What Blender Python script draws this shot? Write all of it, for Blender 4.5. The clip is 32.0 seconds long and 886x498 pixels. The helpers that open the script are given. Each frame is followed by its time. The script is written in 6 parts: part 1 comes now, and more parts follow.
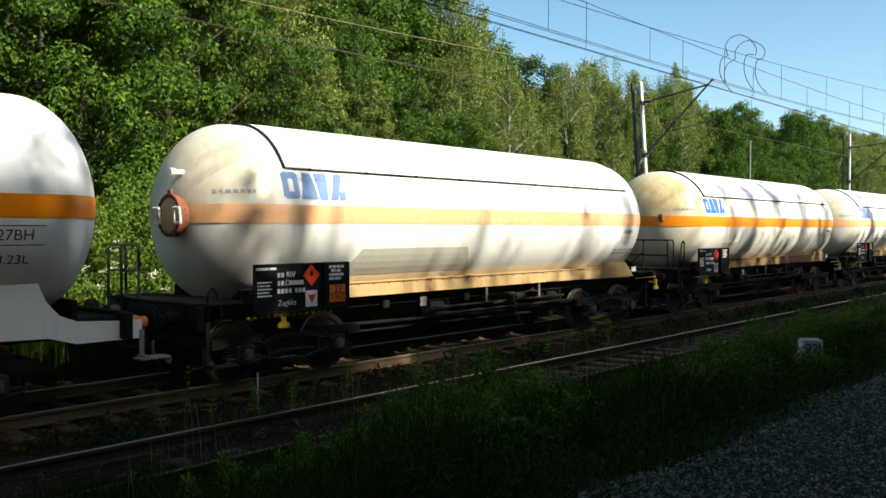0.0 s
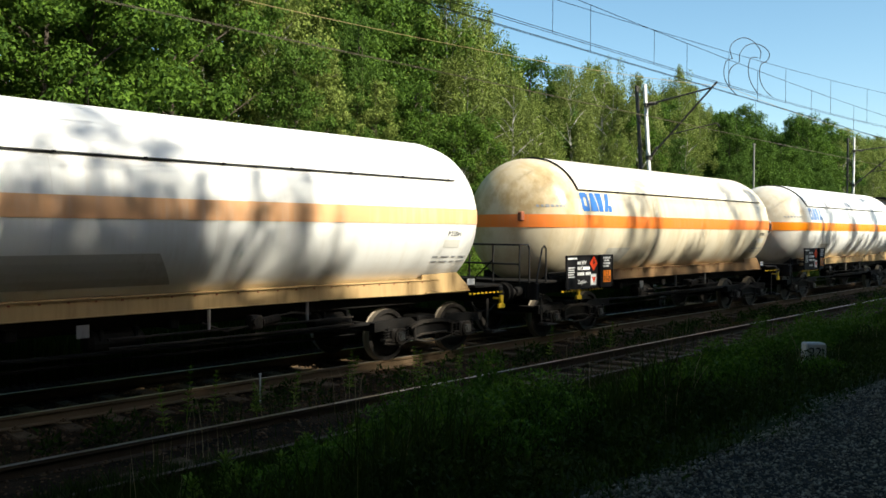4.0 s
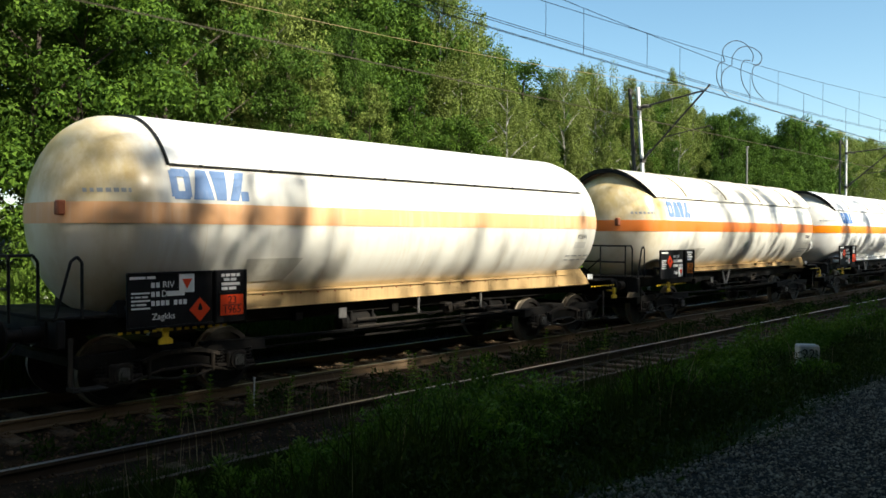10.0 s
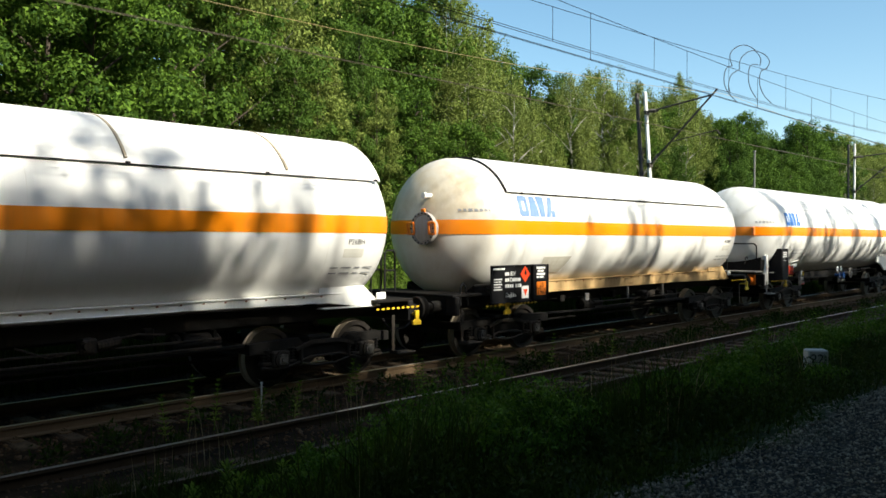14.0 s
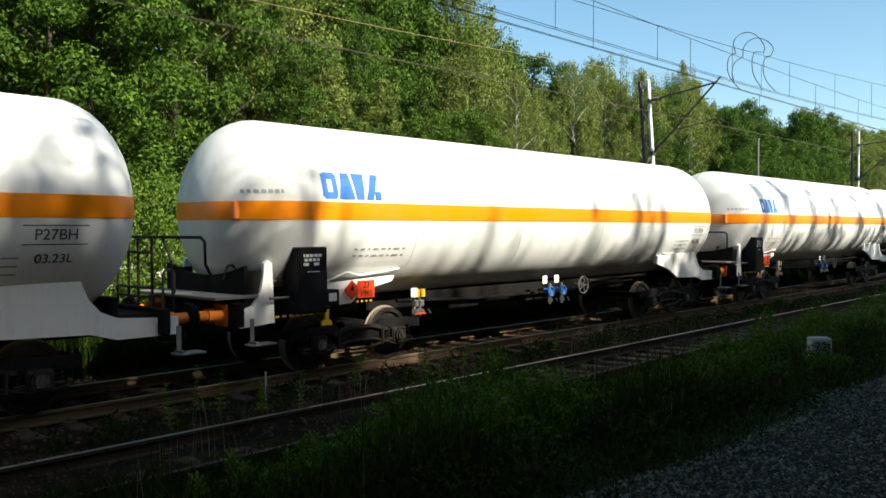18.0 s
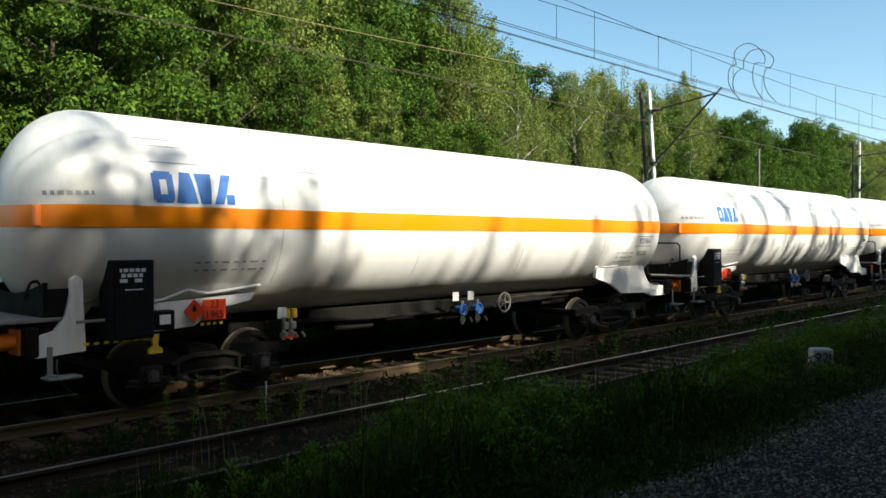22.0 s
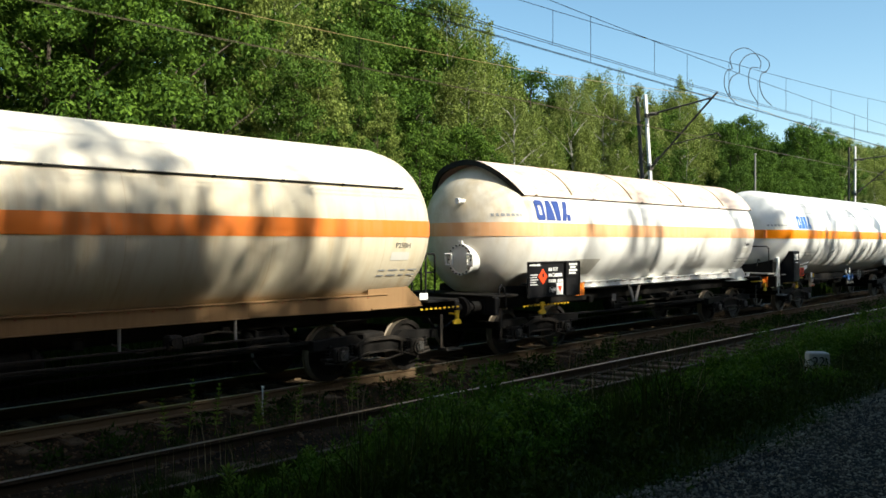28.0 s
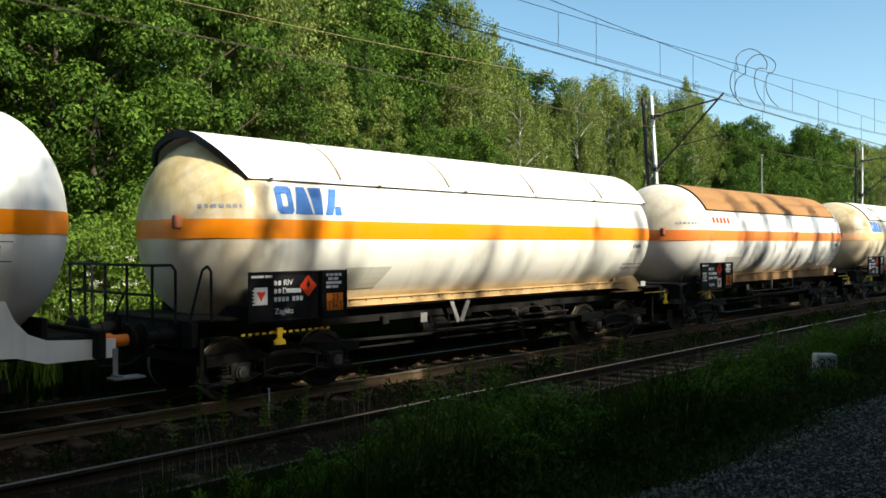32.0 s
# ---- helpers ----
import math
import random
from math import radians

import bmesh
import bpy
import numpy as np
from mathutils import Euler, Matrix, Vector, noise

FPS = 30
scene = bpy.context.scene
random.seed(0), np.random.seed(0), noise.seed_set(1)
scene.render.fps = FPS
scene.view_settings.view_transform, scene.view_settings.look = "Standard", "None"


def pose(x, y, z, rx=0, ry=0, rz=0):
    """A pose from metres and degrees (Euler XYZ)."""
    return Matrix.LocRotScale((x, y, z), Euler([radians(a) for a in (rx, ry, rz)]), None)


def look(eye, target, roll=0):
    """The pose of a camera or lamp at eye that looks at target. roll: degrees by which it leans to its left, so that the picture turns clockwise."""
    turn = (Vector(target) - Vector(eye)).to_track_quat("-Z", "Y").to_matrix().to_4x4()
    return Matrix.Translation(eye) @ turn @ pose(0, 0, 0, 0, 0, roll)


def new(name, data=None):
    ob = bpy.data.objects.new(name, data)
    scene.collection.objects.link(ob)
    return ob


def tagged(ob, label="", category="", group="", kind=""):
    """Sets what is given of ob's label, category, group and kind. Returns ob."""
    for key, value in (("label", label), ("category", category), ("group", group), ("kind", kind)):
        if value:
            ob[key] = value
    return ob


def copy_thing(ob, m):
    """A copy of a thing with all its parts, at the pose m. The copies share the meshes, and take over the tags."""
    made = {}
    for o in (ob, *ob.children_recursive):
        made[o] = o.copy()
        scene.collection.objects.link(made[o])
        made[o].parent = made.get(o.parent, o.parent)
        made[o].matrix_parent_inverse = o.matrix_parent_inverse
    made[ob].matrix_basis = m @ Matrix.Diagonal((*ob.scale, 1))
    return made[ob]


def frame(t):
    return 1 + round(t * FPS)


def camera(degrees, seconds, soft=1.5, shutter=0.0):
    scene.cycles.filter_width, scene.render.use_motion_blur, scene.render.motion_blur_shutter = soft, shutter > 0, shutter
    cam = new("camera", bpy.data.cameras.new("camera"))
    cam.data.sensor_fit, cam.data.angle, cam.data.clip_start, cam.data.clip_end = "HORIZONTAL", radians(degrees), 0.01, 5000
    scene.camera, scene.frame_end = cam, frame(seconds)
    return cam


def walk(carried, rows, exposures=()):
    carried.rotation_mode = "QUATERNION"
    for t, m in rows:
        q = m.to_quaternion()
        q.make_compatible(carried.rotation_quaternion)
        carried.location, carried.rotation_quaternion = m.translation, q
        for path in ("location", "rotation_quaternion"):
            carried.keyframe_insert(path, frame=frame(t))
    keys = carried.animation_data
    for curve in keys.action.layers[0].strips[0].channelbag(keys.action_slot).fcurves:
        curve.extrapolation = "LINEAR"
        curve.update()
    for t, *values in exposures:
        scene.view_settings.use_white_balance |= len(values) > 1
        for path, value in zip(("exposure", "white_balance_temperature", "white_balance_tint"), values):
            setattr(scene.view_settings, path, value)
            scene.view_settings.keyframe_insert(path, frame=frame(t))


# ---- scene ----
# ---------------------------------------------------------------- camera
EYE = (0.0, 0.0, 2.07)
PATH = [
    (0, 88.698, -0.036, -48.014),
    (0.5, 88.753, -0.174, -47.985),
    (1, 88.772, -0.182, -47.937),
    (1.5, 88.873, 0.008, -47.891),
    (2, 88.858, 0.104, -47.881),
    (2.5, 88.85, -0.005, -47.849),
    (3, 88.859, -0.168, -47.755),
    (3.5, 88.747, -0.345, -47.754),
    (5.5, 89.075, -0.17, -47.948),
    (6, 89.171, -0.272, -47.909),
    (6.5, 89.255, -0.142, -47.979),
    (7, 89.291, -0.145, -48.109),
    (7.5, 89.213, -0.064, -48.117),
    (8, 89.253, -0.05, -48.079),
    (8.5, 89.213, -0.067, -47.958),
    (9, 89.152, 0.036, -48.025),
    (9.5, 89.094, -0.201, -48.156),
    (10, 89.012, -0.169, -48.203),
    (10.5, 89.287, -0.182, -48.207),
    (11, 89.467, -0.201, -48.193),
    (11.5, 89.555, -0.216, -48.28),
    (12, 89.54, -0.299, -48.383),
    (12.5, 89.488, -0.226, -48.391),
    (13, 89.386, -0.192, -48.222),
    (13.5, 89.191, -0.172, -47.921),
    (14, 89.336, -0.125, -47.73),
    (14.5, 89.094, -0.129, -47.705),
    (16.5, 89.068, -0.031, -47.365),
    (17, 89.078, 0.082, -47.546),
    (17.5, 89.045, 0.148, -47.52),
    (18, 88.616, 0.095, -47.525),
    (18.5, 88.586, 0.12, -47.529),
    (19, 88.816, -0, -47.573),
    (19.5, 88.976, 0.161, -47.656),
    (20, 88.987, 0.304, -47.704),
    (20.5, 89.09, 0.206, -47.609),
    (21, 89.109, 0.14, -47.51),
    (21.5, 89.209, 0.072, -47.439),
    (22, 89.281, -0.042, -47.46),
    (22.5, 89.269, -0.165, -47.602),
    (23, 89.309, 0.138, -47.815),
    (23.5, 89.189, 0.04, -47.955),
    (24, 89.305, -0.088, -48.039),
    (24.5, 89.687, 0.011, -48.021),
    (25, 89.665, 0.013, -47.981),
    (25.5, 89.584, 0.039, -47.983),
    (27.5, 89.546, 0.054, -47.712),
    (28, 89.574, 0.018, -47.678),
    (28.5, 89.606, -0.033, -47.722),
    (29, 89.59, 0.219, -47.676),
    (29.5, 89.59, 0.214, -47.543),
    (30, 89.593, 0.125, -47.324),
    (30.5, 89.54, 0.038, -47.211),
    (31, 89.414, 0.088, -47.202),
    (31.5, 89.535, 0.061, -47.254),
    (32, 89.707, 0.138, -47.284),
]

cam = camera(55.2, 32.0, soft=1.6)
walk(cam, [(t, pose(*EYE, rx, ry, rz)) for t, rx, ry, rz in PATH], exposures=[(0.0, 0.90, 6850, 6.5), (32.0, 0.90, 6850, 6.5)])

# ---------------------------------------------------------------- sky and sun
SUN = Vector((0.10, -0.785, 0.607)).normalized()
world = bpy.data.worlds.new("sky")
scene.world = world
world.use_nodes = True
wn = world.node_tree
sky = wn.nodes.new("ShaderNodeTexSky")
sky.sky_type = "NISHITA"
sky.sun_disc = False
sky.sun_elevation = math.asin(SUN.z)
sky.sun_rotation = math.atan2(SUN.x, SUN.y)
sky.air_density, sky.dust_density, sky.ozone_density = 0.8, 1.0, 1.0
wn.nodes["Background"].inputs["Strength"].default_value = 0.12
clear = wn.nodes.new("ShaderNodeHueSaturation")
clear.inputs["Saturation"].default_value, clear.inputs["Hue"].default_value = 1.14, 0.486
wn.links.new(sky.outputs["Color"], clear.inputs["Color"])
wn.links.new(clear.outputs["Color"], wn.nodes["Background"].inputs["Color"])
sun = new("sun", bpy.data.lights.new("sun", "SUN"))
sun.data.energy, sun.data.angle, sun.data.color = 5.0, radians(0.85), (1.0, 0.955, 0.86)
sun.matrix_basis = look(SUN * 60, (0, 0, 0))

# ---------------------------------------------------------------- materials
MATS = {}


def shader(name, rough=0.6, metal=0.0):
    m = bpy.data.materials.new(name)
    m.use_nodes = True
    b = m.node_tree.nodes["Principled BSDF"]
    b.inputs["Roughness"].default_value, b.inputs["Metallic"].default_value = rough, metal
    MATS[name] = m
    return m, m.node_tree, b


def coords(nt, scale=(1, 1, 1), kind="Object"):
    tc, mp = nt.nodes.new("ShaderNodeTexCoord"), nt.nodes.new("ShaderNodeMapping")
    mp.inputs["Scale"].default_value = scale
    nt.links.new(tc.outputs[kind], mp.inputs["Vector"])
    return mp.outputs["Vector"]


def noise_of(nt, vec, scale, detail=4.0, rough=0.6):
    n = nt.nodes.new("ShaderNodeTexNoise")
    n.inputs["Scale"].default_value, n.inputs["Detail"].default_value, n.inputs["Roughness"].default_value = scale, detail, rough
    if vec is not None:
        nt.links.new(vec, n.inputs["Vector"])
    return n.outputs["Fac"]


def ramp(nt, fac, lo, hi, a=0.0, b=1.0):
    r = nt.nodes.new("ShaderNodeMapRange")
    r.inputs["From Min"].default_value, r.inputs["From Max"].default_value = lo, hi
    r.inputs["To Min"].default_value, r.inputs["To Max"].default_value = a, b
    nt.links.new(fac, r.inputs["Value"])
    return r.outputs["Result"]


def math_of(nt, op, a, b):
    n = nt.nodes.new("ShaderNodeMath")
    n.operation = op
    for k, v in ((0, a), (1, b)):
        if isinstance(v, (int, float)):
            n.inputs[k].default_value = v
        else:
            nt.links.new(v, n.inputs[k])
    return n.outputs[0]


def mixed(nt, fac, a, b):
    n = nt.nodes.new("ShaderNodeMix")
    n.data_type = "RGBA"
    for k, v in ((0, fac), (6, a), (7, b)):
        if isinstance(v, (int, float)):
            n.inputs[k].default_value = v
        elif isinstance(v, tuple):
            n.inputs[k].default_value = (*v, 1.0)
        else:
            nt.links.new(v, n.inputs[k])
    return n.outputs[2]


def bump(nt, b, height, strength, dist=0.01):
    n = nt.nodes.new("ShaderNodeBump")
    n.inputs["Strength"].default_value, n.inputs["Distance"].default_value = strength, dist
    nt.links.new(height, n.inputs["Height"])
    nt.links.new(n.outputs["Normal"], b.inputs["Normal"])


def paint(name, col, dirt, amount=0.5, rough=0.38, scale=1.0, metal=0.0, grain=0.15):
    """Weathered paint: broad stains, runs down the side and a fine grain."""
    m, nt, b = shader(name, rough, metal)
    v = coords(nt)
    runs = noise_of(nt, coords(nt, (5.0 * scale, 5.0 * scale, 0.5 * scale)), 1.3, 5)
    broad = noise_of(nt, v, 0.7 * scale, 4)
    fine = noise_of(nt, v, 18 * scale, 3)
    a = math_of(nt, "MULTIPLY", ramp(nt, runs, 0.45, 0.75), ramp(nt, broad, 0.35, 0.7))
    a = math_of(nt, "ADD", a, ramp(nt, fine, 0.62, 0.8, 0, 0.25))
    c = mixed(nt, math_of(nt, "MULTIPLY", a, amount), col, dirt)
    nt.links.new(c, b.inputs["Base Color"])
    nt.links.new(ramp(nt, broad, 0.3, 0.7, rough * 0.8, min(1, rough * 1.5)), b.inputs["Roughness"])
    bump(nt, b, fine, grain, 0.004)
    if rough >= 0.5 and metal == 0:
        b.inputs["Specular IOR Level"].default_value = 0.18
    return m


def tank_paint(name, col, nose, dirt, half, amount):
    """White tank paint whose leading dome has yellowed, with grime near the weld seams."""
    m, nt, b = shader(name, 0.34)
    v = coords(nt)
    sep = nt.nodes.new("ShaderNodeSeparateXYZ")
    nt.links.new(v, sep.inputs[0])
    broad = noise_of(nt, v, 0.9, 5)
    runs = noise_of(nt, coords(nt, (6, 2, 0.6)), 1.0, 6)
    fine = noise_of(nt, v, 25, 3)
    x = math_of(nt, "ADD", sep.outputs["X"], ramp(nt, broad, 0.3, 0.7, -0.35, 0.35))
    nosef = ramp(nt, x, -half + 1.25, -half + 0.45)
    seam = nt.nodes.new("ShaderNodeMath")
    seam.operation = "PINGPONG"
    seam.inputs[1].default_value = 1.15
    nt.links.new(sep.outputs["X"], seam.inputs[0])
    line = ramp(nt, seam.outputs[0], 0.012, 0.0, 0, 0.35)
    a = math_of(nt, "MULTIPLY", ramp(nt, runs, 0.46, 0.8), ramp(nt, broad, 0.32, 0.72))
    a = math_of(nt, "MULTIPLY", math_of(nt, "ADD", a, line), amount)
    blotch = noise_of(nt, coords(nt, (1.0, 1.0, 0.8)), 1.5, 5)
    stain = math_of(nt, "MULTIPLY", nosef, ramp(nt, sep.outputs["Z"], 2.2, 3.1, 0.4, 1.0))
    c = mixed(nt, math_of(nt, "MULTIPLY", stain, ramp(nt, runs, 0.25, 0.7, 0.45, 1.0)), col, nose)
    aged = tuple(k * q for k, q in zip(nose, (0.62, 0.55, 0.40)))
    c = mixed(nt, math_of(nt, "MULTIPLY", math_of(nt, "MULTIPLY", stain, amount), ramp(nt, blotch, 0.46, 0.62)), c, aged)
    c = mixed(nt, a, c, dirt)
    nt.links.new(c, b.inputs["Base Color"])
    nt.links.new(ramp(nt, broad, 0.3, 0.7, 0.26, 0.5), b.inputs["Roughness"])
    h = math_of(nt, "ADD", math_of(nt, "MULTIPLY", noise_of(nt, v, 1.6, 2), 1.0), math_of(nt, "MULTIPLY", line, -0.35))
    bump(nt, b, h, 0.25, 0.02)
    return m


def leaf_mat(name, dark, light, hue_to):
    m, nt, b = shader(name, 0.55)
    geo = nt.nodes.new("ShaderNodeNewGeometry")
    info = nt.nodes.new("ShaderNodeObjectInfo")
    big = noise_of(nt, coords(nt), 0.55, 3)
    c = mixed(nt, geo.outputs["Random Per Island"], dark, light)
    c = mixed(nt, math_of(nt, "MULTIPLY", info.outputs["Random"], 0.7), c, hue_to)
    c = mixed(nt, ramp(nt, big, 0.35, 0.7, 0, 0.35), c, dark)
    nt.links.new(c, b.inputs["Base Color"])
    b.inputs["Specular IOR Level"].default_value = 0.06
    t = nt.nodes.new("ShaderNodeBsdfTranslucent")
    nt.links.new(c, t.inputs["Color"])
    mx = nt.nodes.new("ShaderNodeMixShader")
    mx.inputs[0].default_value = 0.22
    nt.links.new(b.outputs[0], mx.inputs[1])
    nt.links.new(t.outputs[0], mx.inputs[2])
    nt.links.new(mx.outputs[0], nt.nodes["Material Output"].inputs["Surface"])
    return m


def grainy(name, c1, c2, c3, s1, s2, rough, bumpy=0.5, dist=0.02, island=False):
    m, nt, b = shader(name, rough)
    v = coords(nt)
    c = mixed(nt, ramp(nt, noise_of(nt, v, s1, 5), 0.3, 0.7), c1, c2)
    c = mixed(nt, ramp(nt, noise_of(nt, v, s2, 4), 0.5, 0.72), c, c3)
    if island:
        geo = nt.nodes.new("ShaderNodeNewGeometry")
        c = mixed(nt, ramp(nt, geo.outputs["Random Per Island"], 0.55, 1, 0, 1.0), c, c2)
    else:
        info = nt.nodes.new("ShaderNodeObjectInfo")
        c = mixed(nt, math_of(nt, "MULTIPLY", info.outputs["Random"], 0.35), c, c3)
    nt.links.new(c, b.inputs["Base Color"])
    bump(nt, b, noise_of(nt, v, s2 * 1.7, 5), bumpy, dist)
    b.inputs["Specular IOR Level"].default_value = 0.12
    return m


WHITE = (0.80, 0.80, 0.77)
black_paint = paint("black paint", (0.009, 0.009, 0.010), (0.035, 0.03, 0.025), 0.7, 0.5, 2)
grime = paint("brake dust grime", (0.007, 0.0065, 0.006), (0.028, 0.02, 0.013), 0.8, 0.8, 2.5, 0.0, 0.5)
board_black = paint("matt black board paint", (0.006, 0.006, 0.007), (0.02, 0.018, 0.016), 0.5, 0.55, 3, 0.0, 0.05)
seam_grey = paint("faint seam paint", (0.60, 0.60, 0.57), (0.42, 0.4, 0.36), 0.6, 0.4, 2)
patch_pale = paint("pale patch paint", (0.60, 0.585, 0.53), (0.5, 0.46, 0.4), 0.5, 0.5, 2)
seam_brown = paint("grey brown seam paint", (0.40, 0.34, 0.25), (0.25, 0.18, 0.11), 0.8, 0.6, 2)
patch_grey = paint("dull grey patch paint", (0.47, 0.45, 0.39), (0.34, 0.29, 0.21), 0.6, 0.6, 2)
grey_steel = paint("grey steel", (0.22, 0.21, 0.20), (0.10, 0.07, 0.05), 0.8, 0.55, 3)
bright_steel = paint("worn bright steel", (0.55, 0.54, 0.52), (0.2, 0.15, 0.1), 0.4, 0.3, 4, 0.9)
white_paint = paint("white paint", WHITE, (0.42, 0.38, 0.32), 0.4, 0.4, 2)
beige_paint = paint("dusty beige paint", (0.46, 0.31, 0.145), (0.22, 0.12, 0.05), 0.8, 0.6, 1.6)
rust_paint = paint("rusty brown paint", (0.24, 0.145, 0.07), (0.17, 0.085, 0.04), 0.8, 0.65, 1.6)
yellow_paint = paint("yellow paint", (0.72, 0.46, 0.02), (0.2, 0.13, 0.04), 0.4, 0.45, 4)
orange_paint = paint("orange paint", (0.78, 0.20, 0.012), (0.3, 0.12, 0.05), 0.35, 0.45, 3)
red_paint = paint("red sign paint", (0.72, 0.06, 0.015), (0.3, 0.07, 0.04), 0.3, 0.5, 4)
blue_paint = paint("blue lettering paint", (0.03, 0.15, 0.46), (0.10, 0.2, 0.4), 0.5, 0.45, 4)
blue_faded = paint("faded blue paint", (0.16, 0.26, 0.46), (0.4, 0.45, 0.52), 0.6, 0.5, 4)
navy_paint = paint("navy blue paint", (0.035, 0.07, 0.25), (0.12, 0.16, 0.3), 0.5, 0.5, 4)
ivory_text = paint("off white paint", (0.72, 0.72, 0.70), (0.4, 0.38, 0.34), 0.4, 0.5, 4)
stencil_black = paint("dark stencil paint", (0.07, 0.07, 0.075), (0.2, 0.2, 0.2), 0.6, 0.5, 4)
grey_text = paint("grey stencil paint", (0.30, 0.31, 0.32), (0.4, 0.4, 0.4), 0.5, 0.5, 4)
flange_brown = paint("red brown oxide paint", (0.26, 0.09, 0.05), (0.14, 0.08, 0.05), 0.6, 0.55, 3)
flange_grey = paint("grey flange paint", (0.36, 0.33, 0.31), (0.17, 0.13, 0.1), 0.7, 0.5, 3)
stripe_vivid = paint("vivid orange stripe", (0.92, 0.255, 0.003), (0.62, 0.24, 0.05), 0.45, 0.35, 1.2)
stripe_red = paint("red orange stripe", (0.80, 0.20, 0.03), (0.58, 0.26, 0.12), 0.6, 0.4, 1.2)
stripe_faded = paint("faded peach stripe", (0.80, 0.42, 0.20), (0.80, 0.58, 0.40), 0.8, 0.45, 1.2)
roof_brown = paint("brown rusted roof paint", (0.30, 0.15, 0.055), (0.42, 0.25, 0.11), 0.8, 0.6, 1.2)
rail_side = paint("rusty rail", (0.115, 0.078, 0.044), (0.075, 0.046, 0.028), 0.8, 0.8, 3, 0.0, 0.5)
# side track's rust, a copy of the rusty rail darkened to hold its shade
rail_shaded = paint("rusted rail with shade in colour", (0.055, 0.038, 0.024), (0.03, 0.02, 0.014), 0.8, 0.85, 3, 0.0, 0.5)
rail_top = paint("polished rail head", (0.42, 0.37, 0.30), (0.25, 0.19, 0.13), 0.5, 0.42, 3, 0.7, 0.05)
rail_top_dull = paint("dull rail head", (0.085, 0.066, 0.05), (0.05, 0.038, 0.028), 0.8, 0.85, 3)
rail_top_worn = paint("worn rail head", (0.40, 0.39, 0.38), (0.25, 0.21, 0.17), 0.5, 0.34, 3, 1.0, 0.05)
mast_white = paint("pale galvanised steel", (0.62, 0.62, 0.60), (0.3, 0.28, 0.25), 0.6, 0.55, 2)
pole_grey = paint("weathered grey pole", (0.24, 0.24, 0.22), (0.14, 0.12, 0.10), 0.6, 0.7, 2)
mast_dark = paint("dark weathered steel", (0.075, 0.07, 0.065), (0.16, 0.11, 0.07), 0.7, 0.65, 2)
wire_dark = paint("tarnished copper wire", (0.03, 0.026, 0.022), (0.04, 0.06, 0.05), 0.5, 0.55, 1)
wire_pale = paint("worn contact wire", (0.15, 0.13, 0.09), (0.1, 0.085, 0.06), 0.4, 0.5, 1)
wire_gold = paint("bright copper wire", (0.55, 0.42, 0.20), (0.3, 0.24, 0.15), 0.4, 0.45, 1)
stone_white = paint("chalky white marker stone", (0.36, 0.36, 0.32), (0.17, 0.17, 0.13), 0.5, 0.85, 5, 0.0, 0.8)
sleeper_mat = grainy("weathered sleeper", (0.05, 0.035, 0.022), (0.12, 0.086, 0.054), (0.022, 0.016, 0.012), 3, 14, 0.85)
ballast_mat = grainy("brown ballast stone", (0.018, 0.012, 0.007), (0.12, 0.075, 0.042), (0.012, 0.008, 0.006), 9, 40, 0.9, 0.5, 0.01, True)
# stones behind the train, coloured near black for the shade it casts
cess_mat = grainy("cess stone with shade in colour", (0.006, 0.005, 0.004), (0.035, 0.027, 0.018), (0.004, 0.004, 0.003), 9, 40, 0.9, 0.5, 0.01, True)
gravel_mat = grainy("grey gravel stone", (0.010, 0.0095, 0.009), (0.34, 0.295, 0.225), (0.006, 0.008, 0.008), 9, 40, 0.85, 0.5, 0.01, True)
bark_mat = grainy("brown bark", (0.06, 0.048, 0.037), (0.12, 0.10, 0.08), (0.06, 0.045, 0.03), 5, 20, 0.9, 0.8, 0.03)
birch_mat = grainy("pale birch bark", (0.42, 0.40, 0.35), (0.55, 0.53, 0.48), (0.10, 0.09, 0.08), 4, 9, 0.8, 0.4, 0.01)
leaf_a = leaf_mat("broad leaf foliage", (0.022, 0.055, 0.010), (0.145, 0.25, 0.030), (0.055, 0.10, 0.020))
leaf_b = leaf_mat("birch foliage", (0.070, 0.10, 0.022), (0.27, 0.34, 0.075), (0.17, 0.20, 0.060))
leaf_c = leaf_mat("shrub foliage", (0.04, 0.09, 0.012), (0.16, 0.26, 0.03), (0.11, 0.17, 0.03))
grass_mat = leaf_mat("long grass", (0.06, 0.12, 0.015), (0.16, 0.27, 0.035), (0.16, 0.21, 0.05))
# plants under the trees: their deep shade is put into a near-black green
verge_shade_mat = leaf_mat("verge grass with shade in colour", (0.006, 0.016, 0.002), (0.038, 0.070, 0.007), (0.035, 0.05, 0.007))
herb_mat = leaf_mat("verge herbs", (0.022, 0.055, 0.004), (0.13, 0.25, 0.018), (0.06, 0.12, 0.010))
weed_mat = leaf_mat("pale green weeds", (0.04, 0.09, 0.008), (0.19, 0.29, 0.028), (0.12, 0.18, 0.02))
straw_mat = leaf_mat("dry grass stalk", (0.24, 0.19, 0.10), (0.38, 0.32, 0.18), (0.30, 0.25, 0.14))
petal_mat = leaf_mat("cream blossom", (0.55, 0.56, 0.42), (0.75, 0.76, 0.62), (0.7, 0.7, 0.55))


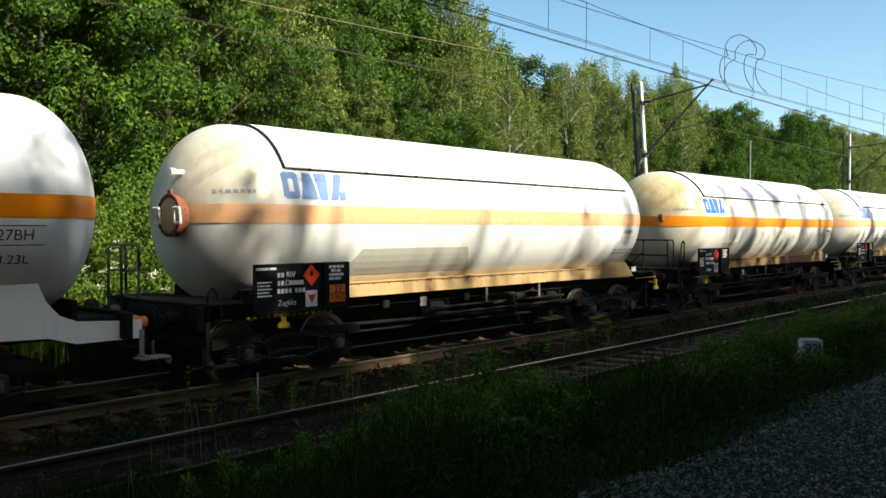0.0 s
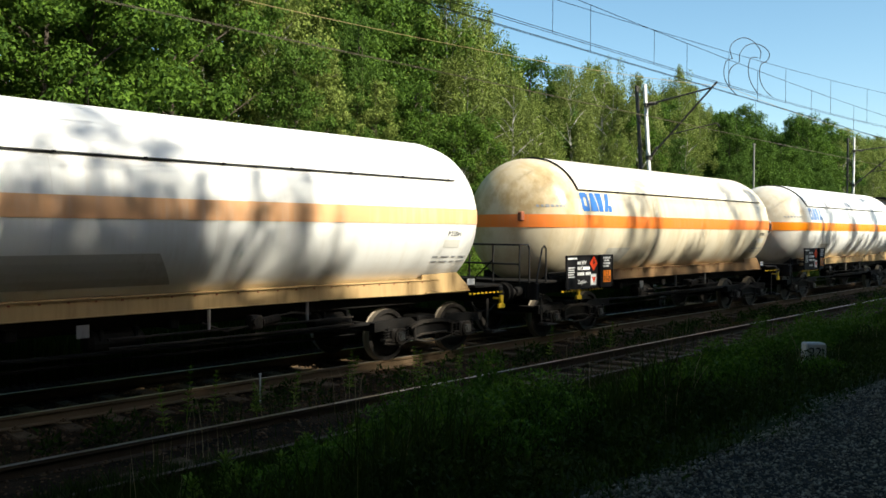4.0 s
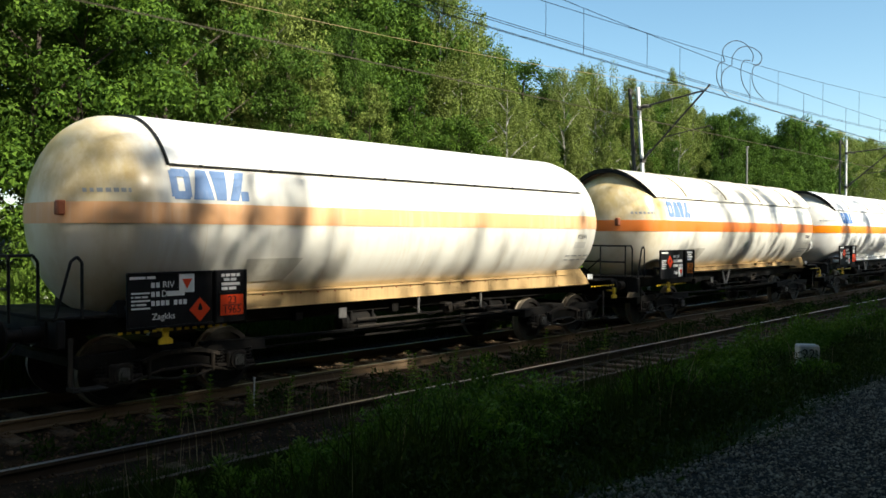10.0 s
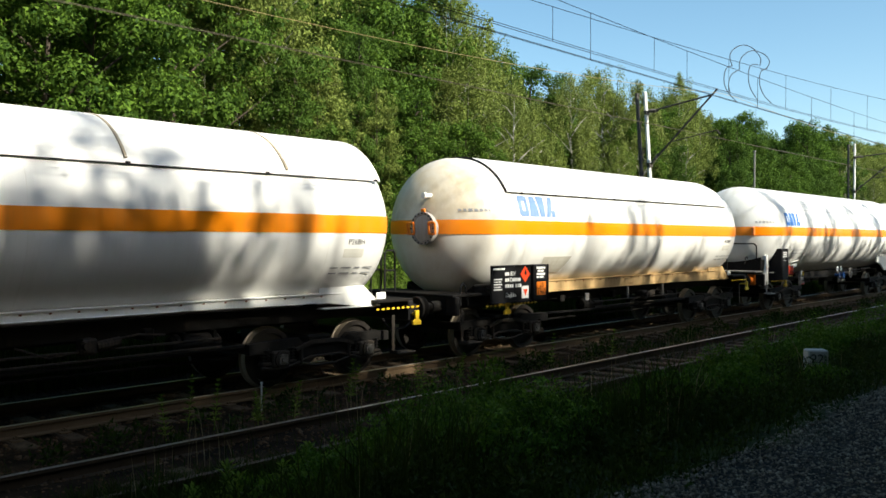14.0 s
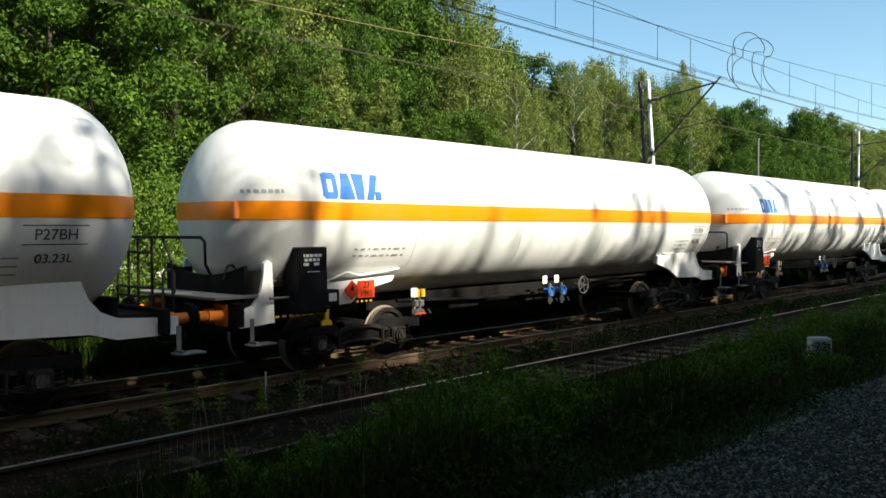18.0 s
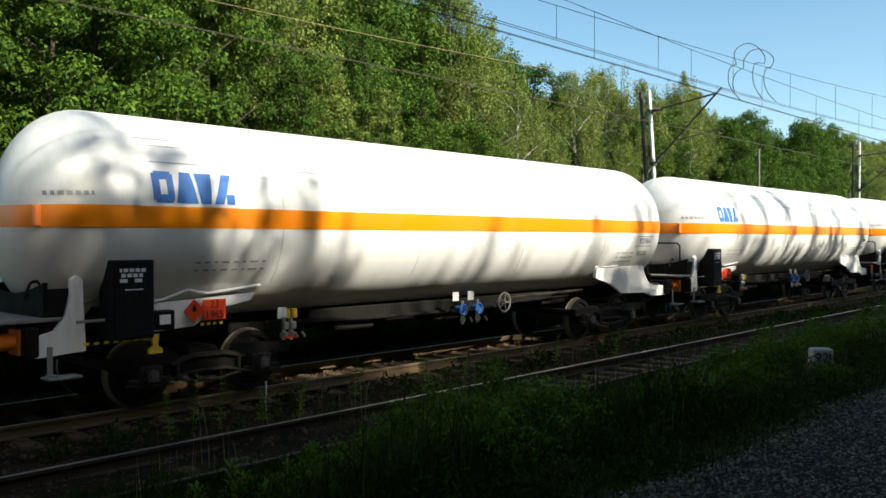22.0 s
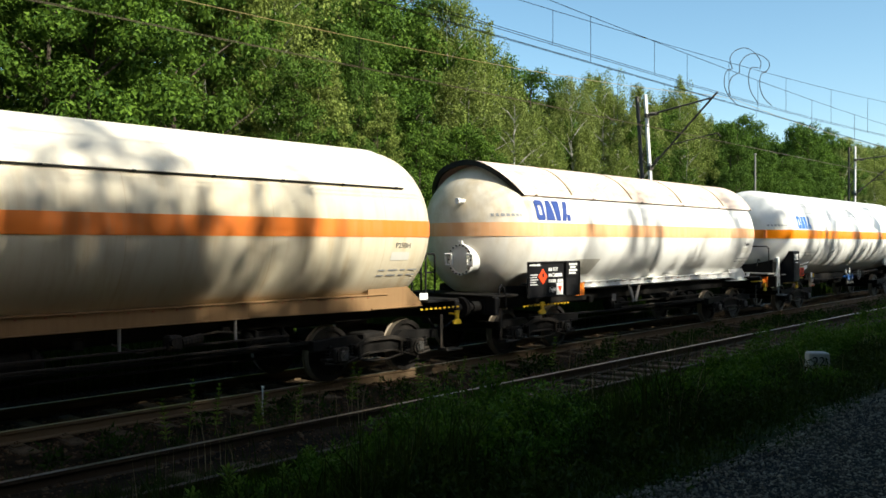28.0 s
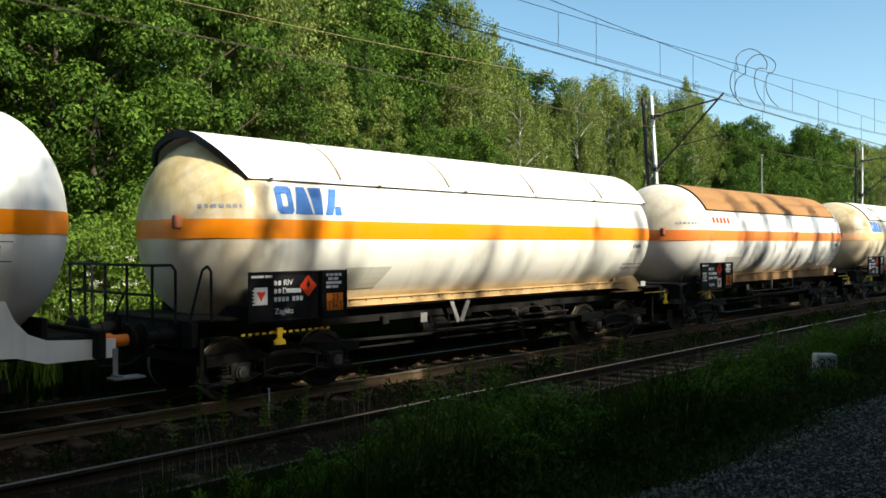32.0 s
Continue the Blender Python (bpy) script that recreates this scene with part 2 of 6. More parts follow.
def ground_material():
    m, nt, b = shader("ground", 0.95)
    v = coords(nt)
    sep = nt.nodes.new("ShaderNodeSeparateXYZ")
    nt.links.new(v, sep.inputs[0])
    y = math_of(nt, "ADD", sep.outputs["Y"], ramp(nt, noise_of(nt, v, 0.8, 4), 0.3, 0.7, -0.5, 0.5))
    fine = noise_of(nt, v, 22, 5)
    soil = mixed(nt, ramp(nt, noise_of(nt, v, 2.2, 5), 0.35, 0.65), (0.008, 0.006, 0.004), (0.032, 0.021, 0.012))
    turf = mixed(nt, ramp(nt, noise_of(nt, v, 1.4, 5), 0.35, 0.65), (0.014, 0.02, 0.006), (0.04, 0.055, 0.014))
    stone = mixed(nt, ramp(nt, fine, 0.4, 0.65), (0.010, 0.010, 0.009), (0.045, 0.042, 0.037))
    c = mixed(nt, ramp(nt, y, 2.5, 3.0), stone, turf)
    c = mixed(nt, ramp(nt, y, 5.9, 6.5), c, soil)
    # strip of ground darkened in colour where the train's shadow falls
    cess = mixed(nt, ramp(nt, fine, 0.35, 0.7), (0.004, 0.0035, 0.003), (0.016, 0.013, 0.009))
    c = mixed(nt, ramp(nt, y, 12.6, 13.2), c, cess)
    c = mixed(nt, ramp(nt, y, 16.6, 17.4), c, turf)
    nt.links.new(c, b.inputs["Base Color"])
    bump(nt, b, fine, 0.7, 0.03)
    b.inputs["Specular IOR Level"].default_value = 0.05
    return m


ground_mat = ground_material()

# ---------------------------------------------------------------- mesh helpers
MESHES = {}


def finish(name, bm, mat, smooth=None):
    me = bpy.data.meshes.new(name)
    bm.normal_update()
    bm.to_mesh(me)
    bm.free()
    me.materials.append(mat)
    if smooth is not None:
        for p in me.polygons:
            p.use_smooth = True
        me.set_sharp_from_angle(angle=radians(smooth))
    return me


def quick_mesh(name, verts, faces, mat):
    """A mesh out of numpy arrays: verts (n, 3), faces (m, 3 or 4)."""
    verts, faces = np.asarray(verts, dtype=np.float32), np.asarray(faces, dtype=np.int32)
    me = bpy.data.meshes.new(name)
    k = faces.shape[1]
    me.vertices.add(len(verts))
    me.vertices.foreach_set("co", verts.ravel())
    me.loops.add(faces.size)
    me.loops.foreach_set("vertex_index", faces.ravel())
    me.polygons.add(len(faces))
    me.polygons.foreach_set("loop_start", np.arange(0, faces.size, k, dtype=np.int32))
    me.update(calc_edges=True)
    me.materials.append(mat)
    return me


def part(name, bm, mat, parent, label="", smooth=None):
    """Links a bmesh, or a ready mesh, as one object under a thing or a part."""
    me = bm if isinstance(bm, bpy.types.Mesh) else finish(name, bm, mat, smooth)
    ob = new(name, me)
    ob.parent = parent
    if label:
        ob["label"] = label
    return ob


def shared(key, mat, make, smooth=None):
    """The mesh of that key in that material, built once."""
    k = (key, mat.name)
    if k not in MESHES:
        bm = bmesh.new()
        make(bm)
        MESHES[k] = finish(key, bm, mat, smooth)
    return MESHES[k]


def box(bm, c, s, bevel=0.0, rot=None):
    r = bmesh.ops.create_cube(bm, size=1.0)
    vs = r["verts"]
    bmesh.ops.scale(bm, vec=s, verts=vs)
    if bevel:
        es = list({e for v in vs for e in v.link_edges})
        rb = bmesh.ops.bevel(bm, geom=es, offset=bevel, segments=1, affect="EDGES")
        vs = list({v for f in rb["faces"] for v in f.verts} | {v for v in vs if v.is_valid})
    if rot is not None:
        bmesh.ops.rotate(bm, cent=(0, 0, 0), matrix=rot, verts=vs)
    bmesh.ops.translate(bm, vec=c, verts=vs)
    return vs


def rod(bm, a, b, r, seg=8, r2=None, caps=True):
    a, b = Vector(a), Vector(b)
    d = b - a
    m = Matrix.Translation((a + b) / 2) @ d.to_track_quat("Z", "Y").to_matrix().to_4x4()
    bmesh.ops.create_cone(bm, cap_ends=caps, segments=seg, radius1=r, radius2=r if r2 is None else r2, depth=d.length, matrix=m)


def bent(bm, pts, r, seg=6):
    for a, b in zip(pts[:-1], pts[1:]):
        rod(bm, a, b, r, seg)


def lathe_x(bm, prof, seg=48, cy=0.0, cz=0.0, a0=0.0, a1=2 * math.pi):
    """Turns (x, radius) pairs round an axis along x."""
    whole = abs(a1 - a0 - 2 * math.pi) < 1e-6
    n = seg if whole else seg + 1
    rings = []
    for x, r in prof:
        if r < 1e-5:
            rings.append([bm.verts.new((x, cy, cz))])
        else:
            rings.append([bm.verts.new((x, cy + r * math.sin(a0 + (a1 - a0) * i / seg), cz + r * math.cos(a0 + (a1 - a0) * i / seg))) for i in range(n)])
    for p, q in zip(rings[:-1], rings[1:]):
        for i in range(seg):
            j = (i + 1) % n
            if len(p) == 1:
                bm.faces.new((p[0], q[j], q[i]))
            elif len(q) == 1:
                bm.faces.new((p[i], p[j], q[0]))
            else:
                bm.faces.new((p[i], p[j], q[j], q[i]))
    bmesh.ops.recalc_face_normals(bm, faces=bm.faces[:])


def slab(bm, pts, y0, y1):
    """A plate cut to an outline of (x, z) pairs, between two y."""
    a = [bm.verts.new((x, y0, z)) for x, z in pts]
    b = [bm.verts.new((x, y1, z)) for x, z in pts]
    bm.faces.new(a)
    bm.faces.new(b[::-1])
    n = len(pts)
    for i in range(n):
        bm.faces.new((a[i], b[i], b[(i + 1) % n], a[(i + 1) % n]))
    bmesh.ops.recalc_face_normals(bm, faces=bm.faces[:])


def text_mesh(words, size, mat):
    key = ("text", words, size, mat.name)
    if key not in MESHES:
        cu = bpy.data.curves.new("writing", "FONT")
        cu.body, cu.size, cu.align_x, cu.align_y, cu.extrude = words, size, "CENTER", "CENTER", 0.002
        ob = bpy.data.objects.new("writing", cu)
        me = bpy.data.meshes.new_from_object(ob)
        me.materials.clear()
        me.materials.append(mat)
        MESHES[key] = me
        bpy.data.objects.remove(ob)
    return MESHES[key]


# ---------------------------------------------------------------- ground
def ground_height(x, y):
    knots_y = (-400, -3.0, 2.6, 4.2, 5.6, 6.3, 9.2, 10.0, 10.4, 13.1, 14.2, 16.6, 18.8, 24.0, 60.0, 400.0)
    knots_z = (0.45, 0.45, 0.43, 0.12, -0.36, -0.375, -0.39, -0.48, -0.455, -0.455, -0.45, -0.30, 0.40, 1.2, 2.4, 4.0)
    z = np.interp(y, knots_y, knots_z)
    z = z + 0.045 * np.clip((9.5 - x) / 3.0, 0, 1) * np.clip((y - 6.0) / 0.4, 0, 1) * np.clip((8.9 - y) / 0.4, 0, 1)
    return z + 0.05 * np.sin(x * 0.9 + y * 1.7) * np.sin(y * 1.3 - x * 0.4) * np.where((y > 2.8) & (y < 10), 1, 0.3)


def build_ground():
    ys = np.concatenate([np.linspace(-400, -6, 8), np.arange(-5, 26, 0.35), np.linspace(27, 400, 20)])
    xs = np.concatenate([np.linspace(-500, -14, 10), np.arange(-12, 60, 0.6), np.linspace(62, 150, 30), np.linspace(165, 900, 12)])
    gx, gy = np.meshgrid(xs, ys, indexing="ij")
    v = np.stack([gx, gy, ground_height(gx, gy)], -1).reshape(-1, 3)
    n, k = len(xs), len(ys)
    i, j = np.meshgrid(np.arange(n - 1), np.arange(k - 1), indexing="ij")
    a = (i * k + j).ravel()
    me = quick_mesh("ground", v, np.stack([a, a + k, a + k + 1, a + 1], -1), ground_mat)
    me.polygons.foreach_set("use_smooth", np.ones(len(me.polygons), dtype=bool))
    tagged(new("ground", me), "shaded verge, gravel path and grassy bank along the railway", "ground", kind="structure")


build_ground()

# ---------------------------------------------------------------- the two tracks
TRACK_Y, SIDE_Y = 11.75, 7.75
RAIL_PROFILE = [(-0.036, 0.0), (0.036, 0.0), (0.036, -0.035), (0.010, -0.05), (0.010, -0.135), (0.07, -0.15), (0.07, -0.165),
                (-0.07, -0.165), (-0.07, -0.15), (-0.010, -0.135), (-0.010, -0.05), (-0.036, -0.035)]


def rail(parent, y, z, head, side):
    me = bpy.data.meshes.new("rail")
    bm = bmesh.new()
    ends = [[bm.verts.new((x, y + a, z + b)) for a, b in RAIL_PROFILE] for x in (-60, 200)]
    n = len(RAIL_PROFILE)
    for i in range(n):
        f = bm.faces.new((ends[0][i], ends[1][i], ends[1][(i + 1) % n], ends[0][(i + 1) % n]))
        f.material_index = 1 if i == 0 else 0
    bmesh.ops.recalc_face_normals(bm, faces=bm.faces[:])
    bm.to_mesh(me)
    bm.free()
    me.materials.append(side)
    me.materials.append(head)
    part("rail", me, None, parent, "rusty steel rail with a worn running edge")


def track(name, y, z, tilt, heads, label):
    t = tagged(new(name), label, "railway track", kind="structure")
    for s in (-1, 1):
        rail(t, y + s * 0.752, z + (tilt if s < 0 else 0), heads[0] if s < 0 else heads[1], rail_shaded if name == "track_side" else rail_side)
    return t


main_track = track("track_main", TRACK_Y, -0.25, 0.0, (rail_top, rail_top), "main railway track with rusty rails on brown sleepers")
side_track = track("track_side", SIDE_Y, -0.20, 0.06, (rail_top_dull, rail_top_worn), "overgrown side track with dull rails on old sleepers")

# ---------------------------------------------------------------- tank wagons
R, ZC, RAIL_Z = 1.49, 2.60, -0.25
OLD_R, OLD_ZC = 1.445, 2.56
NEW_BODY, OLD_BODY = (R, ZC), (OLD_R, OLD_ZC)
OLD_HALF, HIGH_HALF, NEW_HALF = 6.33, 6.49, 7.86
OLD_BUFFER, NEW_BUFFER = 7.2, 8.55


def dome(half, depth=0.98, r=R, n=12):
    """Half the outline of a tank with rounded ends."""
    left = [(-half + depth * (1 - math.cos(a)), r * math.sin(a) ** 0.94) for a in [math.pi / 2 * i / n for i in range(n + 1)]]
    return left + [(-x, q) for x, q in left[::-1]]


def tank_bm(half, body):
    def make(bm):
        lathe_x(bm, dome(half, r=body[0]), 56, 0, body[1])
    return make


def stripe_bm(half, body, lift=0.0):
    """The orange band: a closed loop round the tank near its widest height."""
    h, depth, r0, n = 0.142, 0.98, body[0] + 0.007, 16

    def loop(w):
        a0 = math.asin((abs(w) / r0) ** (1 / 0.94)) if w else 0.0
        near = []
        for i in range(n + 1):
            a = a0 + (math.pi / 2 - a0) * i / n
            q = r0 * math.sin(a) ** 0.94 if a > 0 else 0.0
            near.append((-half - 0.007 + depth * (1 - math.cos(a)), -math.sqrt(max(0.0, q * q - w * w))))
        near += [(-x, y) for x, y in near[::-1]]
        return near + [(x, -y) for x, y in near[::-1][1:-1]]

    def make(bm):
        loops = [[bm.verts.new((x, y, body[1] + w)) for x, y in loop(w)] for w in (lift + h, lift + h * 0.5, lift, lift - h * 0.5, lift - h)]
        for p, q in zip(loops[:-1], loops[1:]):
            k = len(p)
            for i in range(k):
                bm.faces.new((p[i], q[i], q[(i + 1) % k], p[(i + 1) % k]))
        bmesh.ops.recalc_face_normals(bm, faces=bm.faces[:])
    return make


def shell(bm, x0, x1, r0, r1, half_angle, seg=28, zc=OLD_ZC):
    """A curved sheet of real thickness over the tank's back."""
    rings = []
    for x in (x0, x1):
        o = [bm.verts.new((x, r1 * math.sin(a), zc + r1 * math.cos(a))) for a in np.linspace(-half_angle, half_angle, seg + 1)]
        i = [bm.verts.new((x, r0 * math.sin(a), zc + r0 * math.cos(a))) for a in np.linspace(half_angle, -half_angle, seg + 1)]
        rings.append(o + i)
    n = len(rings[0])
    for i in range(n):
        bm.faces.new((rings[0][i], rings[0][(i + 1) % n], rings[1][(i + 1) % n], rings[1][i]))
    for r in rings:
        for i in range(seg):
            bm.faces.new((r[i], r[i + 1], r[n - 2 - i], r[n - 1 - i]))
    bmesh.ops.recalc_face_normals(bm, faces=bm.faces[:])


def shield_low(bm):
    shell(bm, -OLD_HALF + 1.22, OLD_HALF - 1.15, OLD_R + 0.02, OLD_R + 0.038, radians(61))


def shield_low_lip(bm):
    for x in (-OLD_HALF + 1.21, ):
        shell(bm, x - 0.015, x + 0.012, OLD_R + 0.012, OLD_R + 0.046, radians(61.4))
    for s in (-1, 1):
        a = radians(61.6) * s
        box(bm, (0.03, (OLD_R + 0.018) * math.sin(a), OLD_ZC + (OLD_R + 0.018) * math.cos(a)), (2 * OLD_HALF - 2.4, 0.022, 0.008))
        for k in range(9):
            x = -OLD_HALF + 1.7 + k * 1.2
            box(bm, (x, (OLD_R + 0.045) * math.sin(a), OLD_ZC + (OLD_R + 0.045) * math.cos(a)), (0.05, 0.022, 0.022))


def shield_high(bm):
    """A sheet standing clear of the tank, its lower corners swept in towards the side."""
    half = radians(60)
    x1 = HIGH_HALF - 0.65
    n = 32
    rows = []
    for a in np.linspace(-half, half, n + 1):
        w = abs(a) / half
        sweep = 0.40 * max(0.0, (w - 0.42) / 0.58) ** 1.5
        rows.append((a, -HIGH_HALF + 0.42 + sweep))
    lay = []
    for r in (OLD_R + 0.065, OLD_R + 0.045):
        for end in (0, 1):
            lay.append([bm.verts.new((x if end == 0 else x1, (r - 0.03 * (abs(a) / half) ** 2) * math.sin(a), OLD_ZC + (r - 0.03 * (abs(a) / half) ** 2) * math.cos(a))) for a, x in rows])
    o0, o1, i0, i1 = lay
    for i in range(n):
        bm.faces.new((o0[i], o0[i + 1], o1[i + 1], o1[i]))
        bm.faces.new((i0[i], i1[i], i1[i + 1], i0[i + 1]))
        bm.faces.new((o1[i], o1[i + 1], i1[i + 1], i1[i]))
        bm.faces.new((o0[i], i0[i], i0[i + 1], o0[i + 1]))
    bmesh.ops.recalc_face_normals(bm, faces=bm.faces[:])


def shield_high_rim(bm):
    half = radians(60)
    n = 32
    prev = None
    for a in np.linspace(-half, half, n + 1):
        w = abs(a) / half
        x = -HIGH_HALF + 0.41 + 0.40 * max(0.0, (w - 0.42) / 0.58) ** 1.5
        r = OLD_R + 0.07 - 0.03 * w ** 2
        cur = [bm.verts.new((xx, q * math.sin(a), OLD_ZC + q * math.cos(a))) for xx, q in ((x - 0.012, r), (x - 0.012, r - 0.11), (x + 0.06, r - 0.11), (x + 0.06, r - 0.03))]
        if prev:
            for k in range(4):
                bm.faces.new((prev[k], prev[(k + 1) % 4], cur[(k + 1) % 4], cur[k]))
        prev = cur
    for s in (-1, 1):
        a = half * s
        r = OLD_R + 0.03
        box(bm, (0.35, r * math.sin(a), OLD_ZC + r * math.cos(a)), (2 * HIGH_HALF - 2.1, 0.02, 0.008))
        for k in range(6):
            box(bm, (-HIGH_HALF + 1.2 + k * 2.2, (r + 0.03) * math.sin(a), OLD_ZC + (r + 0.03) * math.cos(a)), (0.06, 0.022, 0.022))
    bmesh.ops.recalc_face_normals(bm, faces=bm.faces[:])


def on_tank(z, off=0.007, body=NEW_BODY):
    return -math.sqrt(max(0.01, (body[0] + off) ** 2 - (z - body[1]) ** 2))


def decal(bm, xb0, xb1, xt0, xt1, z0, z1, n=4, off=0.007, body=NEW_BODY):
    """A painted patch that follows the tank's near side; bottom and top edges given apart."""
    prev = None
    for i in range(n + 1):
        w = i / n
        z = z0 + (z1 - z0) * w
        y = on_tank(z, off, body)
        cur = (bm.verts.new((xb0 + (xt0 - xb0) * w, y, z)), bm.verts.new((xb1 + (xt1 - xb1) * w, y, z)))
        if prev:
            bm.faces.new((prev[0], prev[1], cur[1], cur[0]))
        prev = cur


def emblem(x0, k, body):
    """One of the four plain heavy blocks of the owner's mark."""
    z0, z1 = 2.79, 3.21

    def make(bm):
        if k == 0:
            decal(bm, x0, x0 + 0.11, x0, x0 + 0.11, z0 + 0.03, z1 - 0.03, body=body)
            decal(bm, x0 + 0.21, x0 + 0.31, x0 + 0.21, x0 + 0.31, z0 + 0.03, z1 - 0.03, body=body)
            decal(bm, x0 + 0.04, x0 + 0.28, x0 + 0.04, x0 + 0.28, z0, z0 + 0.11, 2, 0.008, body=body)
            decal(bm, x0 + 0.04, x0 + 0.28, x0 + 0.04, x0 + 0.28, z1 - 0.11, z1, 2, 0.008, body=body)
        elif k == 1:
            decal(bm, x0 + 0.33, x0 + 0.66, x0 + 0.42, x0 + 0.58, z0, z1, body=body)
        elif k == 2:
            decal(bm, x0 + 0.70, x0 + 0.86, x0 + 0.64, x0 + 0.90, z0, z1, body=body)
        else:
            decal(bm, x0 + 0.91, x0 + 1.06, x0 + 1.07, x0 + 1.22, z0, z1, body=body)
            decal(bm, x0 + 1.11, x0 + 1.24, x0 + 1.11, x0 + 1.24, z0, z0 + 0.14, 2, body=body)
    return make


def small_print(rows, x0, z0, step, widths, h, body=NEW_BODY):
    def make(bm):
        for k in range(rows):
            z = z0 - k * step
            x = x0
            for w in widths:
                decal(bm, x, x + w, x, x + w, z, z + h, 1, body=body)
                x += w + 0.07
    return make


def dome_print(half, z, x0, widths, h, body):
    """A row of painted bars that follows the rounded front of the tank."""
    def at(x, zz):
        a = math.acos(max(-1.0, min(1.0, 1 - (x + half) / 0.98)))
        q = (body[0] + 0.006) * math.sin(a) ** 0.94
        return (x - 0.004, -math.sqrt(max(0.0, q * q - (zz - body[1]) ** 2)), zz)

    def make(bm):
        x = x0
        for w in widths:
            bm.faces.new([bm.verts.new(at(*p)) for p in ((x, z), (x + w, z), (x + w, z + h), (x, z + h))])
            x += w + 0.025
    return make


def wheelset_bm(bm):
    for s in (-1, 1):
        prof = [(0.0, 0.07), (0.0, 0.12), (0.035, 0.12), (0.045, 0.37), (0.0, 0.385), (0.0, 0.46), (0.105, 0.462), (0.112, 0.49), (0.135, 0.488), (0.135, 0.39), (0.085, 0.37), (0.09, 0.13), (0.135, 0.12), (0.135, 0.07)]
        vs = []
        for q, r in prof:
            y = s * (0.815 - q)
            vs.append([bm.verts.new((r * math.cos(a), y, r * math.sin(a))) for a in [2 * math.pi * i / 28 for i in range(28)]])
        for k, (a, b) in enumerate(zip(vs[:-1], vs[1:])):
            for i in range(28):
                bm.faces.new((a[i], a[(i + 1) % 28], b[(i + 1) % 28], b[i])).material_index = 1 if k in (5, 6, 7) else 0
    rod(bm, (0, -1.05, 0), (0, 1.05, 0), 0.075, 12)
    bmesh.ops.recalc_face_normals(bm, faces=bm.faces[:])


def bolster_bm(bm):
    box(bm, (0, 0, 0.62), (0.5, 1.9, 0.28), 0.03)


def side_frame_bm(bm):
    slab(bm, [(-1.45, 0.56), (-1.45, 0.72), (-0.55, 0.76), (-0.4, 0.66), (0.4, 0.66), (0.55, 0.76), (1.45, 0.72), (1.45, 0.56), (0.62, 0.60), (0.45, 0.42), (-0.45, 0.42), (-0.62, 0.60)], -0.06, 0.06)


def end_beam_bm(bm):
    box(bm, (0, 0, 0.64), (0.12, 1.9, 0.14), 0.02)


def axlebox_bm(bm):
    box(bm, (0, -0.0, 0.0), (0.34, 0.22, 0.26), 0.03)
    rod(bm, (0, -0.14, 0), (0, 0.05, 0), 0.135, 12)
    box(bm, (-0.24, 0, -0.06), (0.16, 0.16, 0.05), 0.01)
    box(bm, (0.24, 0, -0.06), (0.16, 0.16, 0.05), 0.01)


def axle_cover_bm(bm):
    """Worn round cover on the axle's end with a raised boss and four bolts."""
    rod(bm, (0, -0.165, 0), (0, -0.135, 0), 0.085, 14)
    rod(bm, (0, -0.185, 0), (0, -0.16, 0), 0.045, 10)
    for k in range(4):
        a = math.pi / 4 + k * math.pi / 2
        rod(bm, (0.085 * math.cos(a), -0.18, 0.085 * math.sin(a)), (0.085 * math.cos(a), -0.15, 0.085 * math.sin(a)), 0.016, 6)


def spring_bm(bm):
    pts = [(0.062 * math.cos(a), 0.062 * math.sin(a), -0.02 + 0.20 * a / (8 * math.pi)) for a in [8 * math.pi * i / 40 for i in range(41)]]
    bent(bm, pts, 0.017, 5)


def brake_rod_bm(bm):
    bent(bm, [(-1.25, -1.09, 0.35), (-0.85, -1.09, 0.30), (-0.3, -1.09, 0.44), (0.3, -1.09, 0.44), (0.85, -1.09, 0.30), (1.25, -1.09, 0.35)], 0.022)


def brake_block_bm(bm):
    box(bm, (0, -0.75, 0.46), (0.07, 0.14, 0.36), 0.015)


def make_bogie(wagon, x, rows_for):
    b = part("bogie", shared("bogie bolster", grime, bolster_bm), None, wagon, "black grimy two axle bogie")
    b.location = (x, 0, 0)
    for y in (-1.0, 1.0):
        put("side_frame", shared("side frame", grime, side_frame_bm), b, (0, y, 0))
    for q in (-1.4, 1.4):
        put("end_beam", shared("end beam", grime, end_beam_bm), b, (q, 0, 0))
    for s in (-1, 1):
        me = shared("wheelset", wheel_mat, wheelset_bm, 35)
        if len(me.materials) == 1:
            me.materials.append(tread_steel)
        w = part("wheelset", me, None, b, "dark steel wheelset with polished rims")
        w.location = (s * 0.9, 0, 0.46)
        rows_for.append((w, s * 0.9))
        for side in (-1, 1):
            a = part("axlebox", shared("axlebox", axle_mat, axlebox_bm), None, b)
            a.matrix_basis = pose(s * 0.9, side * 1.02, 0.46, 0, 0, 0 if side < 0 else 180)
            cover = put("axle_cover", shared("axle cover", cover_steel, axle_cover_bm), a, (0, 0, 0), "pale worn axle cover with bolts")
            for k in (-0.24, 0.24):
                q = part("spring", shared("spring", grime, spring_bm), None, b)
                q.location = (s * 0.9 + k, side * 1.02, 0.44)
    part("spring_plank", shared("spring plank", axle_mat, leaf_plank_bm), None, b, "dusty curved spring plank")
    part("brake_rod", shared("brake rod bent", axle_mat, brake_rod_bm), None, b)
    for x in (-0.34, 0.34):
        put("brake_block", shared("brake block", grime, brake_block_bm), b, (x, 0, 0))
    return b


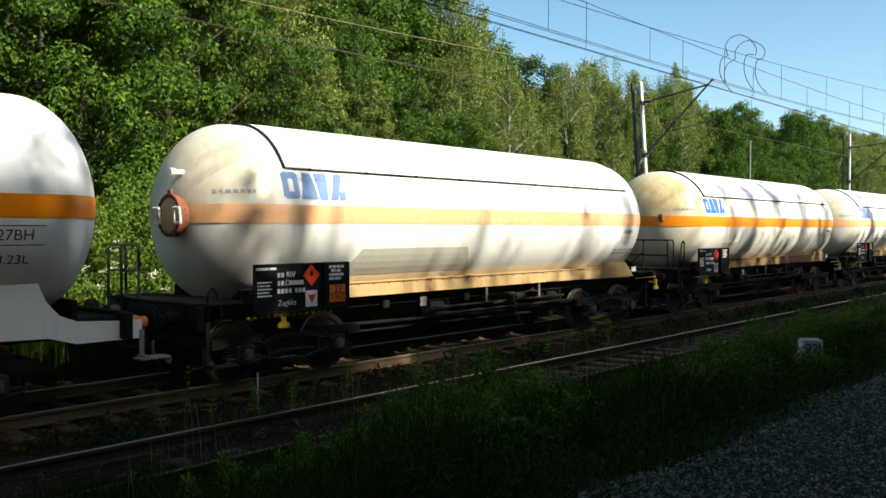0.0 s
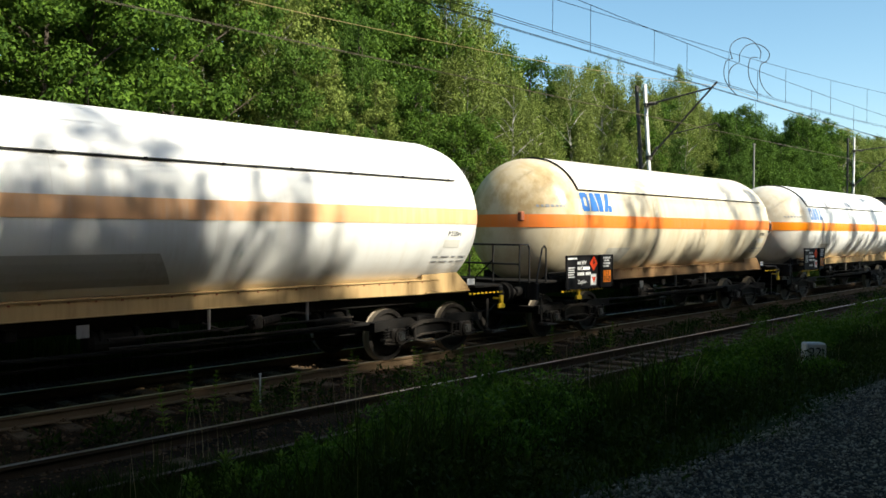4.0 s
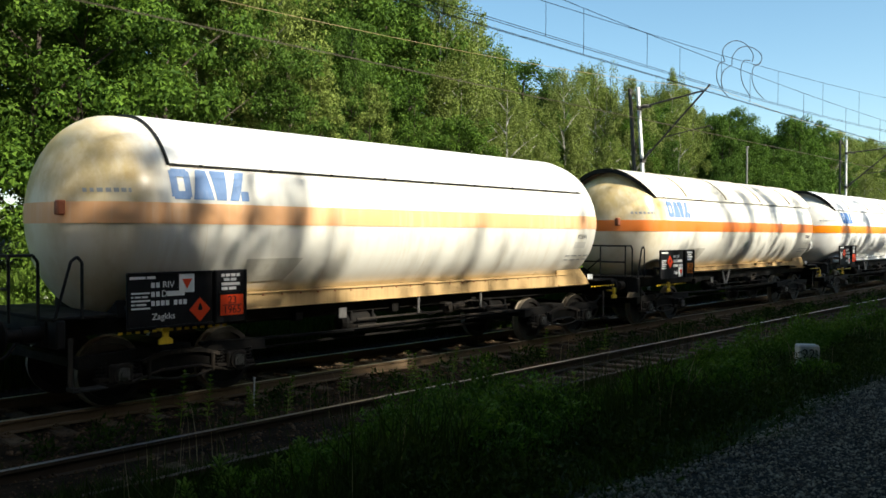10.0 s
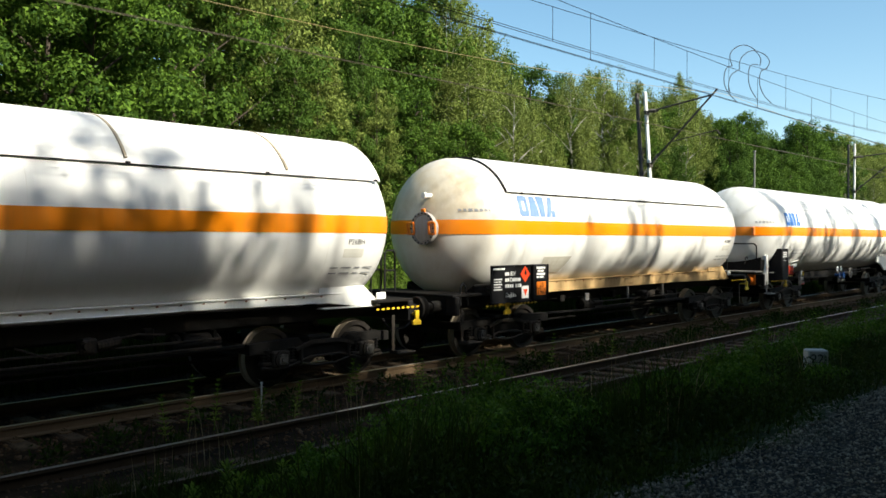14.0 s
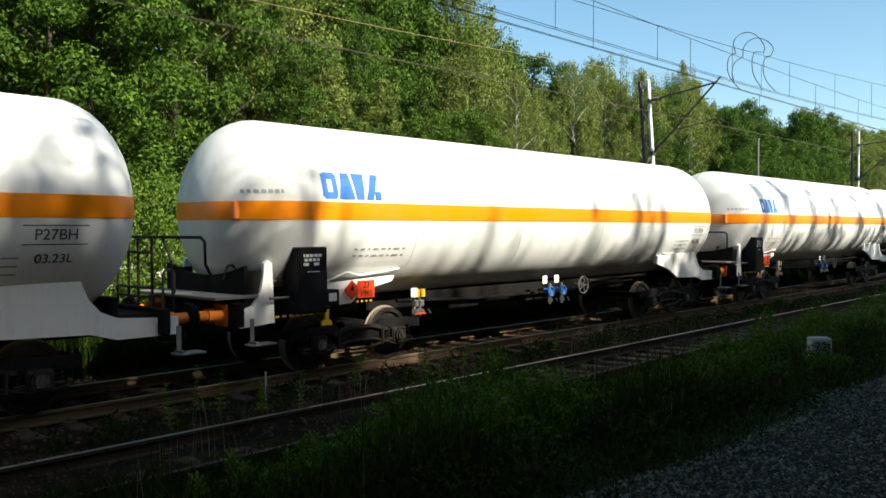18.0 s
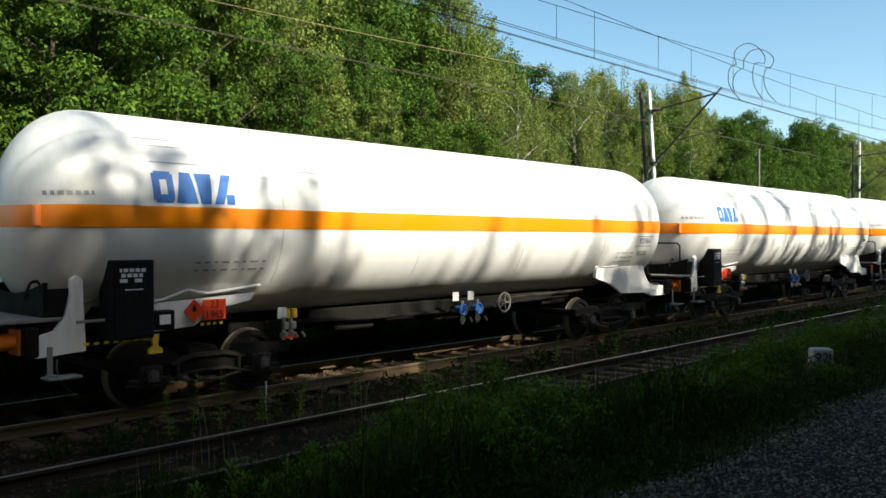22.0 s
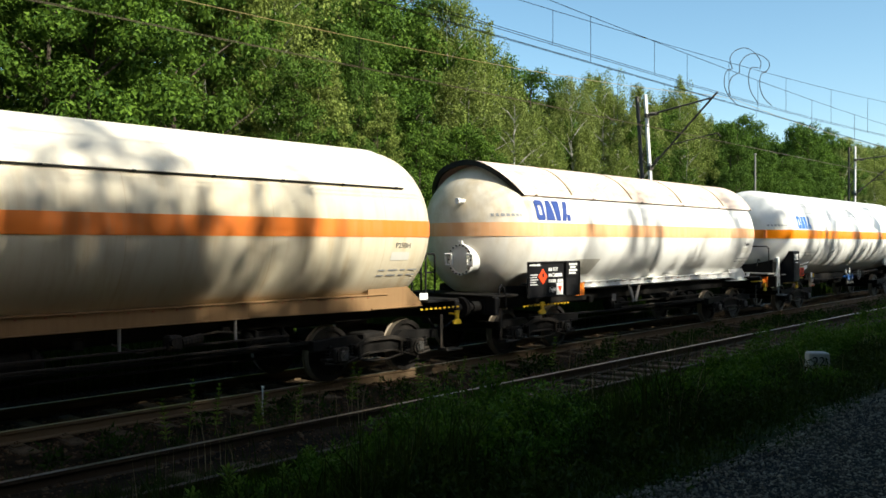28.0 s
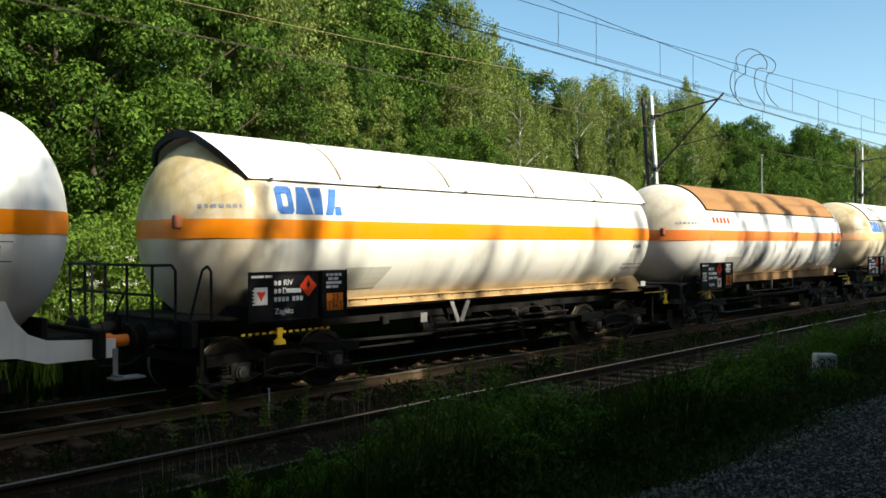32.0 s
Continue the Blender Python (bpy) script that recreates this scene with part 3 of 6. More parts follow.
tread_steel = paint("worn wheel tread", (0.26, 0.22, 0.17), (0.12, 0.09, 0.06), 0.6, 0.5, 3, 0.5)
wheel_mat = paint("wheel steel", (0.022, 0.019, 0.017), (0.07, 0.055, 0.042), 0.6, 0.45, 3, 0.5)
cover_steel = paint("worn cover steel", (0.15, 0.145, 0.135), (0.03, 0.025, 0.02), 1.0, 0.4, 9, 0.6)
axle_mat = paint("dusty axlebox paint", (0.022, 0.019, 0.016), (0.09, 0.065, 0.045), 0.9, 0.7, 5)


def buffer_bm(s):
    def make(bm):
        rod(bm, (0, 0, 0), (s * 0.28, 0, 0), 0.105, 16)
        rod(bm, (s * 0.28, 0, 0), (s * 0.50, 0, 0), 0.08, 16)
        box(bm, (s * 0.02, 0, 0), (0.05, 0.34, 0.34), 0.02)
    return make


def buffer_head_bm(s):
    def make(bm):
        lathe_x(bm, [(s * 0.50, 0.0), (s * 0.50, 0.2), (s * 0.535, 0.22), (s * 0.56, 0.18), (s * 0.575, 0.0)], 18)
    return make


def hook_bm(s):
    def make(bm):
        box(bm, (s * 0.12, 0, 0), (0.3, 0.06, 0.12), 0.02)
    return make


def link_bm(s):
    def make(bm):
        bent(bm, [(s * 0.25, -0.06, 0), (s * 0.5, -0.05, -0.10), (s * 0.55, 0.05, -0.10), (s * 0.25, 0.06, 0)], 0.025)
    return make


def hose_bm(s):
    def make(bm):
        bent(bm, [(0, -0.35, -0.05), (s * 0.15, -0.345, -0.25), (s * 0.3, -0.33, -0.36), (s * 0.6, -0.3, -0.38)], 0.025)
    return make


def sill_bm(half, depth):
    def make(bm):
        for s in (-1, 1):
            slab(bm, [(-half, 0.96), (-half, 1.22), (half, 1.22), (half, 0.96), (half - 1.6, 1.0), (half - 2.0, 1.07 - depth), (-half + 2.0, 1.07 - depth), (-half + 1.6, 1.0)], s * 0.80 - 0.05, s * 0.80 + 0.05)
    return make


def skirt_bm(half, low, side):
    """The plate of the ledge welded along the tank's flank above the sill."""
    def make(bm):
        slab(bm, [(-half, low), (-half, 1.41), (half * 0.42, 1.41), (half * 0.42, low)], side * 1.05 - 0.012, side * 1.05 + 0.012)
    return make


def skirt_end_bm(half, low, side):
    """The browned end of the ledge with its sloping gusset over the bogie."""
    def make(bm):
        slab(bm, [(half * 0.42, low), (half * 0.42, 1.41), (half - 0.5, 1.41), (half - 0.5, 1.52), (half + 0.45, 1.54), (half + 0.85, 1.22), (half + 0.7, 1.14), (half - 0.3, low - 0.03)], side * 1.055 - 0.012, side * 1.055 + 0.012)
    return make


def strip_bm(x0, x1, y, z, d, h):
    def make(bm):
        box(bm, ((x0 + x1) / 2, y, z), (x1 - x0, d, h), 0.004)
    return make


def rivets_bm(half, z):
    def make(bm):
        n = int(half * 2 / 0.36)
        for k in range(n):
            box(bm, (-half + 0.2 + k * 0.36, -1.067, z), (0.03, 0.014, 0.022))
    return make


def leaf_plank_bm(bm):
    """Spring plank and hanger seen on the bogie's flank."""
    slab(bm, [(-0.62, 0.60), (-0.30, 0.70), (0.30, 0.70), (0.62, 0.60), (0.60, 0.56), (0.26, 0.64), (-0.26, 0.64), (-0.60, 0.56)], -1.12, -1.07)
    for x in (-0.5, 0.5):
        rod(bm, (x, -1.10, 0.34), (x, -1.10, 0.60), 0.03, 8)
    bent(bm, [(-0.5, -1.10, 0.36), (-0.2, -1.10, 0.30), (0.2, -1.10, 0.30), (0.5, -1.10, 0.36)], 0.02)


def trough_bm(bm):
    """Black saddle that carries the end of the tank on the frame."""
    r0 = OLD_R + 0.02
    pts = [(r0 * math.sin(a), OLD_ZC - r0 * math.cos(a)) for a in [radians(-39 + 78 * i / 14) for i in range(15)]]
    ring = pts + [(0.95, 1.18), (-0.95, 1.18)]
    f0 = [bm.verts.new((-0.35, p, q)) for p, q in ring]
    f1 = [bm.verts.new((0.35, p, q)) for p, q in ring]
    n = len(ring)
    bm.faces.new(f0)
    bm.faces.new(f1[::-1])
    for i in range(n):
        bm.faces.new((f0[i], f1[i], f1[(i + 1) % n], f0[(i + 1) % n]))
    bmesh.ops.recalc_face_normals(bm, faces=bm.faces[:])


def board_bm(bm):
    box(bm, (0, 0, 0), (1.26, 0.05, 0.74), 0.012)
    box(bm, (0, -0.03, 0.355), (1.27, 0.04, 0.025))
    box(bm, (0, -0.03, -0.355), (1.27, 0.04, 0.025))
    for x in (-0.5, 0.4):
        box(bm, (x, 0.12, -0.1), (0.06, 0.25, 0.06))


def side_board_bm(bm):
    box(bm, (0, 0, 0), (0.50, 0.12, 0.74), 0.015)
    box(bm, (0, -0.065, 0.05), (0.46, 0.02, 0.03))
    box(bm, (0.235, -0.065, 0.0), (0.02, 0.03, 0.74))


def bars(rows, h, gap):
    def make(bm):
        z = 0.0
        for widths in rows:
            x = 0.0
            for w in widths:
                if w > 0:
                    box(bm, (x + w / 2, 0, z), (w, 0.004, h))
                x += abs(w) + 0.02
            z -= gap
    return make


def rot45(bm, size):
    vs = box(bm, (0, 0, 0), (size, 0.012, size), 0.004, Matrix.Rotation(radians(45), 3, "Y"))


def diamond_bm(bm):
    rot45(bm, 0.235)


def flame_bm(bm):
    slab(bm, [(0, 0.075), (0.035, 0.0), (0.025, -0.03), (-0.025, -0.03), (-0.035, 0.0)], -0.003, 0.003)


def plate_bm(w, h):
    def make(bm):
        box(bm, (0, 0, 0), (w, 0.012, h), 0.004)
    return make


def tri_bm(bm):
    slab(bm, [(-0.075, 0.06), (0.075, 0.06), (0.0, -0.075)], -0.003, 0.003)


def put(name, mesh, parent, loc, label=""):
    ob = part(name, mesh, None, parent, label)
    ob.location = loc
    return ob


def old_boards(w, x, look_of):
    """The black notice board by the leading bogie with its painted bars and placards."""
    y = -1.47
    zb = 1.56 if look_of["shield"] == "high" else 1.44
    b = put("notice_board", shared("notice board", board_black, board_bm), w, (x + 0.60, y, zb), "black painted notice board with white lettering bars")
    tx, heading, table = look_of["text_at"]
    for words, at in (("RIV", (tx + 0.16, 0.20)), ("D", (tx + 0.16, 0.08)), ("Zagkks", (tx, -0.22))):
        q = put("lettering", text_mesh(words, 0.12, ivory_text), b, (at[0] + 0.030 * len(words), -0.030, at[1]))
        q.rotation_euler = (radians(90), 0, 0)
    put("lettering", shared("board number", ivory_text, bars([(0.05, 0.05), (0.05, 0.05, -0.07, 0.26), (0.05, 0.05, 0.05, 0.05, -0.03, 0.05, 0.05, 0.05)], 0.066, 0.12)), b, (tx, -0.03, 0.20))
    put("lettering", shared("board heading", ivory_text, bars([(0.22, 0.12)], 0.035, 0.1)), b, (heading, -0.03, 0.30))
    put("load_table", shared("load table", ivory_text, bars([(0.26,), (0.03, 0.08, 0.08), (0.26,), (0.05, 0.14), (0.26,)], 0.022, 0.05)), b, (table, -0.03, 0.10))
    d = put("hazard_placard", shared("hazard placard", look_of["diamond"], diamond_bm), b, look_of["diamond_at"], "tilted orange red hazard diamond")
    put("symbol", shared("flame symbol", black_paint, flame_bm), d, (0, -0.009, 0.02))
    t = put("shunting_placard", shared("shunting placard", ivory_text, plate_bm(0.23, 0.25)), b, look_of["tri_at"], "white plate with a red triangle")
    put("triangle", shared("red triangle", red_paint, tri_bm), t, (0, -0.009, 0))
    c = put("side_board", shared("side board", board_black, side_board_bm), w, (x + 1.23 + 0.27, y - 0.02, zb), "black side box with white bars")
    put("lettering", shared("side lettering", ivory_text, bars([(0.05, 0.07, 0.07, 0.05), (-0.02, 0.09, 0.09), (0.30,), (0.10, 0.12)], 0.042, 0.062)), c, (-0.17, -0.07, 0.30))
    o = put("hazard_plate", shared("hazard plate", look_of["plate"], plate_bm(0.32, 0.27)), w if look_of["plate_out"] else c, (x + 1.92, y + 0.02, zb - 0.26) if look_of["plate_out"] else (0.0, -0.07, -0.12), "two line hazard number plate")
    for words, z in (("23", 0.065), ("1965", -0.07)):
        q = put("number", text_mesh(words, 0.15, black_paint), o, (0, -0.010, z))
        q.rotation_euler = (radians(90), 0, 0)
    put("divider", shared("plate divider", black_paint, plate_bm(0.31, 0.012)), o, (0, -0.004, 0.0))


def nozzle_bm(bm):
    rod(bm, (0.10, 0, 0), (-0.12, 0, 0), 0.045, 12)
    rod(bm, (-0.10, 0, 0), (-0.17, 0, 0), 0.062, 12)


def manhole_bm(bm):
    lathe_x(bm, [(0.35, 0.27), (-0.04, 0.27), (-0.04, 0.325), (-0.13, 0.325), (-0.13, 0.27), (-0.11, 0.265), (-0.11, 0.0)], 32)


def cover_bm(bm):
    lathe_x(bm, [(-0.10, 0.0), (-0.10, 0.262), (-0.128, 0.255), (-0.145, 0.15), (-0.15, 0.0)], 28)


def bolts_bm(bm):
    for k in range(20):
        a = 2 * math.pi * k / 20
        rod(bm, (-0.148, 0.298 * math.sin(a), 0.298 * math.cos(a)), (-0.02, 0.298 * math.sin(a), 0.298 * math.cos(a)), 0.018, 6)


def manhole_lug_bm(bm):
    box(bm, (-0.10, 0, 0.355), (0.05, 0.10, 0.07), 0.01)


def manhole_handle_bm(bm):
    ring = [(-0.15, 0, -0.11), (-0.17, 0, 0.11), (-0.17, 0.17, 0.11), (-0.15, 0.17, -0.11), (-0.15, 0, -0.11)]
    bent(bm, ring, 0.022)


def end_railing(w, x, z, h):
    """Brakeman's platform rails across the wagon's end: cross rails, posts and bent guards."""
    top = put("end_railing", shared("railing bar", black_paint, lambda bm: rod(bm, (0, -1.25, 0), (0, 1.25, 0), 0.02, 6)), w, (x, 0, z + 1.0 + h), "black tubular railing on the end platform")
    put("middle_rail", shared("railing bar", black_paint, None), top, (0, 0, -h * 0.5))
    for y in (-1.25, -0.55, 0.1, 0.75, 1.25):
        put("post", shared("railing post", black_paint, lambda bm: rod(bm, (0, 0, -h), (0, 0, 0), 0.02, 6)), top, (0, y, 0))
    for y in (-1.25, 1.25):
        put("side_guard", shared("side guard", black_paint, lambda bm: bent(bm, [(0, 0, 0), (0.28, 0, 0), (0.34, 0, -0.08), (0.34, 0, -h)], 0.02)), top, (0, y, 0))
    put("hand_hoop", shared("railing hoop", black_paint, lambda bm: bent(bm, [(0.52, -1.3, -h), (0.72, -1.3, -h * 0.10), (0.80, -1.3, -h * 0.03), (0.86, -1.3, -h * 0.12), (0.86, -1.3, -h)], 0.02)), top, (0, 0, 0))
    put("brace", shared("railing brace", black_paint, lambda bm: rod(bm, (0, -0.55, -h * 0.4), (0.1, 0.1, -h), 0.018, 6)), top, (0, 0, 0))


def modern_railing(w, x):
    """Railing over the headstock: a cross rail with a kinked near leg, ladder posts on the far half and low hoops."""
    top = put("end_railing", shared("modern cross rail", black_paint, lambda bm: bent(bm, [(0, 1.25, 0), (0, -1.20, 0), (0.02, -1.27, -0.06), (0.03, -1.27, -0.38), (0.20, -1.20, -0.62)], 0.022)), w, (x, 0, 2.20), "black tubular railing over the headstock")
    for y in (1.25, 0.88, 0.58, 0.16):
        put("post", shared("modern post", black_paint, lambda bm: rod(bm, (0, 0, -1.12), (0, 0, 0), 0.022, 6)), top, (0, y, 0))
    for z in (-0.24, -0.78, -0.92):
        put("middle_rail", shared("modern middle rail", black_paint, lambda bm: rod(bm, (0, 0.16, 0), (0, 1.25, 0), 0.02, 6)), top, (0, 0, z))
    put("brace", shared("modern brace", black_paint, lambda bm: bent(bm, [(0, -0.15, 0), (0.06, -0.30, -0.36), (0.08, -0.32, -1.1)], 0.02)), top, (0, 0, 0))
    put("hand_hoop", shared("modern hoop", black_paint, lambda bm: bent(bm, [(0, 0, -0.55), (0, 0, 0.0), (0.05, 0, 0.06), (0.14, 0, 0.06), (0.19, 0, 0.0), (0.19, 0, -0.55)], 0.02)), top, (0.1, 0.02, -0.56))
    put("hand_hoop", shared("trough hoop", black_paint, lambda bm: bent(bm, [(0, 0, -0.2), (0.08, 0, 0.0), (0.16, 0, 0.02), (0.22, 0, -0.04)], 0.02)), top, (0.75, -0.6, -0.45))


def hoop_bm(bm):
    bent(bm, [(0, 0, 0.85), (0, 0, 1.78), (0.04, 0, 1.84), (0.24, 0, 1.84), (0.28, 0, 1.78), (0.28, 0, 0.85)], 0.022)
    rod(bm, (0, 0, 1.45), (0.28, 0, 1.45), 0.018, 6)


def hoop_low_bm(bm):
    bent(bm, [(0.35, 0, 0.95), (0.35, 0, 1.3), (0.42, 0, 1.38), (0.5, 0, 1.3), (0.58, 0, 0.95)], 0.02)


def deck_bm(w, d):
    def make(bm):
        box(bm, (0, 0, 0), (w, d, 0.05), 0.01)
    return make


def steps_bm(bm):
    box(bm, (-0.17, 0, 0.68), (0.07, 0.02, 0.66), 0.005)
    box(bm, (0.02, -0.05, 0.36), (0.44, 0.24, 0.03), 0.008)
    box(bm, (-0.17, -0.05, 0.38), (0.07, 0.2, 0.05))


def short_steps_bm(bm):
    box(bm, (-0.10, 0, 0.80), (0.07, 0.02, 0.40), 0.005)
    box(bm, (0.02, -0.05, 0.62), (0.42, 0.24, 0.03), 0.008)
    box(bm, (-0.10, -0.05, 0.64), (0.07, 0.2, 0.05))


def under_frame(w, reach, depth):
    """Centre beam, cross members and the brake pipes that run under the tank."""
    part("centre_beam", shared("centre beam%.1f" % reach, grime, lambda bm: box(bm, (0, 0, 1.0), (2 * reach, 0.5, 0.25), 0.03)), None, w)
    for x in (-2.6, -0.4, 1.8):
        put("cross_member", shared("cross member", grime, lambda bm: box(bm, (0, 0, 0), (0.16, 1.9, 0.16), 0.02)), w, (x, 0, 1.0))
    part("brake_pipe", shared("brake pipe%.1f" % reach, grime, lambda bm: bent(bm, [(-reach * 0.83, -0.9, 0.72), (-2.0, -0.9, 0.68), (1.0, -0.95, 0.66), (reach * 0.83, -0.9, 0.72)], 0.03)), None, w)
    part("brake_pipe", shared("brake rod%.1f" % reach, grime, lambda bm: bent(bm, [(-reach * 0.8, -0.6, 0.5), (-1.0, -0.6, 0.52), (reach * 0.72, -0.6, 0.48)], 0.025)), None, w)


def air_tank_bm(bm):
    lathe_x(bm, [(-0.42, 0), (-0.40, 0.12), (-0.34, 0.17), (0.34, 0.17), (0.40, 0.12), (0.42, 0)], 16)
    for x in (-0.25, 0.25):
        box(bm, (x, 0, 0.12), (0.05, 0.36, 0.16), 0.01)


def brake_valve_bm(bm):
    box(bm, (0, 0, 0), (0.22, 0.2, 0.22), 0.03)
    rod(bm, (0.1, -0.05, 0), (0.42, -0.05, 0.04), 0.07, 10)
    rod(bm, (-0.05, -0.16, 0.02), (-0.05, -0.05, 0.02), 0.06, 10)
    bent(bm, [(-0.1, 0, -0.05), (-0.5, 0, -0.1), (-0.9, 0, 0.06)], 0.018)
    bent(bm, [(0.3, 0, 0.05), (0.7, 0, 0.1), (1.1, 0, 0.06)], 0.018)


def v_strut_bm(bm):
    for s in (-1, 1):
        box(bm, (s * 0.16, 0, 0), (0.10, 0.03, 0.52), 0.005, Matrix.Rotation(radians(26 * s), 3, "Y"))


def lever_bm(bm):
    slab(bm, [(-0.05, 0.12), (0.05, 0.12), (0.035, -0.03), (0.10, -0.07), (0.10, -0.13), (-0.10, -0.13), (-0.10, -0.07), (-0.035, -0.03)], -0.02, 0.02)
    rod(bm, (0, 0.0, 0.05), (0, 0.2, 0.05), 0.02, 8)


def dashes_bm(n, step):
    def make(bm):
        for k in range(n):
            box(bm, (k * step, 0, 0), (step * 0.5, 0.012, 0.032))
    return make


def label_plate_bm(bm):
    box(bm, (0, 0, 0), (0.17, 0.02, 0.17), 0.004)


def tank_wagon(style, mark_shift):
    """One wagon, its origin on the rail head under its middle; the train runs towards -x."""
    modern = style["type"] == "new"
    half, over, body = (NEW_HALF, NEW_BUFFER, NEW_BODY) if modern else (OLD_HALF, OLD_BUFFER, OLD_BODY)
    if style.get("shield") == "high":
        half = HIGH_HALF
    w = tagged(new("tank_wagon"), style["label"], "tank wagon", group="wagons of the freight train")
    mat = style["tank"]
    part("tank", shared("tank %.2f" % half, mat, tank_bm(half, body), 40), None, w)
    lift = style.get("lift", 0.0)
    part("stripe", shared("stripe %.2f %.3f" % (half, lift), style["stripe"], stripe_bm(half, body, lift), 50), None, w, style["stripe_label"])
    ref = -6.55 if modern else -5.14
    if style.get("sign"):
        part("owner_sign", shared("sign ground", ivory_text, lambda bm: decal(bm, ref + 0.1, ref + 1.35, ref + 0.1, ref + 1.35, 2.85, 3.11, body=body)), None, w, "white owner sign with red lettering blocks")
        part("owner_sign", shared("sign blocks", red_paint, lambda bm: [decal(bm, ref + 0.18 + k * 0.23, ref + 0.34 + k * 0.23, ref + 0.18 + k * 0.23, ref + 0.34 + k * 0.23, 2.90, 3.06, 2, 0.011, body) for k in range(5)]), None, w)
    else:
        for k in range(4):
            part("owner_mark", shared("owner mark %s%d" % (style["type"], k), style["mark"], emblem(ref, k, body)), None, w, "heavy blue block of the owner's mark").location.x = mark_shift
    rolling = []
    pivot = 5.43 if modern else 4.80
    for s in (-1, 1):
        make_bogie(w, s * pivot, rolling)
        for y in (-0.875, 0.875):
            b = put("buffer", shared("buffer%d" % s, style["buffer"], buffer_bm(s)), w, (s * (over - 0.58), y, 1.05), style["buffer_label"])
            put("buffer_head", shared("buffer head%d" % s, grime, buffer_head_bm(s), 40), b, (0, 0, 0))
        hk = put("coupling", shared("coupling hook%d" % s, grime, hook_bm(s)), w, (s * (over - 0.5), 0, 1.0))
        put("link", shared("coupling link%d" % s, grime, link_bm(s)), hk, (0, 0, 0))
        put("brake_hose", shared("brake hose%d" % s, black_paint, hose_bm(s)), w, (s * (over - 0.5), 0, 1.0))
        put("headstock", shared("headstock", style["stock"], lambda bm: box(bm, (0, 0, 0), (0.12, 2.6, 0.36), 0.02)), w, (s * (over - 0.62), 0, 1.06))
        put("step", shared("step short" if modern else "step", grey_steel if modern else axle_mat, short_steps_bm if modern else steps_bm), w, (s * (over - (0.35 if modern and s > 0 else 0.9)), -1.3, 0.0), "folded step below the wagon's end")
    if modern:
        build_modern(w, half, over, ref)
    else:
        build_old(w, half, over, ref, style)
    return w, rolling


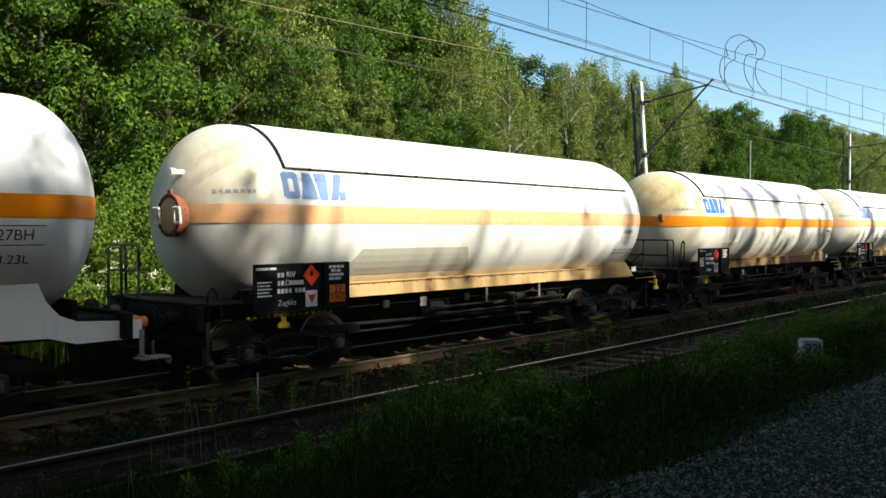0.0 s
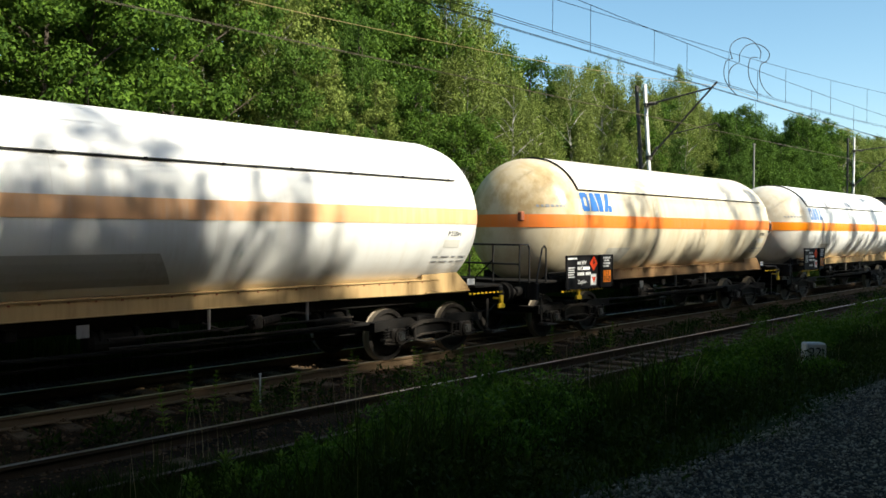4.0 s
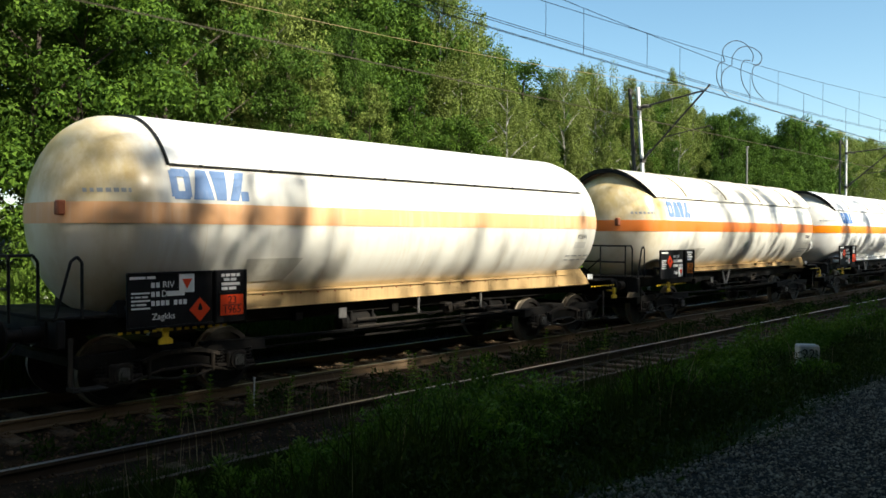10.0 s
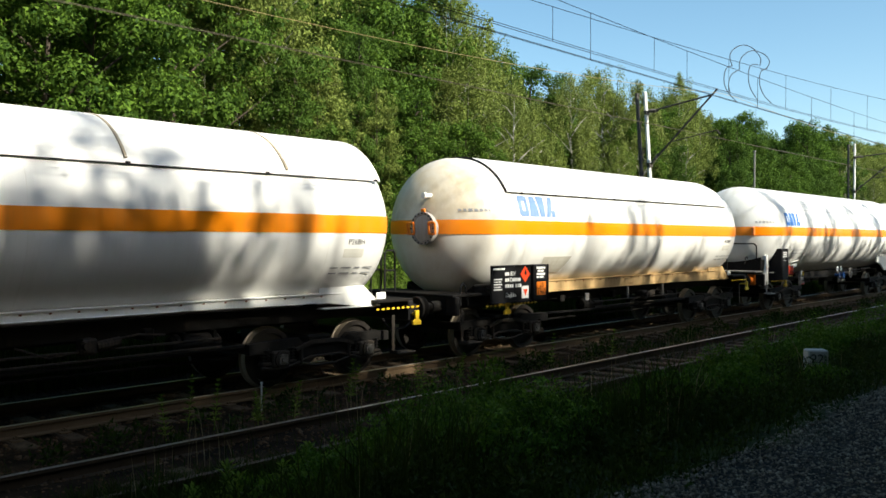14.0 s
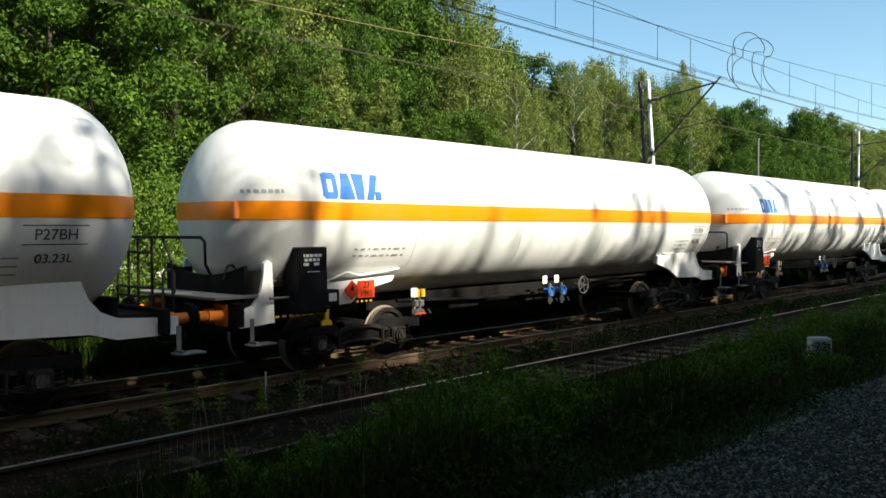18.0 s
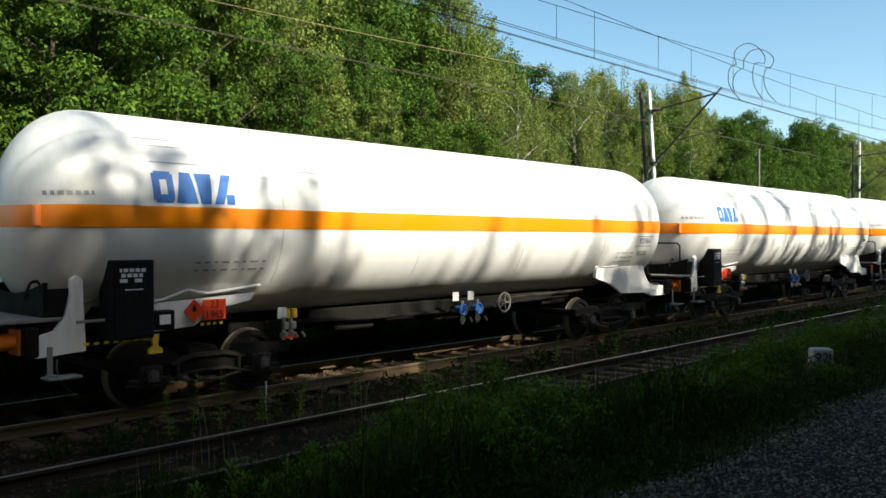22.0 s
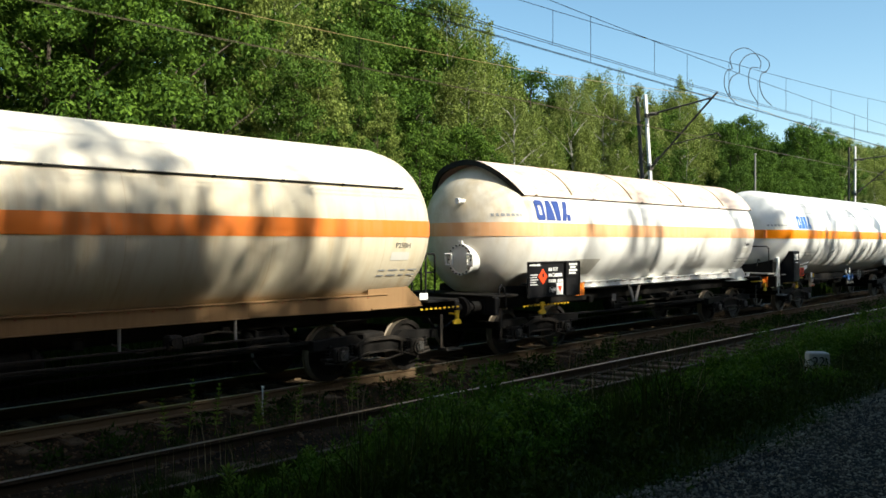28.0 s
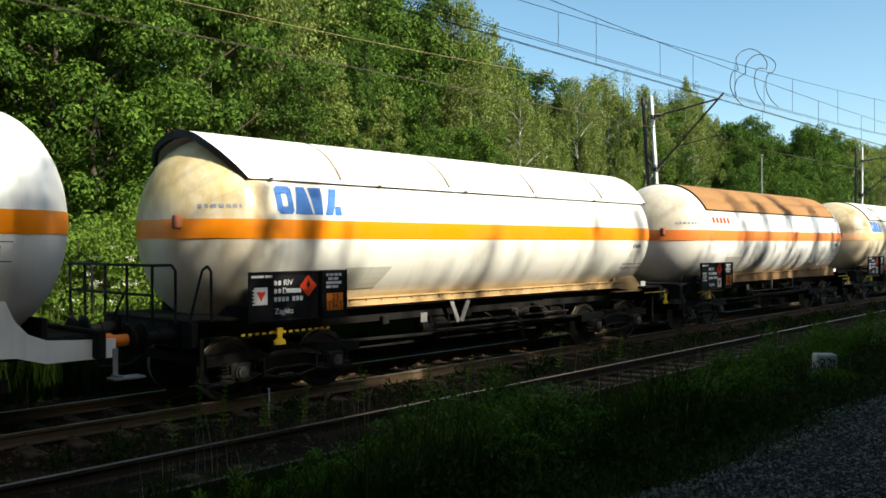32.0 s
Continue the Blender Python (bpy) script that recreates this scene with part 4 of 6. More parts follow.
def build_old(w, half, over, ref, style):
    if style["shield"] == "low":
        part("sun_shield", shared("sun shield low", style["roof"], shield_low, 40), None, w, style["roof_label"])
        part("shield_edge", shared("shield edge low", black_paint, shield_low_lip), None, w, "thin dark edge strip of the sun shield")
    else:
        part("sun_shield", shared("sun shield high", style["roof"], shield_high, 40), None, w, style["roof_label"])
        for k in range(4):
            put("roof_seam", shared("roof seam", seam_brown, lambda bm: shell(bm, -0.018, 0.018, OLD_R + 0.03, OLD_R + 0.072, radians(57), 28)), w, (-3.9 + k * 2.6, 0, 0))
        part("shield_edge", shared("shield rim", black_paint, shield_high_rim), None, w, "thick black swept rim of the sun shield")
    part("sill", shared("sill old", grime, sill_bm(over - 0.62, 0.08)), None, w)
    low = 1.30 if style["shield"] == "high" else 1.19
    for side in (-1, 1):
        part("tank_skirt", shared("tank skirt%.2f%d" % (low, side), style["skirt"], skirt_bm(half - 1.3, low, side)), None, w, style["skirt_label"])
        part("skirt_end", shared("skirt end%.2f%d" % (low, side), style["skirt"], skirt_end_bm(half - 1.3, low, side)), None, w, "sloping gusset at the end of the ledge")
        q = half - 1.3
        part("skirt_ledge", shared("skirt ledge%.2f%d" % (low, side), style["skirt"], strip_bm(-q, q * 0.99, side * 0.99, 1.42, 0.2, 0.02)), None, w)
        part("skirt_lip", shared("skirt lip%.2f%d" % (low, side), style["skirt"], strip_bm(-q, q * 0.42, side * 1.06, low, 0.06, 0.016)), None, w, "turned lip below the ledge")
        part("gusset_foot", shared("gusset foot%.2f%d" % (low, side), style["skirt"], strip_bm(q - 0.43, q + 0.82, side * 1.0, 1.18, 0.22, 0.02)), None, w)
    part("rivets", shared("rivets%.2f" % half, flange_brown, rivets_bm(half - 1.3, 1.385)), None, w)["kind"] = "stuff"
    for x in (-half + 1.0, half - 1.4):
        put("saddle", shared("saddle old", grime, trough_bm), w, (x, 0, 0))
    part("patch_plate", shared("patch plate", patch_grey, lambda bm: decal(bm, ref + 1.28, ref + 2.10, ref + 1.28, ref + 2.32, 1.60, 1.95, body=OLD_BODY)) if style["flange"] is not flange_brown else
         shared("patch plate long", patch_grey, lambda bm: decal(bm, ref + 1.25, ref + 4.6, ref + 1.6, ref + 4.3, 1.56, 2.0, body=OLD_BODY)), None, w, "dull grey patch painted low on the flank")
    for z, y in ((0.86, -1.0), (0.74, -1.02)):
        put("brake_pipe", shared("long pull rod", axle_mat, lambda bm: rod(bm, (-2.6, 0, 0), (1.7, 0, 0), 0.02, 6)), w, (1.2, y, z), "long dusty pull rod under the tank")
    under_frame(w, 5.3, 0.25)
    for x, z in ((-1.2, 0.8), (2.6, 0.78)):
        put("air_tank", shared("air tank", grime, air_tank_bm), w, (x, -0.75, z))
    put("brake_valve", shared("brake valve", axle_mat, brake_valve_bm), w, (0.9, -1.0, 0.92), "dusty brake valve with pipes")
    put("placard", shared("dull label plate", grey_steel, label_plate_bm), w, (-1.75, -1.03, 1.0))
    if style["shield"] == "high":
        put("strut", shared("v strut", grey_steel, v_strut_bm), w, (-0.75, -1.02, 1.09), "pale v shaped strut under the tank")
    else:
        for x in (0.1, 1.9):
            put("drop_pipe", shared("drop pipe", grey_steel, lambda bm: rod(bm, (0, 0, -0.22), (0, 0, 0.2), 0.025, 8)), w, (x, -1.03, 1.1))
    old_boards(w, ref - 0.65, style)
    if style["flange"]:
        z = 1.97 if style["shield"] == "high" else 2.53
        yy = -0.35 if style["shield"] == "high" else -0.25
        m = put("manhole", shared("manhole", flange_grey if style["flange"] is orange_paint else style["flange"], manhole_bm, 40), w, (-half - 0.0, yy, z), "round bolted manhole cover on the dome")
        put("bolts", shared("manhole bolts", black_paint, bolts_bm), m, (0, 0, 0))
        put("cover", shared("manhole cover", flange_grey if style["flange"] is orange_paint else beige_paint if style["flange"] is flange_brown else style["flange"], cover_bm, 40), m, (0, 0, 0))
        put("lug", shared("manhole lug", style["flange"], manhole_lug_bm), m, (0, 0, 0))
        for y in (-0.37, 0.20):
            put("handle", shared("manhole handle", white_paint if style["flange"] is flange_brown else style["flange"], manhole_handle_bm), m, (0, y, 0), "bent bar handle")
        put("nozzle", shared("nozzle", white_paint, nozzle_bm), w, (-half + 0.06, -0.25, OLD_ZC + 0.62))
    else:
        put("nozzle", shared("nozzle box", flange_brown, lambda bm: box(bm, (0, 0, 0), (0.12, 0.12, 0.2), 0.02)), w, (-half + 0.05, -0.6, OLD_ZC + 0.1))
    if style["rail"]:
        end_railing(w, -over + 0.02, 0.25, 0.8)
    else:
        for y in (0.35, 0.75):
            put("hand_hoop", shared("hand hoop", black_paint, hoop_bm), w, (-over + 0.30, y, 0.25), "bent tube hand hoop")
        put("hand_hoop", shared("hand hoop low", black_paint, hoop_low_bm), w, (-over + 0.45, -1.2, 0.1))
    put("end_deck", shared("end deck", grime, deck_bm(0.85, 2.5)), w, (-over + 0.95, 0, 1.25))
    put("end_deck", shared("end deck", grime, deck_bm(0.85, 2.5)), w, (over - 0.95, 0, 1.25))
    put("lever", shared("lever", yellow_paint, lever_bm), w, (ref - 0.1, -1.42, 0.97), "yellow hand lever")
    put("warning_stripe", shared("warning dashes", yellow_paint, dashes_bm(14, 0.12)), w, (ref - 0.75, -1.44, 1.03), "yellow and black dashed edge strip")["kind"] = "stuff"
    part("stencil", shared("stencil old%.2f" % half, grey_text, small_print(2, half - 1.75, 1.84, 0.09, (0.16, 0.22, 0.12, 0.2), 0.022, OLD_BODY)), None, w)["kind"] = "stuff"
    put("warning_stripe", shared("warning dashes tail", yellow_paint, dashes_bm(9, 0.12)), w, (half - 0.75, -1.33, 1.13), "yellow and black dashed edge strip")["kind"] = "stuff"
    put("lever", shared("lever", yellow_paint, lever_bm), w, (half + 0.12, -1.40, 0.95), "yellow hand lever")
    put("corner_plate", shared("corner plate", white_paint, plate_bm(0.22, 0.12)), w, (half - 0.45, -1.09, 1.34), "small pale plate on the gusset")
    class_mark(w, "P26BH" if style["shield"] == "high" else "P25BH", half - 1.30, 2.27, 0.13, OLD_BODY)
    part("test_patch", shared("test patch%.2f" % half, patch_pale, lambda bm: decal(bm, half - 1.55, half - 1.12, half - 1.55, half - 1.12, 2.02, 2.16, 2, 0.004, OLD_BODY)), None, w, "pale overpainted patch")
    part("stencil", shared("stencil nose%.2f" % half, grey_text, dome_print(half, OLD_ZC + 0.30, -half + 0.22, (0.03, 0.03, 0.05, 0.05, 0.05, 0.05, 0.03), 0.055, OLD_BODY)), None, w)["kind"] = "stuff"


def class_mark(w, words, x, z, size, body):
    """A stencilled mark on the tank's near side, leaning with the plate."""
    q = put("class_mark", text_mesh(words, size, stencil_black), w, (x, on_tank(z, 0.004, body), z), "stencilled dark class mark")
    q.rotation_euler = (radians(90) + math.asin((body[1] - z) / body[0]), 0, 0)


def saddle_bm(points):
    def make(bm):
        slab(bm, points, -0.035, 0.035)
    return make


POST = [(-0.95, 0.60), (-0.95, 0.86), (-0.74, 0.92), (-0.60, 1.10), (-0.54, 1.34), (-0.53, 1.55), (-0.46, 1.60), (-0.38, 1.55), (-0.36, 1.10), (-0.34, 0.64)]
CHEEK = [(0.02, 0.78), (0.02, 1.16), (2.2, 1.26), (2.14, 1.16), (1.5, 1.04), (1.2, 0.84)]
BRACKET = [(-1.75, 1.16), (-1.70, 1.36), (0.42, 1.42), (0.52, 1.18), (0.68, 1.00), (0.92, 0.90), (1.40, 0.87), (1.78, 0.86), (1.78, 0.62), (0.9, 0.62), (0.55, 0.72), (-0.6, 0.76), (-1.05, 0.98)]


def cross_plate_bm(bm):
    """Black trough across the frame under the dome: a hollowed front plate with two cheeks."""
    ring = [(y, 1.60 + 0.17 * (y / 1.1) ** 2) for y in [-1.1 + 2.2 * i / 12 for i in range(13)]] + [(1.1, 1.05), (-1.1, 1.05)]
    f0 = [bm.verts.new((-0.03, p, q)) for p, q in ring]
    f1 = [bm.verts.new((0.03, p, q)) for p, q in ring]
    n = len(ring)
    bm.faces.new(f0)
    bm.faces.new(f1[::-1])
    for i in range(n):
        bm.faces.new((f0[i], f1[i], f1[(i + 1) % n], f0[(i + 1) % n]))
    for y in (-1.09, 1.09):
        box(bm, (0.2, y, 1.38), (0.44, 0.03, 0.62))
    bmesh.ops.recalc_face_normals(bm, faces=bm.faces[:])


def lip_bm(s):
    def make(bm):
        pts = [(-1.8, 1.40), (-1.6, 1.46), (-1.3, 1.40), (-0.9, 1.42), (-0.4, 1.50), (0.0, 1.46), (0.55, 1.47)] if s > 0 else [(0.0, 1.19), (0.7, 1.23), (1.1, 1.35), (1.4, 1.29), (2.3, 1.37)]
        bent(bm, [(x, -1.16, z) for x, z in pts], 0.02)
    return make


def handwheel_bm(bm):
    n = 20
    pts = [(0.19 * math.cos(2 * math.pi * i / n), 0, 0.19 * math.sin(2 * math.pi * i / n)) for i in range(n + 1)]
    bent(bm, pts, 0.02)
    for k in range(5):
        a = 2 * math.pi * k / 5
        rod(bm, (0, 0, 0), (0.19 * math.cos(a), 0, 0.19 * math.sin(a)), 0.012, 5)
    rod(bm, (0, -0.03, 0), (0, 0.25, 0), 0.03, 8)


def blue_wheel_bm(bm):
    n = 16
    pts = [(0.10 * math.cos(2 * math.pi * i / n), 0, 0.10 * math.sin(2 * math.pi * i / n)) for i in range(n + 1)]
    bent(bm, pts, 0.022)
    rod(bm, (0, 0, 0), (0, 0.18, 0.02), 0.05, 10)
    box(bm, (0, 0, 0), (0.2, 0.02, 0.03))


def valve_fitting_bm(bm):
    rod(bm, (0, 0, 0.2), (0, 0, -0.25), 0.03, 8)
    box(bm, (0.02, -0.02, -0.02), (0.10, 0.1, 0.12), 0.02)
    rod(bm, (-0.05, -0.06, -0.16), (0.02, 0.0, -0.16), 0.055, 10)
    rod(bm, (0.20, -0.03, -0.14), (0.26, -0.03, -0.22), 0.02, 6)


def draw_box_bm(bm):
    box(bm, (0, 0, 1.0), (3.2, 0.9, 0.3), 0.03)


def cabinet_bm(bm):
    box(bm, (0, 0, 0), (0.55, 0.42, 1.02), 0.015)
    box(bm, (0, -0.215, 0.12), (0.51, 0.02, 0.015))
    box(bm, (0, -0.215, -0.18), (0.53, 0.025, 0.6), 0.01)


def strut_bm(bm):
    rod(bm, (-0.35, -0.9, 1.2), (0.30, -1.25, 1.5), 0.02, 6)
    rod(bm, (-0.5, -1.25, 1.02), (0.4, -1.25, 1.02), 0.02, 6)


def build_modern(w, half, over, ref):
    for x in (-6.5, 6.5):
        put("draw_box", shared("draw box", grime, draw_box_bm), w, (x, 0, 0))
    for y, z in ((-0.7, 0.92), (-0.2, 0.86)):
        put("brake_pipe", shared("brake pipe new", grime, lambda bm: bent(bm, [(-4.2, 0, 0.08), (-2.0, 0, 0), (1.0, 0, -0.02), (4.2, 0, 0.08)], 0.033)), w, (0, y, z))
    put("brake_pipe", shared("gas pipe", axle_mat, lambda bm: rod(bm, (1.6, 0, 0), (4.4, 0, 0.04), 0.03, 8)), w, (0, -0.95, 1.1))
    for s, x in ((-1, ref - 0.35), (1, over - 2.15)):
        for y in (1.12, -1.12):
            sd = put("saddle", shared("saddle%d" % s, white_paint, saddle_bm(CHEEK if s < 0 else BRACKET)), w, (x, y, 0.25), "white painted welded saddle under the tank's end")
            if s < 0:
                put("saddle_post", shared("saddle post", white_paint, saddle_bm(POST)), w, (x, y, 0.25), "white curved post of the saddle")
        for q in (-0.1, 0.9):
            put("cross_member", shared("cross bar new", grime, lambda bm: box(bm, (0, 0, 0), (0.08, 2.2, 0.35), 0.01)), w, (x + q, 0, 1.25))
        put("saddle_lip", shared("saddle lip%d" % s, white_paint, lip_bm(s)), sd, (0, 1.12, 0))
    put("end_sill", shared("end sill", grime, lambda bm: box(bm, (0, 0, 0), (0.7, 2.1, 0.24), 0.03)), w, (over - 0.85, 0, 1.06))
    c = put("equipment_cabinet", shared("equipment cabinet", board_black, cabinet_bm), w, (ref - 0.22, -1.30, 1.53), "black upright equipment cabinet with white bars")
    put("lettering", shared("cabinet lettering", ivory_text, bars([(0.03, 0.06, 0.06, 0.06, 0.06), (-0.0, 0.06, 0.06, 0.06, 0.05), (0.1, -0.06, 0.1), (), (-0.05, 0.24)], 0.045, 0.066)), c, (-0.20, -0.222, 0.38))
    put("warning_stripe", shared("warning dashes short", yellow_paint, dashes_bm(7, 0.13)), w, (ref - 0.75, -1.3, 0.99), "yellow and black dashed edge strip")["kind"] = "stuff"
    put("lever", shared("lever", yellow_paint, lever_bm), w, (ref + 0.12, -1.40, 0.93), "yellow hand lever")
    h = put("hazard_placard", shared("hazard placard", red_paint, diamond_bm), w, (ref + 0.80, -1.24, 1.31), "tilted orange red hazard diamond")
    put("symbol", shared("flame symbol", black_paint, flame_bm), h, (0, -0.009, 0.02))
    p = put("hazard_plate", shared("hazard plate", red_paint, plate_bm(0.38, 0.29)), w, (ref + 1.13, -1.22, 1.31), "orange red two line hazard plate")
    for words, z in (("23", 0.07), ("1965", -0.075)):
        q = put("number", text_mesh(words, 0.15, black_paint), p, (0, -0.010, z))
        q.rotation_euler = (radians(90), 0, 0)
    b = put("meter_box", shared("meter box", board_black, lambda bm: box(bm, (0, 0, 0), (0.30, 0.2, 0.26), 0.015)), w, (ref + 0.30, -1.24, 1.22), "small black box with a white label")
    put("label_plate", shared("meter label", white_paint, plate_bm(0.16, 0.13)), b, (0.0, -0.107, 0.01))
    put("warning_stripe", shared("warning dashes tiny", yellow_paint, dashes_bm(4, 0.1)), w, (ref + 0.95, -1.2, 1.11))["kind"] = "stuff"
    deck = put("end_deck", shared("end deck new", grey_steel, deck_bm(0.9, 2.3)), w, (-over + 0.72, 0, 1.31), "grey steel end platform deck")
    put("cross_plate", shared("cross plate", grime, cross_plate_bm), w, (ref - 1.17, 0, 0), "black trough across the frame under the dome")
    modern_railing(w, -over + 0.02)
    put("strut", shared("cabinet strut", grey_steel, strut_bm), w, (ref - 0.35, 0, 0.25))
    put("lamp_bracket", shared("lamp bracket", stripe_red, lambda bm: box(bm, (0, 0, 0), (0.1, 0.1, 0.28), 0.02)), w, (-half + 0.14, -0.85, ZC), "orange bracket on the dome")
    for x in (0.0, 0.14):
        v = put("valve_fitting", shared("valve fitting", bright_steel, valve_fitting_bm), w, (ref + 2.50 + x, -1.0, 0.98), "bright steel valve fitting with a yellow cap")
        put("valve_cap", shared("valve cap", yellow_paint, lambda bm: rod(bm, (0, 0, 0.10), (0, 0, 0.24), 0.05, 10)), v, (0.03, -0.05, 0.0))
        put("valve_handle", shared("valve handle", red_paint, lambda bm: box(bm, (0, -0.09, -0.2), (0.14, 0.02, 0.03), 0.004)), v, (0, 0, 0))
        put("air_valve", shared("blue valve body", bright_steel, valve_fitting_bm), w, (0.2 + x * 3.2, -0.98, 0.92), "bright steel valve under a blue wheel")
    put("placard", shared("label plate", white_paint, label_plate_bm), w, (ref + 2.40, -1.1, 1.17))
    for k in (0, 1):
        put("placard", shared("label plate", white_paint, label_plate_bm), w, (-0.04 + k * 0.44, -1.02, 1.21), "small white label plate")
        put("valve_wheel", shared("valve wheel", blue_paint, blue_wheel_bm), w, (0.16 + k * 0.46, -1.05, 0.95), "small blue valve wheel")
    for x in (-2.2, 0.3):
        put("equipment_box", shared("equipment box", grime, lambda bm: box(bm, (0, 0, 0), (0.9, 0.6, 0.34), 0.03)), w, (x, -0.3, 0.9), "black equipment box under the tank")
    # added dark block, no real sill: stands in for the shade under the tank
    put("centre_sill", shared("shade filler", grime, lambda bm: box(bm, (0, 0, 0), (9.4, 0.9, 0.34), 0.03)), w, (0.1, 0.1, 0.98))
    put("frame_beam", shared("long beam new", grime, lambda bm: box(bm, (0, 0, 0), (7.0, 0.12, 0.22), 0.02)), w, (0.2, -0.55, 1.02))
    put("hand_wheel", shared("hand wheel", grey_steel, handwheel_bm), w, (1.38, -1.08, 1.03), "grey spoked brake hand wheel")
    part("stencil", shared("stencil new", grey_text, small_print(2, ref + 0.75, 1.97, 0.11, (0.07, 0.09, 0.05, 0.12, 0.09, 0.05, 0.14, 0.06), 0.024)), None, w)["kind"] = "stuff"
    class_mark(w, "P27BH", half - 1.45, 2.25, 0.19, NEW_BODY)
    class_mark(w, "03.23L", half - 1.45, 1.96, 0.17, NEW_BODY)
    part("mark_frame", shared("mark frame", stencil_black, lambda bm: [decal(bm, half - 1.85, half - 1.06, half - 1.85, half - 1.06, z, z + 0.012, 1, 0.004) for z in (2.13, 2.36)]), None, w, "thin painted frame lines round the class mark")
    part("stencil", shared("stencil nose new", grey_text, dome_print(half, ZC + 0.26, -half + 0.20, (0.03, 0.03, 0.05, 0.05, 0.05, 0.05, 0.03), 0.055, NEW_BODY)), None, w)["kind"] = "stuff"
    part("stencil", shared("stencil new rear", grey_text, small_print(3, half - 2.6, 1.97, 0.1, (0.1, 0.3, 0.2), 0.02)), None, w)["kind"] = "stuff"
    # three thin grey lines along the upper side, each ending partway
    for z, x0, x1 in ((3.66, -half + 1.3, -1.2), (3.56, -half + 1.3, 0.4), (3.33, -half + 1.4, 1.9)):
        part("weld_seam", shared("weld seam%.2f" % z, grey_text, lambda bm: decal(bm, x0, x1, x0, x1, z, z + 0.010, 1, 0.004)), None, w, "thin grey line along the tank")
    for x in (-4.4, -1.4, 1.6, 4.6):
        part("weld_seam", shared("ring seam", seam_grey, lambda bm: shell(bm, -0.008, 0.008, R - 0.01, R + 0.003, radians(130), 48, ZC)), None, w, "faint ring seam").location.x = x
    put("air_tank", shared("air tank", grime, air_tank_bm), w, (-1.0, -0.4, 0.92))


def tank_mats(kind, key, col, nose, dirt, amount):
    return tank_paint("tank paint " + key, col, nose, dirt, NEW_HALF if kind == "new" else OLD_HALF, amount)


T_NEW = tank_mats("new", "fresh white", (0.78, 0.78, 0.75), (0.68, 0.69, 0.67), (0.46, 0.44, 0.39), 0.42)
T_A = tank_mats("old", "white with a buff dome", (0.77, 0.765, 0.73), (0.62, 0.52, 0.36), (0.48, 0.40, 0.29), 0.5)
T_B = tank_mats("old", "white with a yellowed dome", (0.74, 0.72, 0.65), (0.62, 0.45, 0.17), (0.48, 0.36, 0.2), 0.7)
T_C = tank_mats("old", "cream", (0.63, 0.56, 0.42), (0.56, 0.43, 0.25), (0.42, 0.27, 0.09), 1.0)
T_D = tank_mats("old", "white", (0.78, 0.775, 0.75), (0.70, 0.68, 0.62), (0.5, 0.45, 0.37), 0.4)
T_E = tank_mats("old", "white with a pinkish dome", (0.76, 0.74, 0.69), (0.50, 0.38, 0.29), (0.48, 0.4, 0.3), 0.6)
ROOF_W = paint("white roof sheet", (0.78, 0.77, 0.74), (0.55, 0.5, 0.42), 0.45, 0.4, 1.0)
ROOF_P = paint("stained pinkish roof sheet", (0.66, 0.54, 0.45), (0.36, 0.20, 0.13), 1.0, 0.5, 0.8)
ROOF_C = paint("cream roof sheet", (0.70, 0.65, 0.54), (0.48, 0.37, 0.23), 0.7, 0.45, 1.0)

DIAMOND = {"left": ((-0.15, -0.035, 0.06), (0.46, -0.035, -0.21), (0.06, -0.60, -0.58)), "mid": ((0.42, -0.035, 0.18), (0.42, -0.035, -0.18), (-0.22, -0.60, -0.58)), "low": ((0.42, -0.035, -0.16), (0.22, -0.035, 0.21), (-0.30, -0.60, -0.58)), "far": ((0.42, -0.035, 0.14), (-0.44, -0.035, 0.02), (-0.20, -0.60, -0.58))}


def old(label, tank, shield, stripe, stripe_label, flange=None, rail_end=False, roof=None, skirt=None, mark=None, plate=None, spot="mid", plate_out=False, sign=False, lift=0.0):
    d, t, text_at = DIAMOND[spot]
    return {"type": "old", "label": label, "tank": tank, "shield": shield, "stripe": stripe, "stripe_label": stripe_label, "flange": flange, "rail": rail_end,
            "roof": roof or ROOF_W, "roof_label": "pale sheet metal sun shield over the tank" if roof is not roof_brown else "brown rusted sheet metal sun shield", "skirt": skirt or beige_paint, "skirt_label": "dusty ledge along the tank's flank",
            "mark": mark or blue_paint, "diamond": red_paint, "diamond_at": d, "tri_at": t, "text_at": text_at, "plate": plate or orange_paint, "plate_out": plate_out,
            "buffer": grime, "buffer_label": "black buffer", "stock": black_paint, "sign": sign, "lift": lift}


def modern():
    return {"type": "new", "label": "clean white gas tank wagon with a vivid orange stripe", "tank": T_NEW, "stripe": stripe_vivid, "stripe_label": "vivid orange stripe round the tank", "mark": blue_paint,
            "buffer": orange_paint, "buffer_label": "orange buffer", "stock": grime}


VIV, RED, FAD = (stripe_vivid, "vivid orange stripe round the tank"), (stripe_red, "red orange stripe round the tank"), (stripe_faded, "faded peach stripe round the tank")
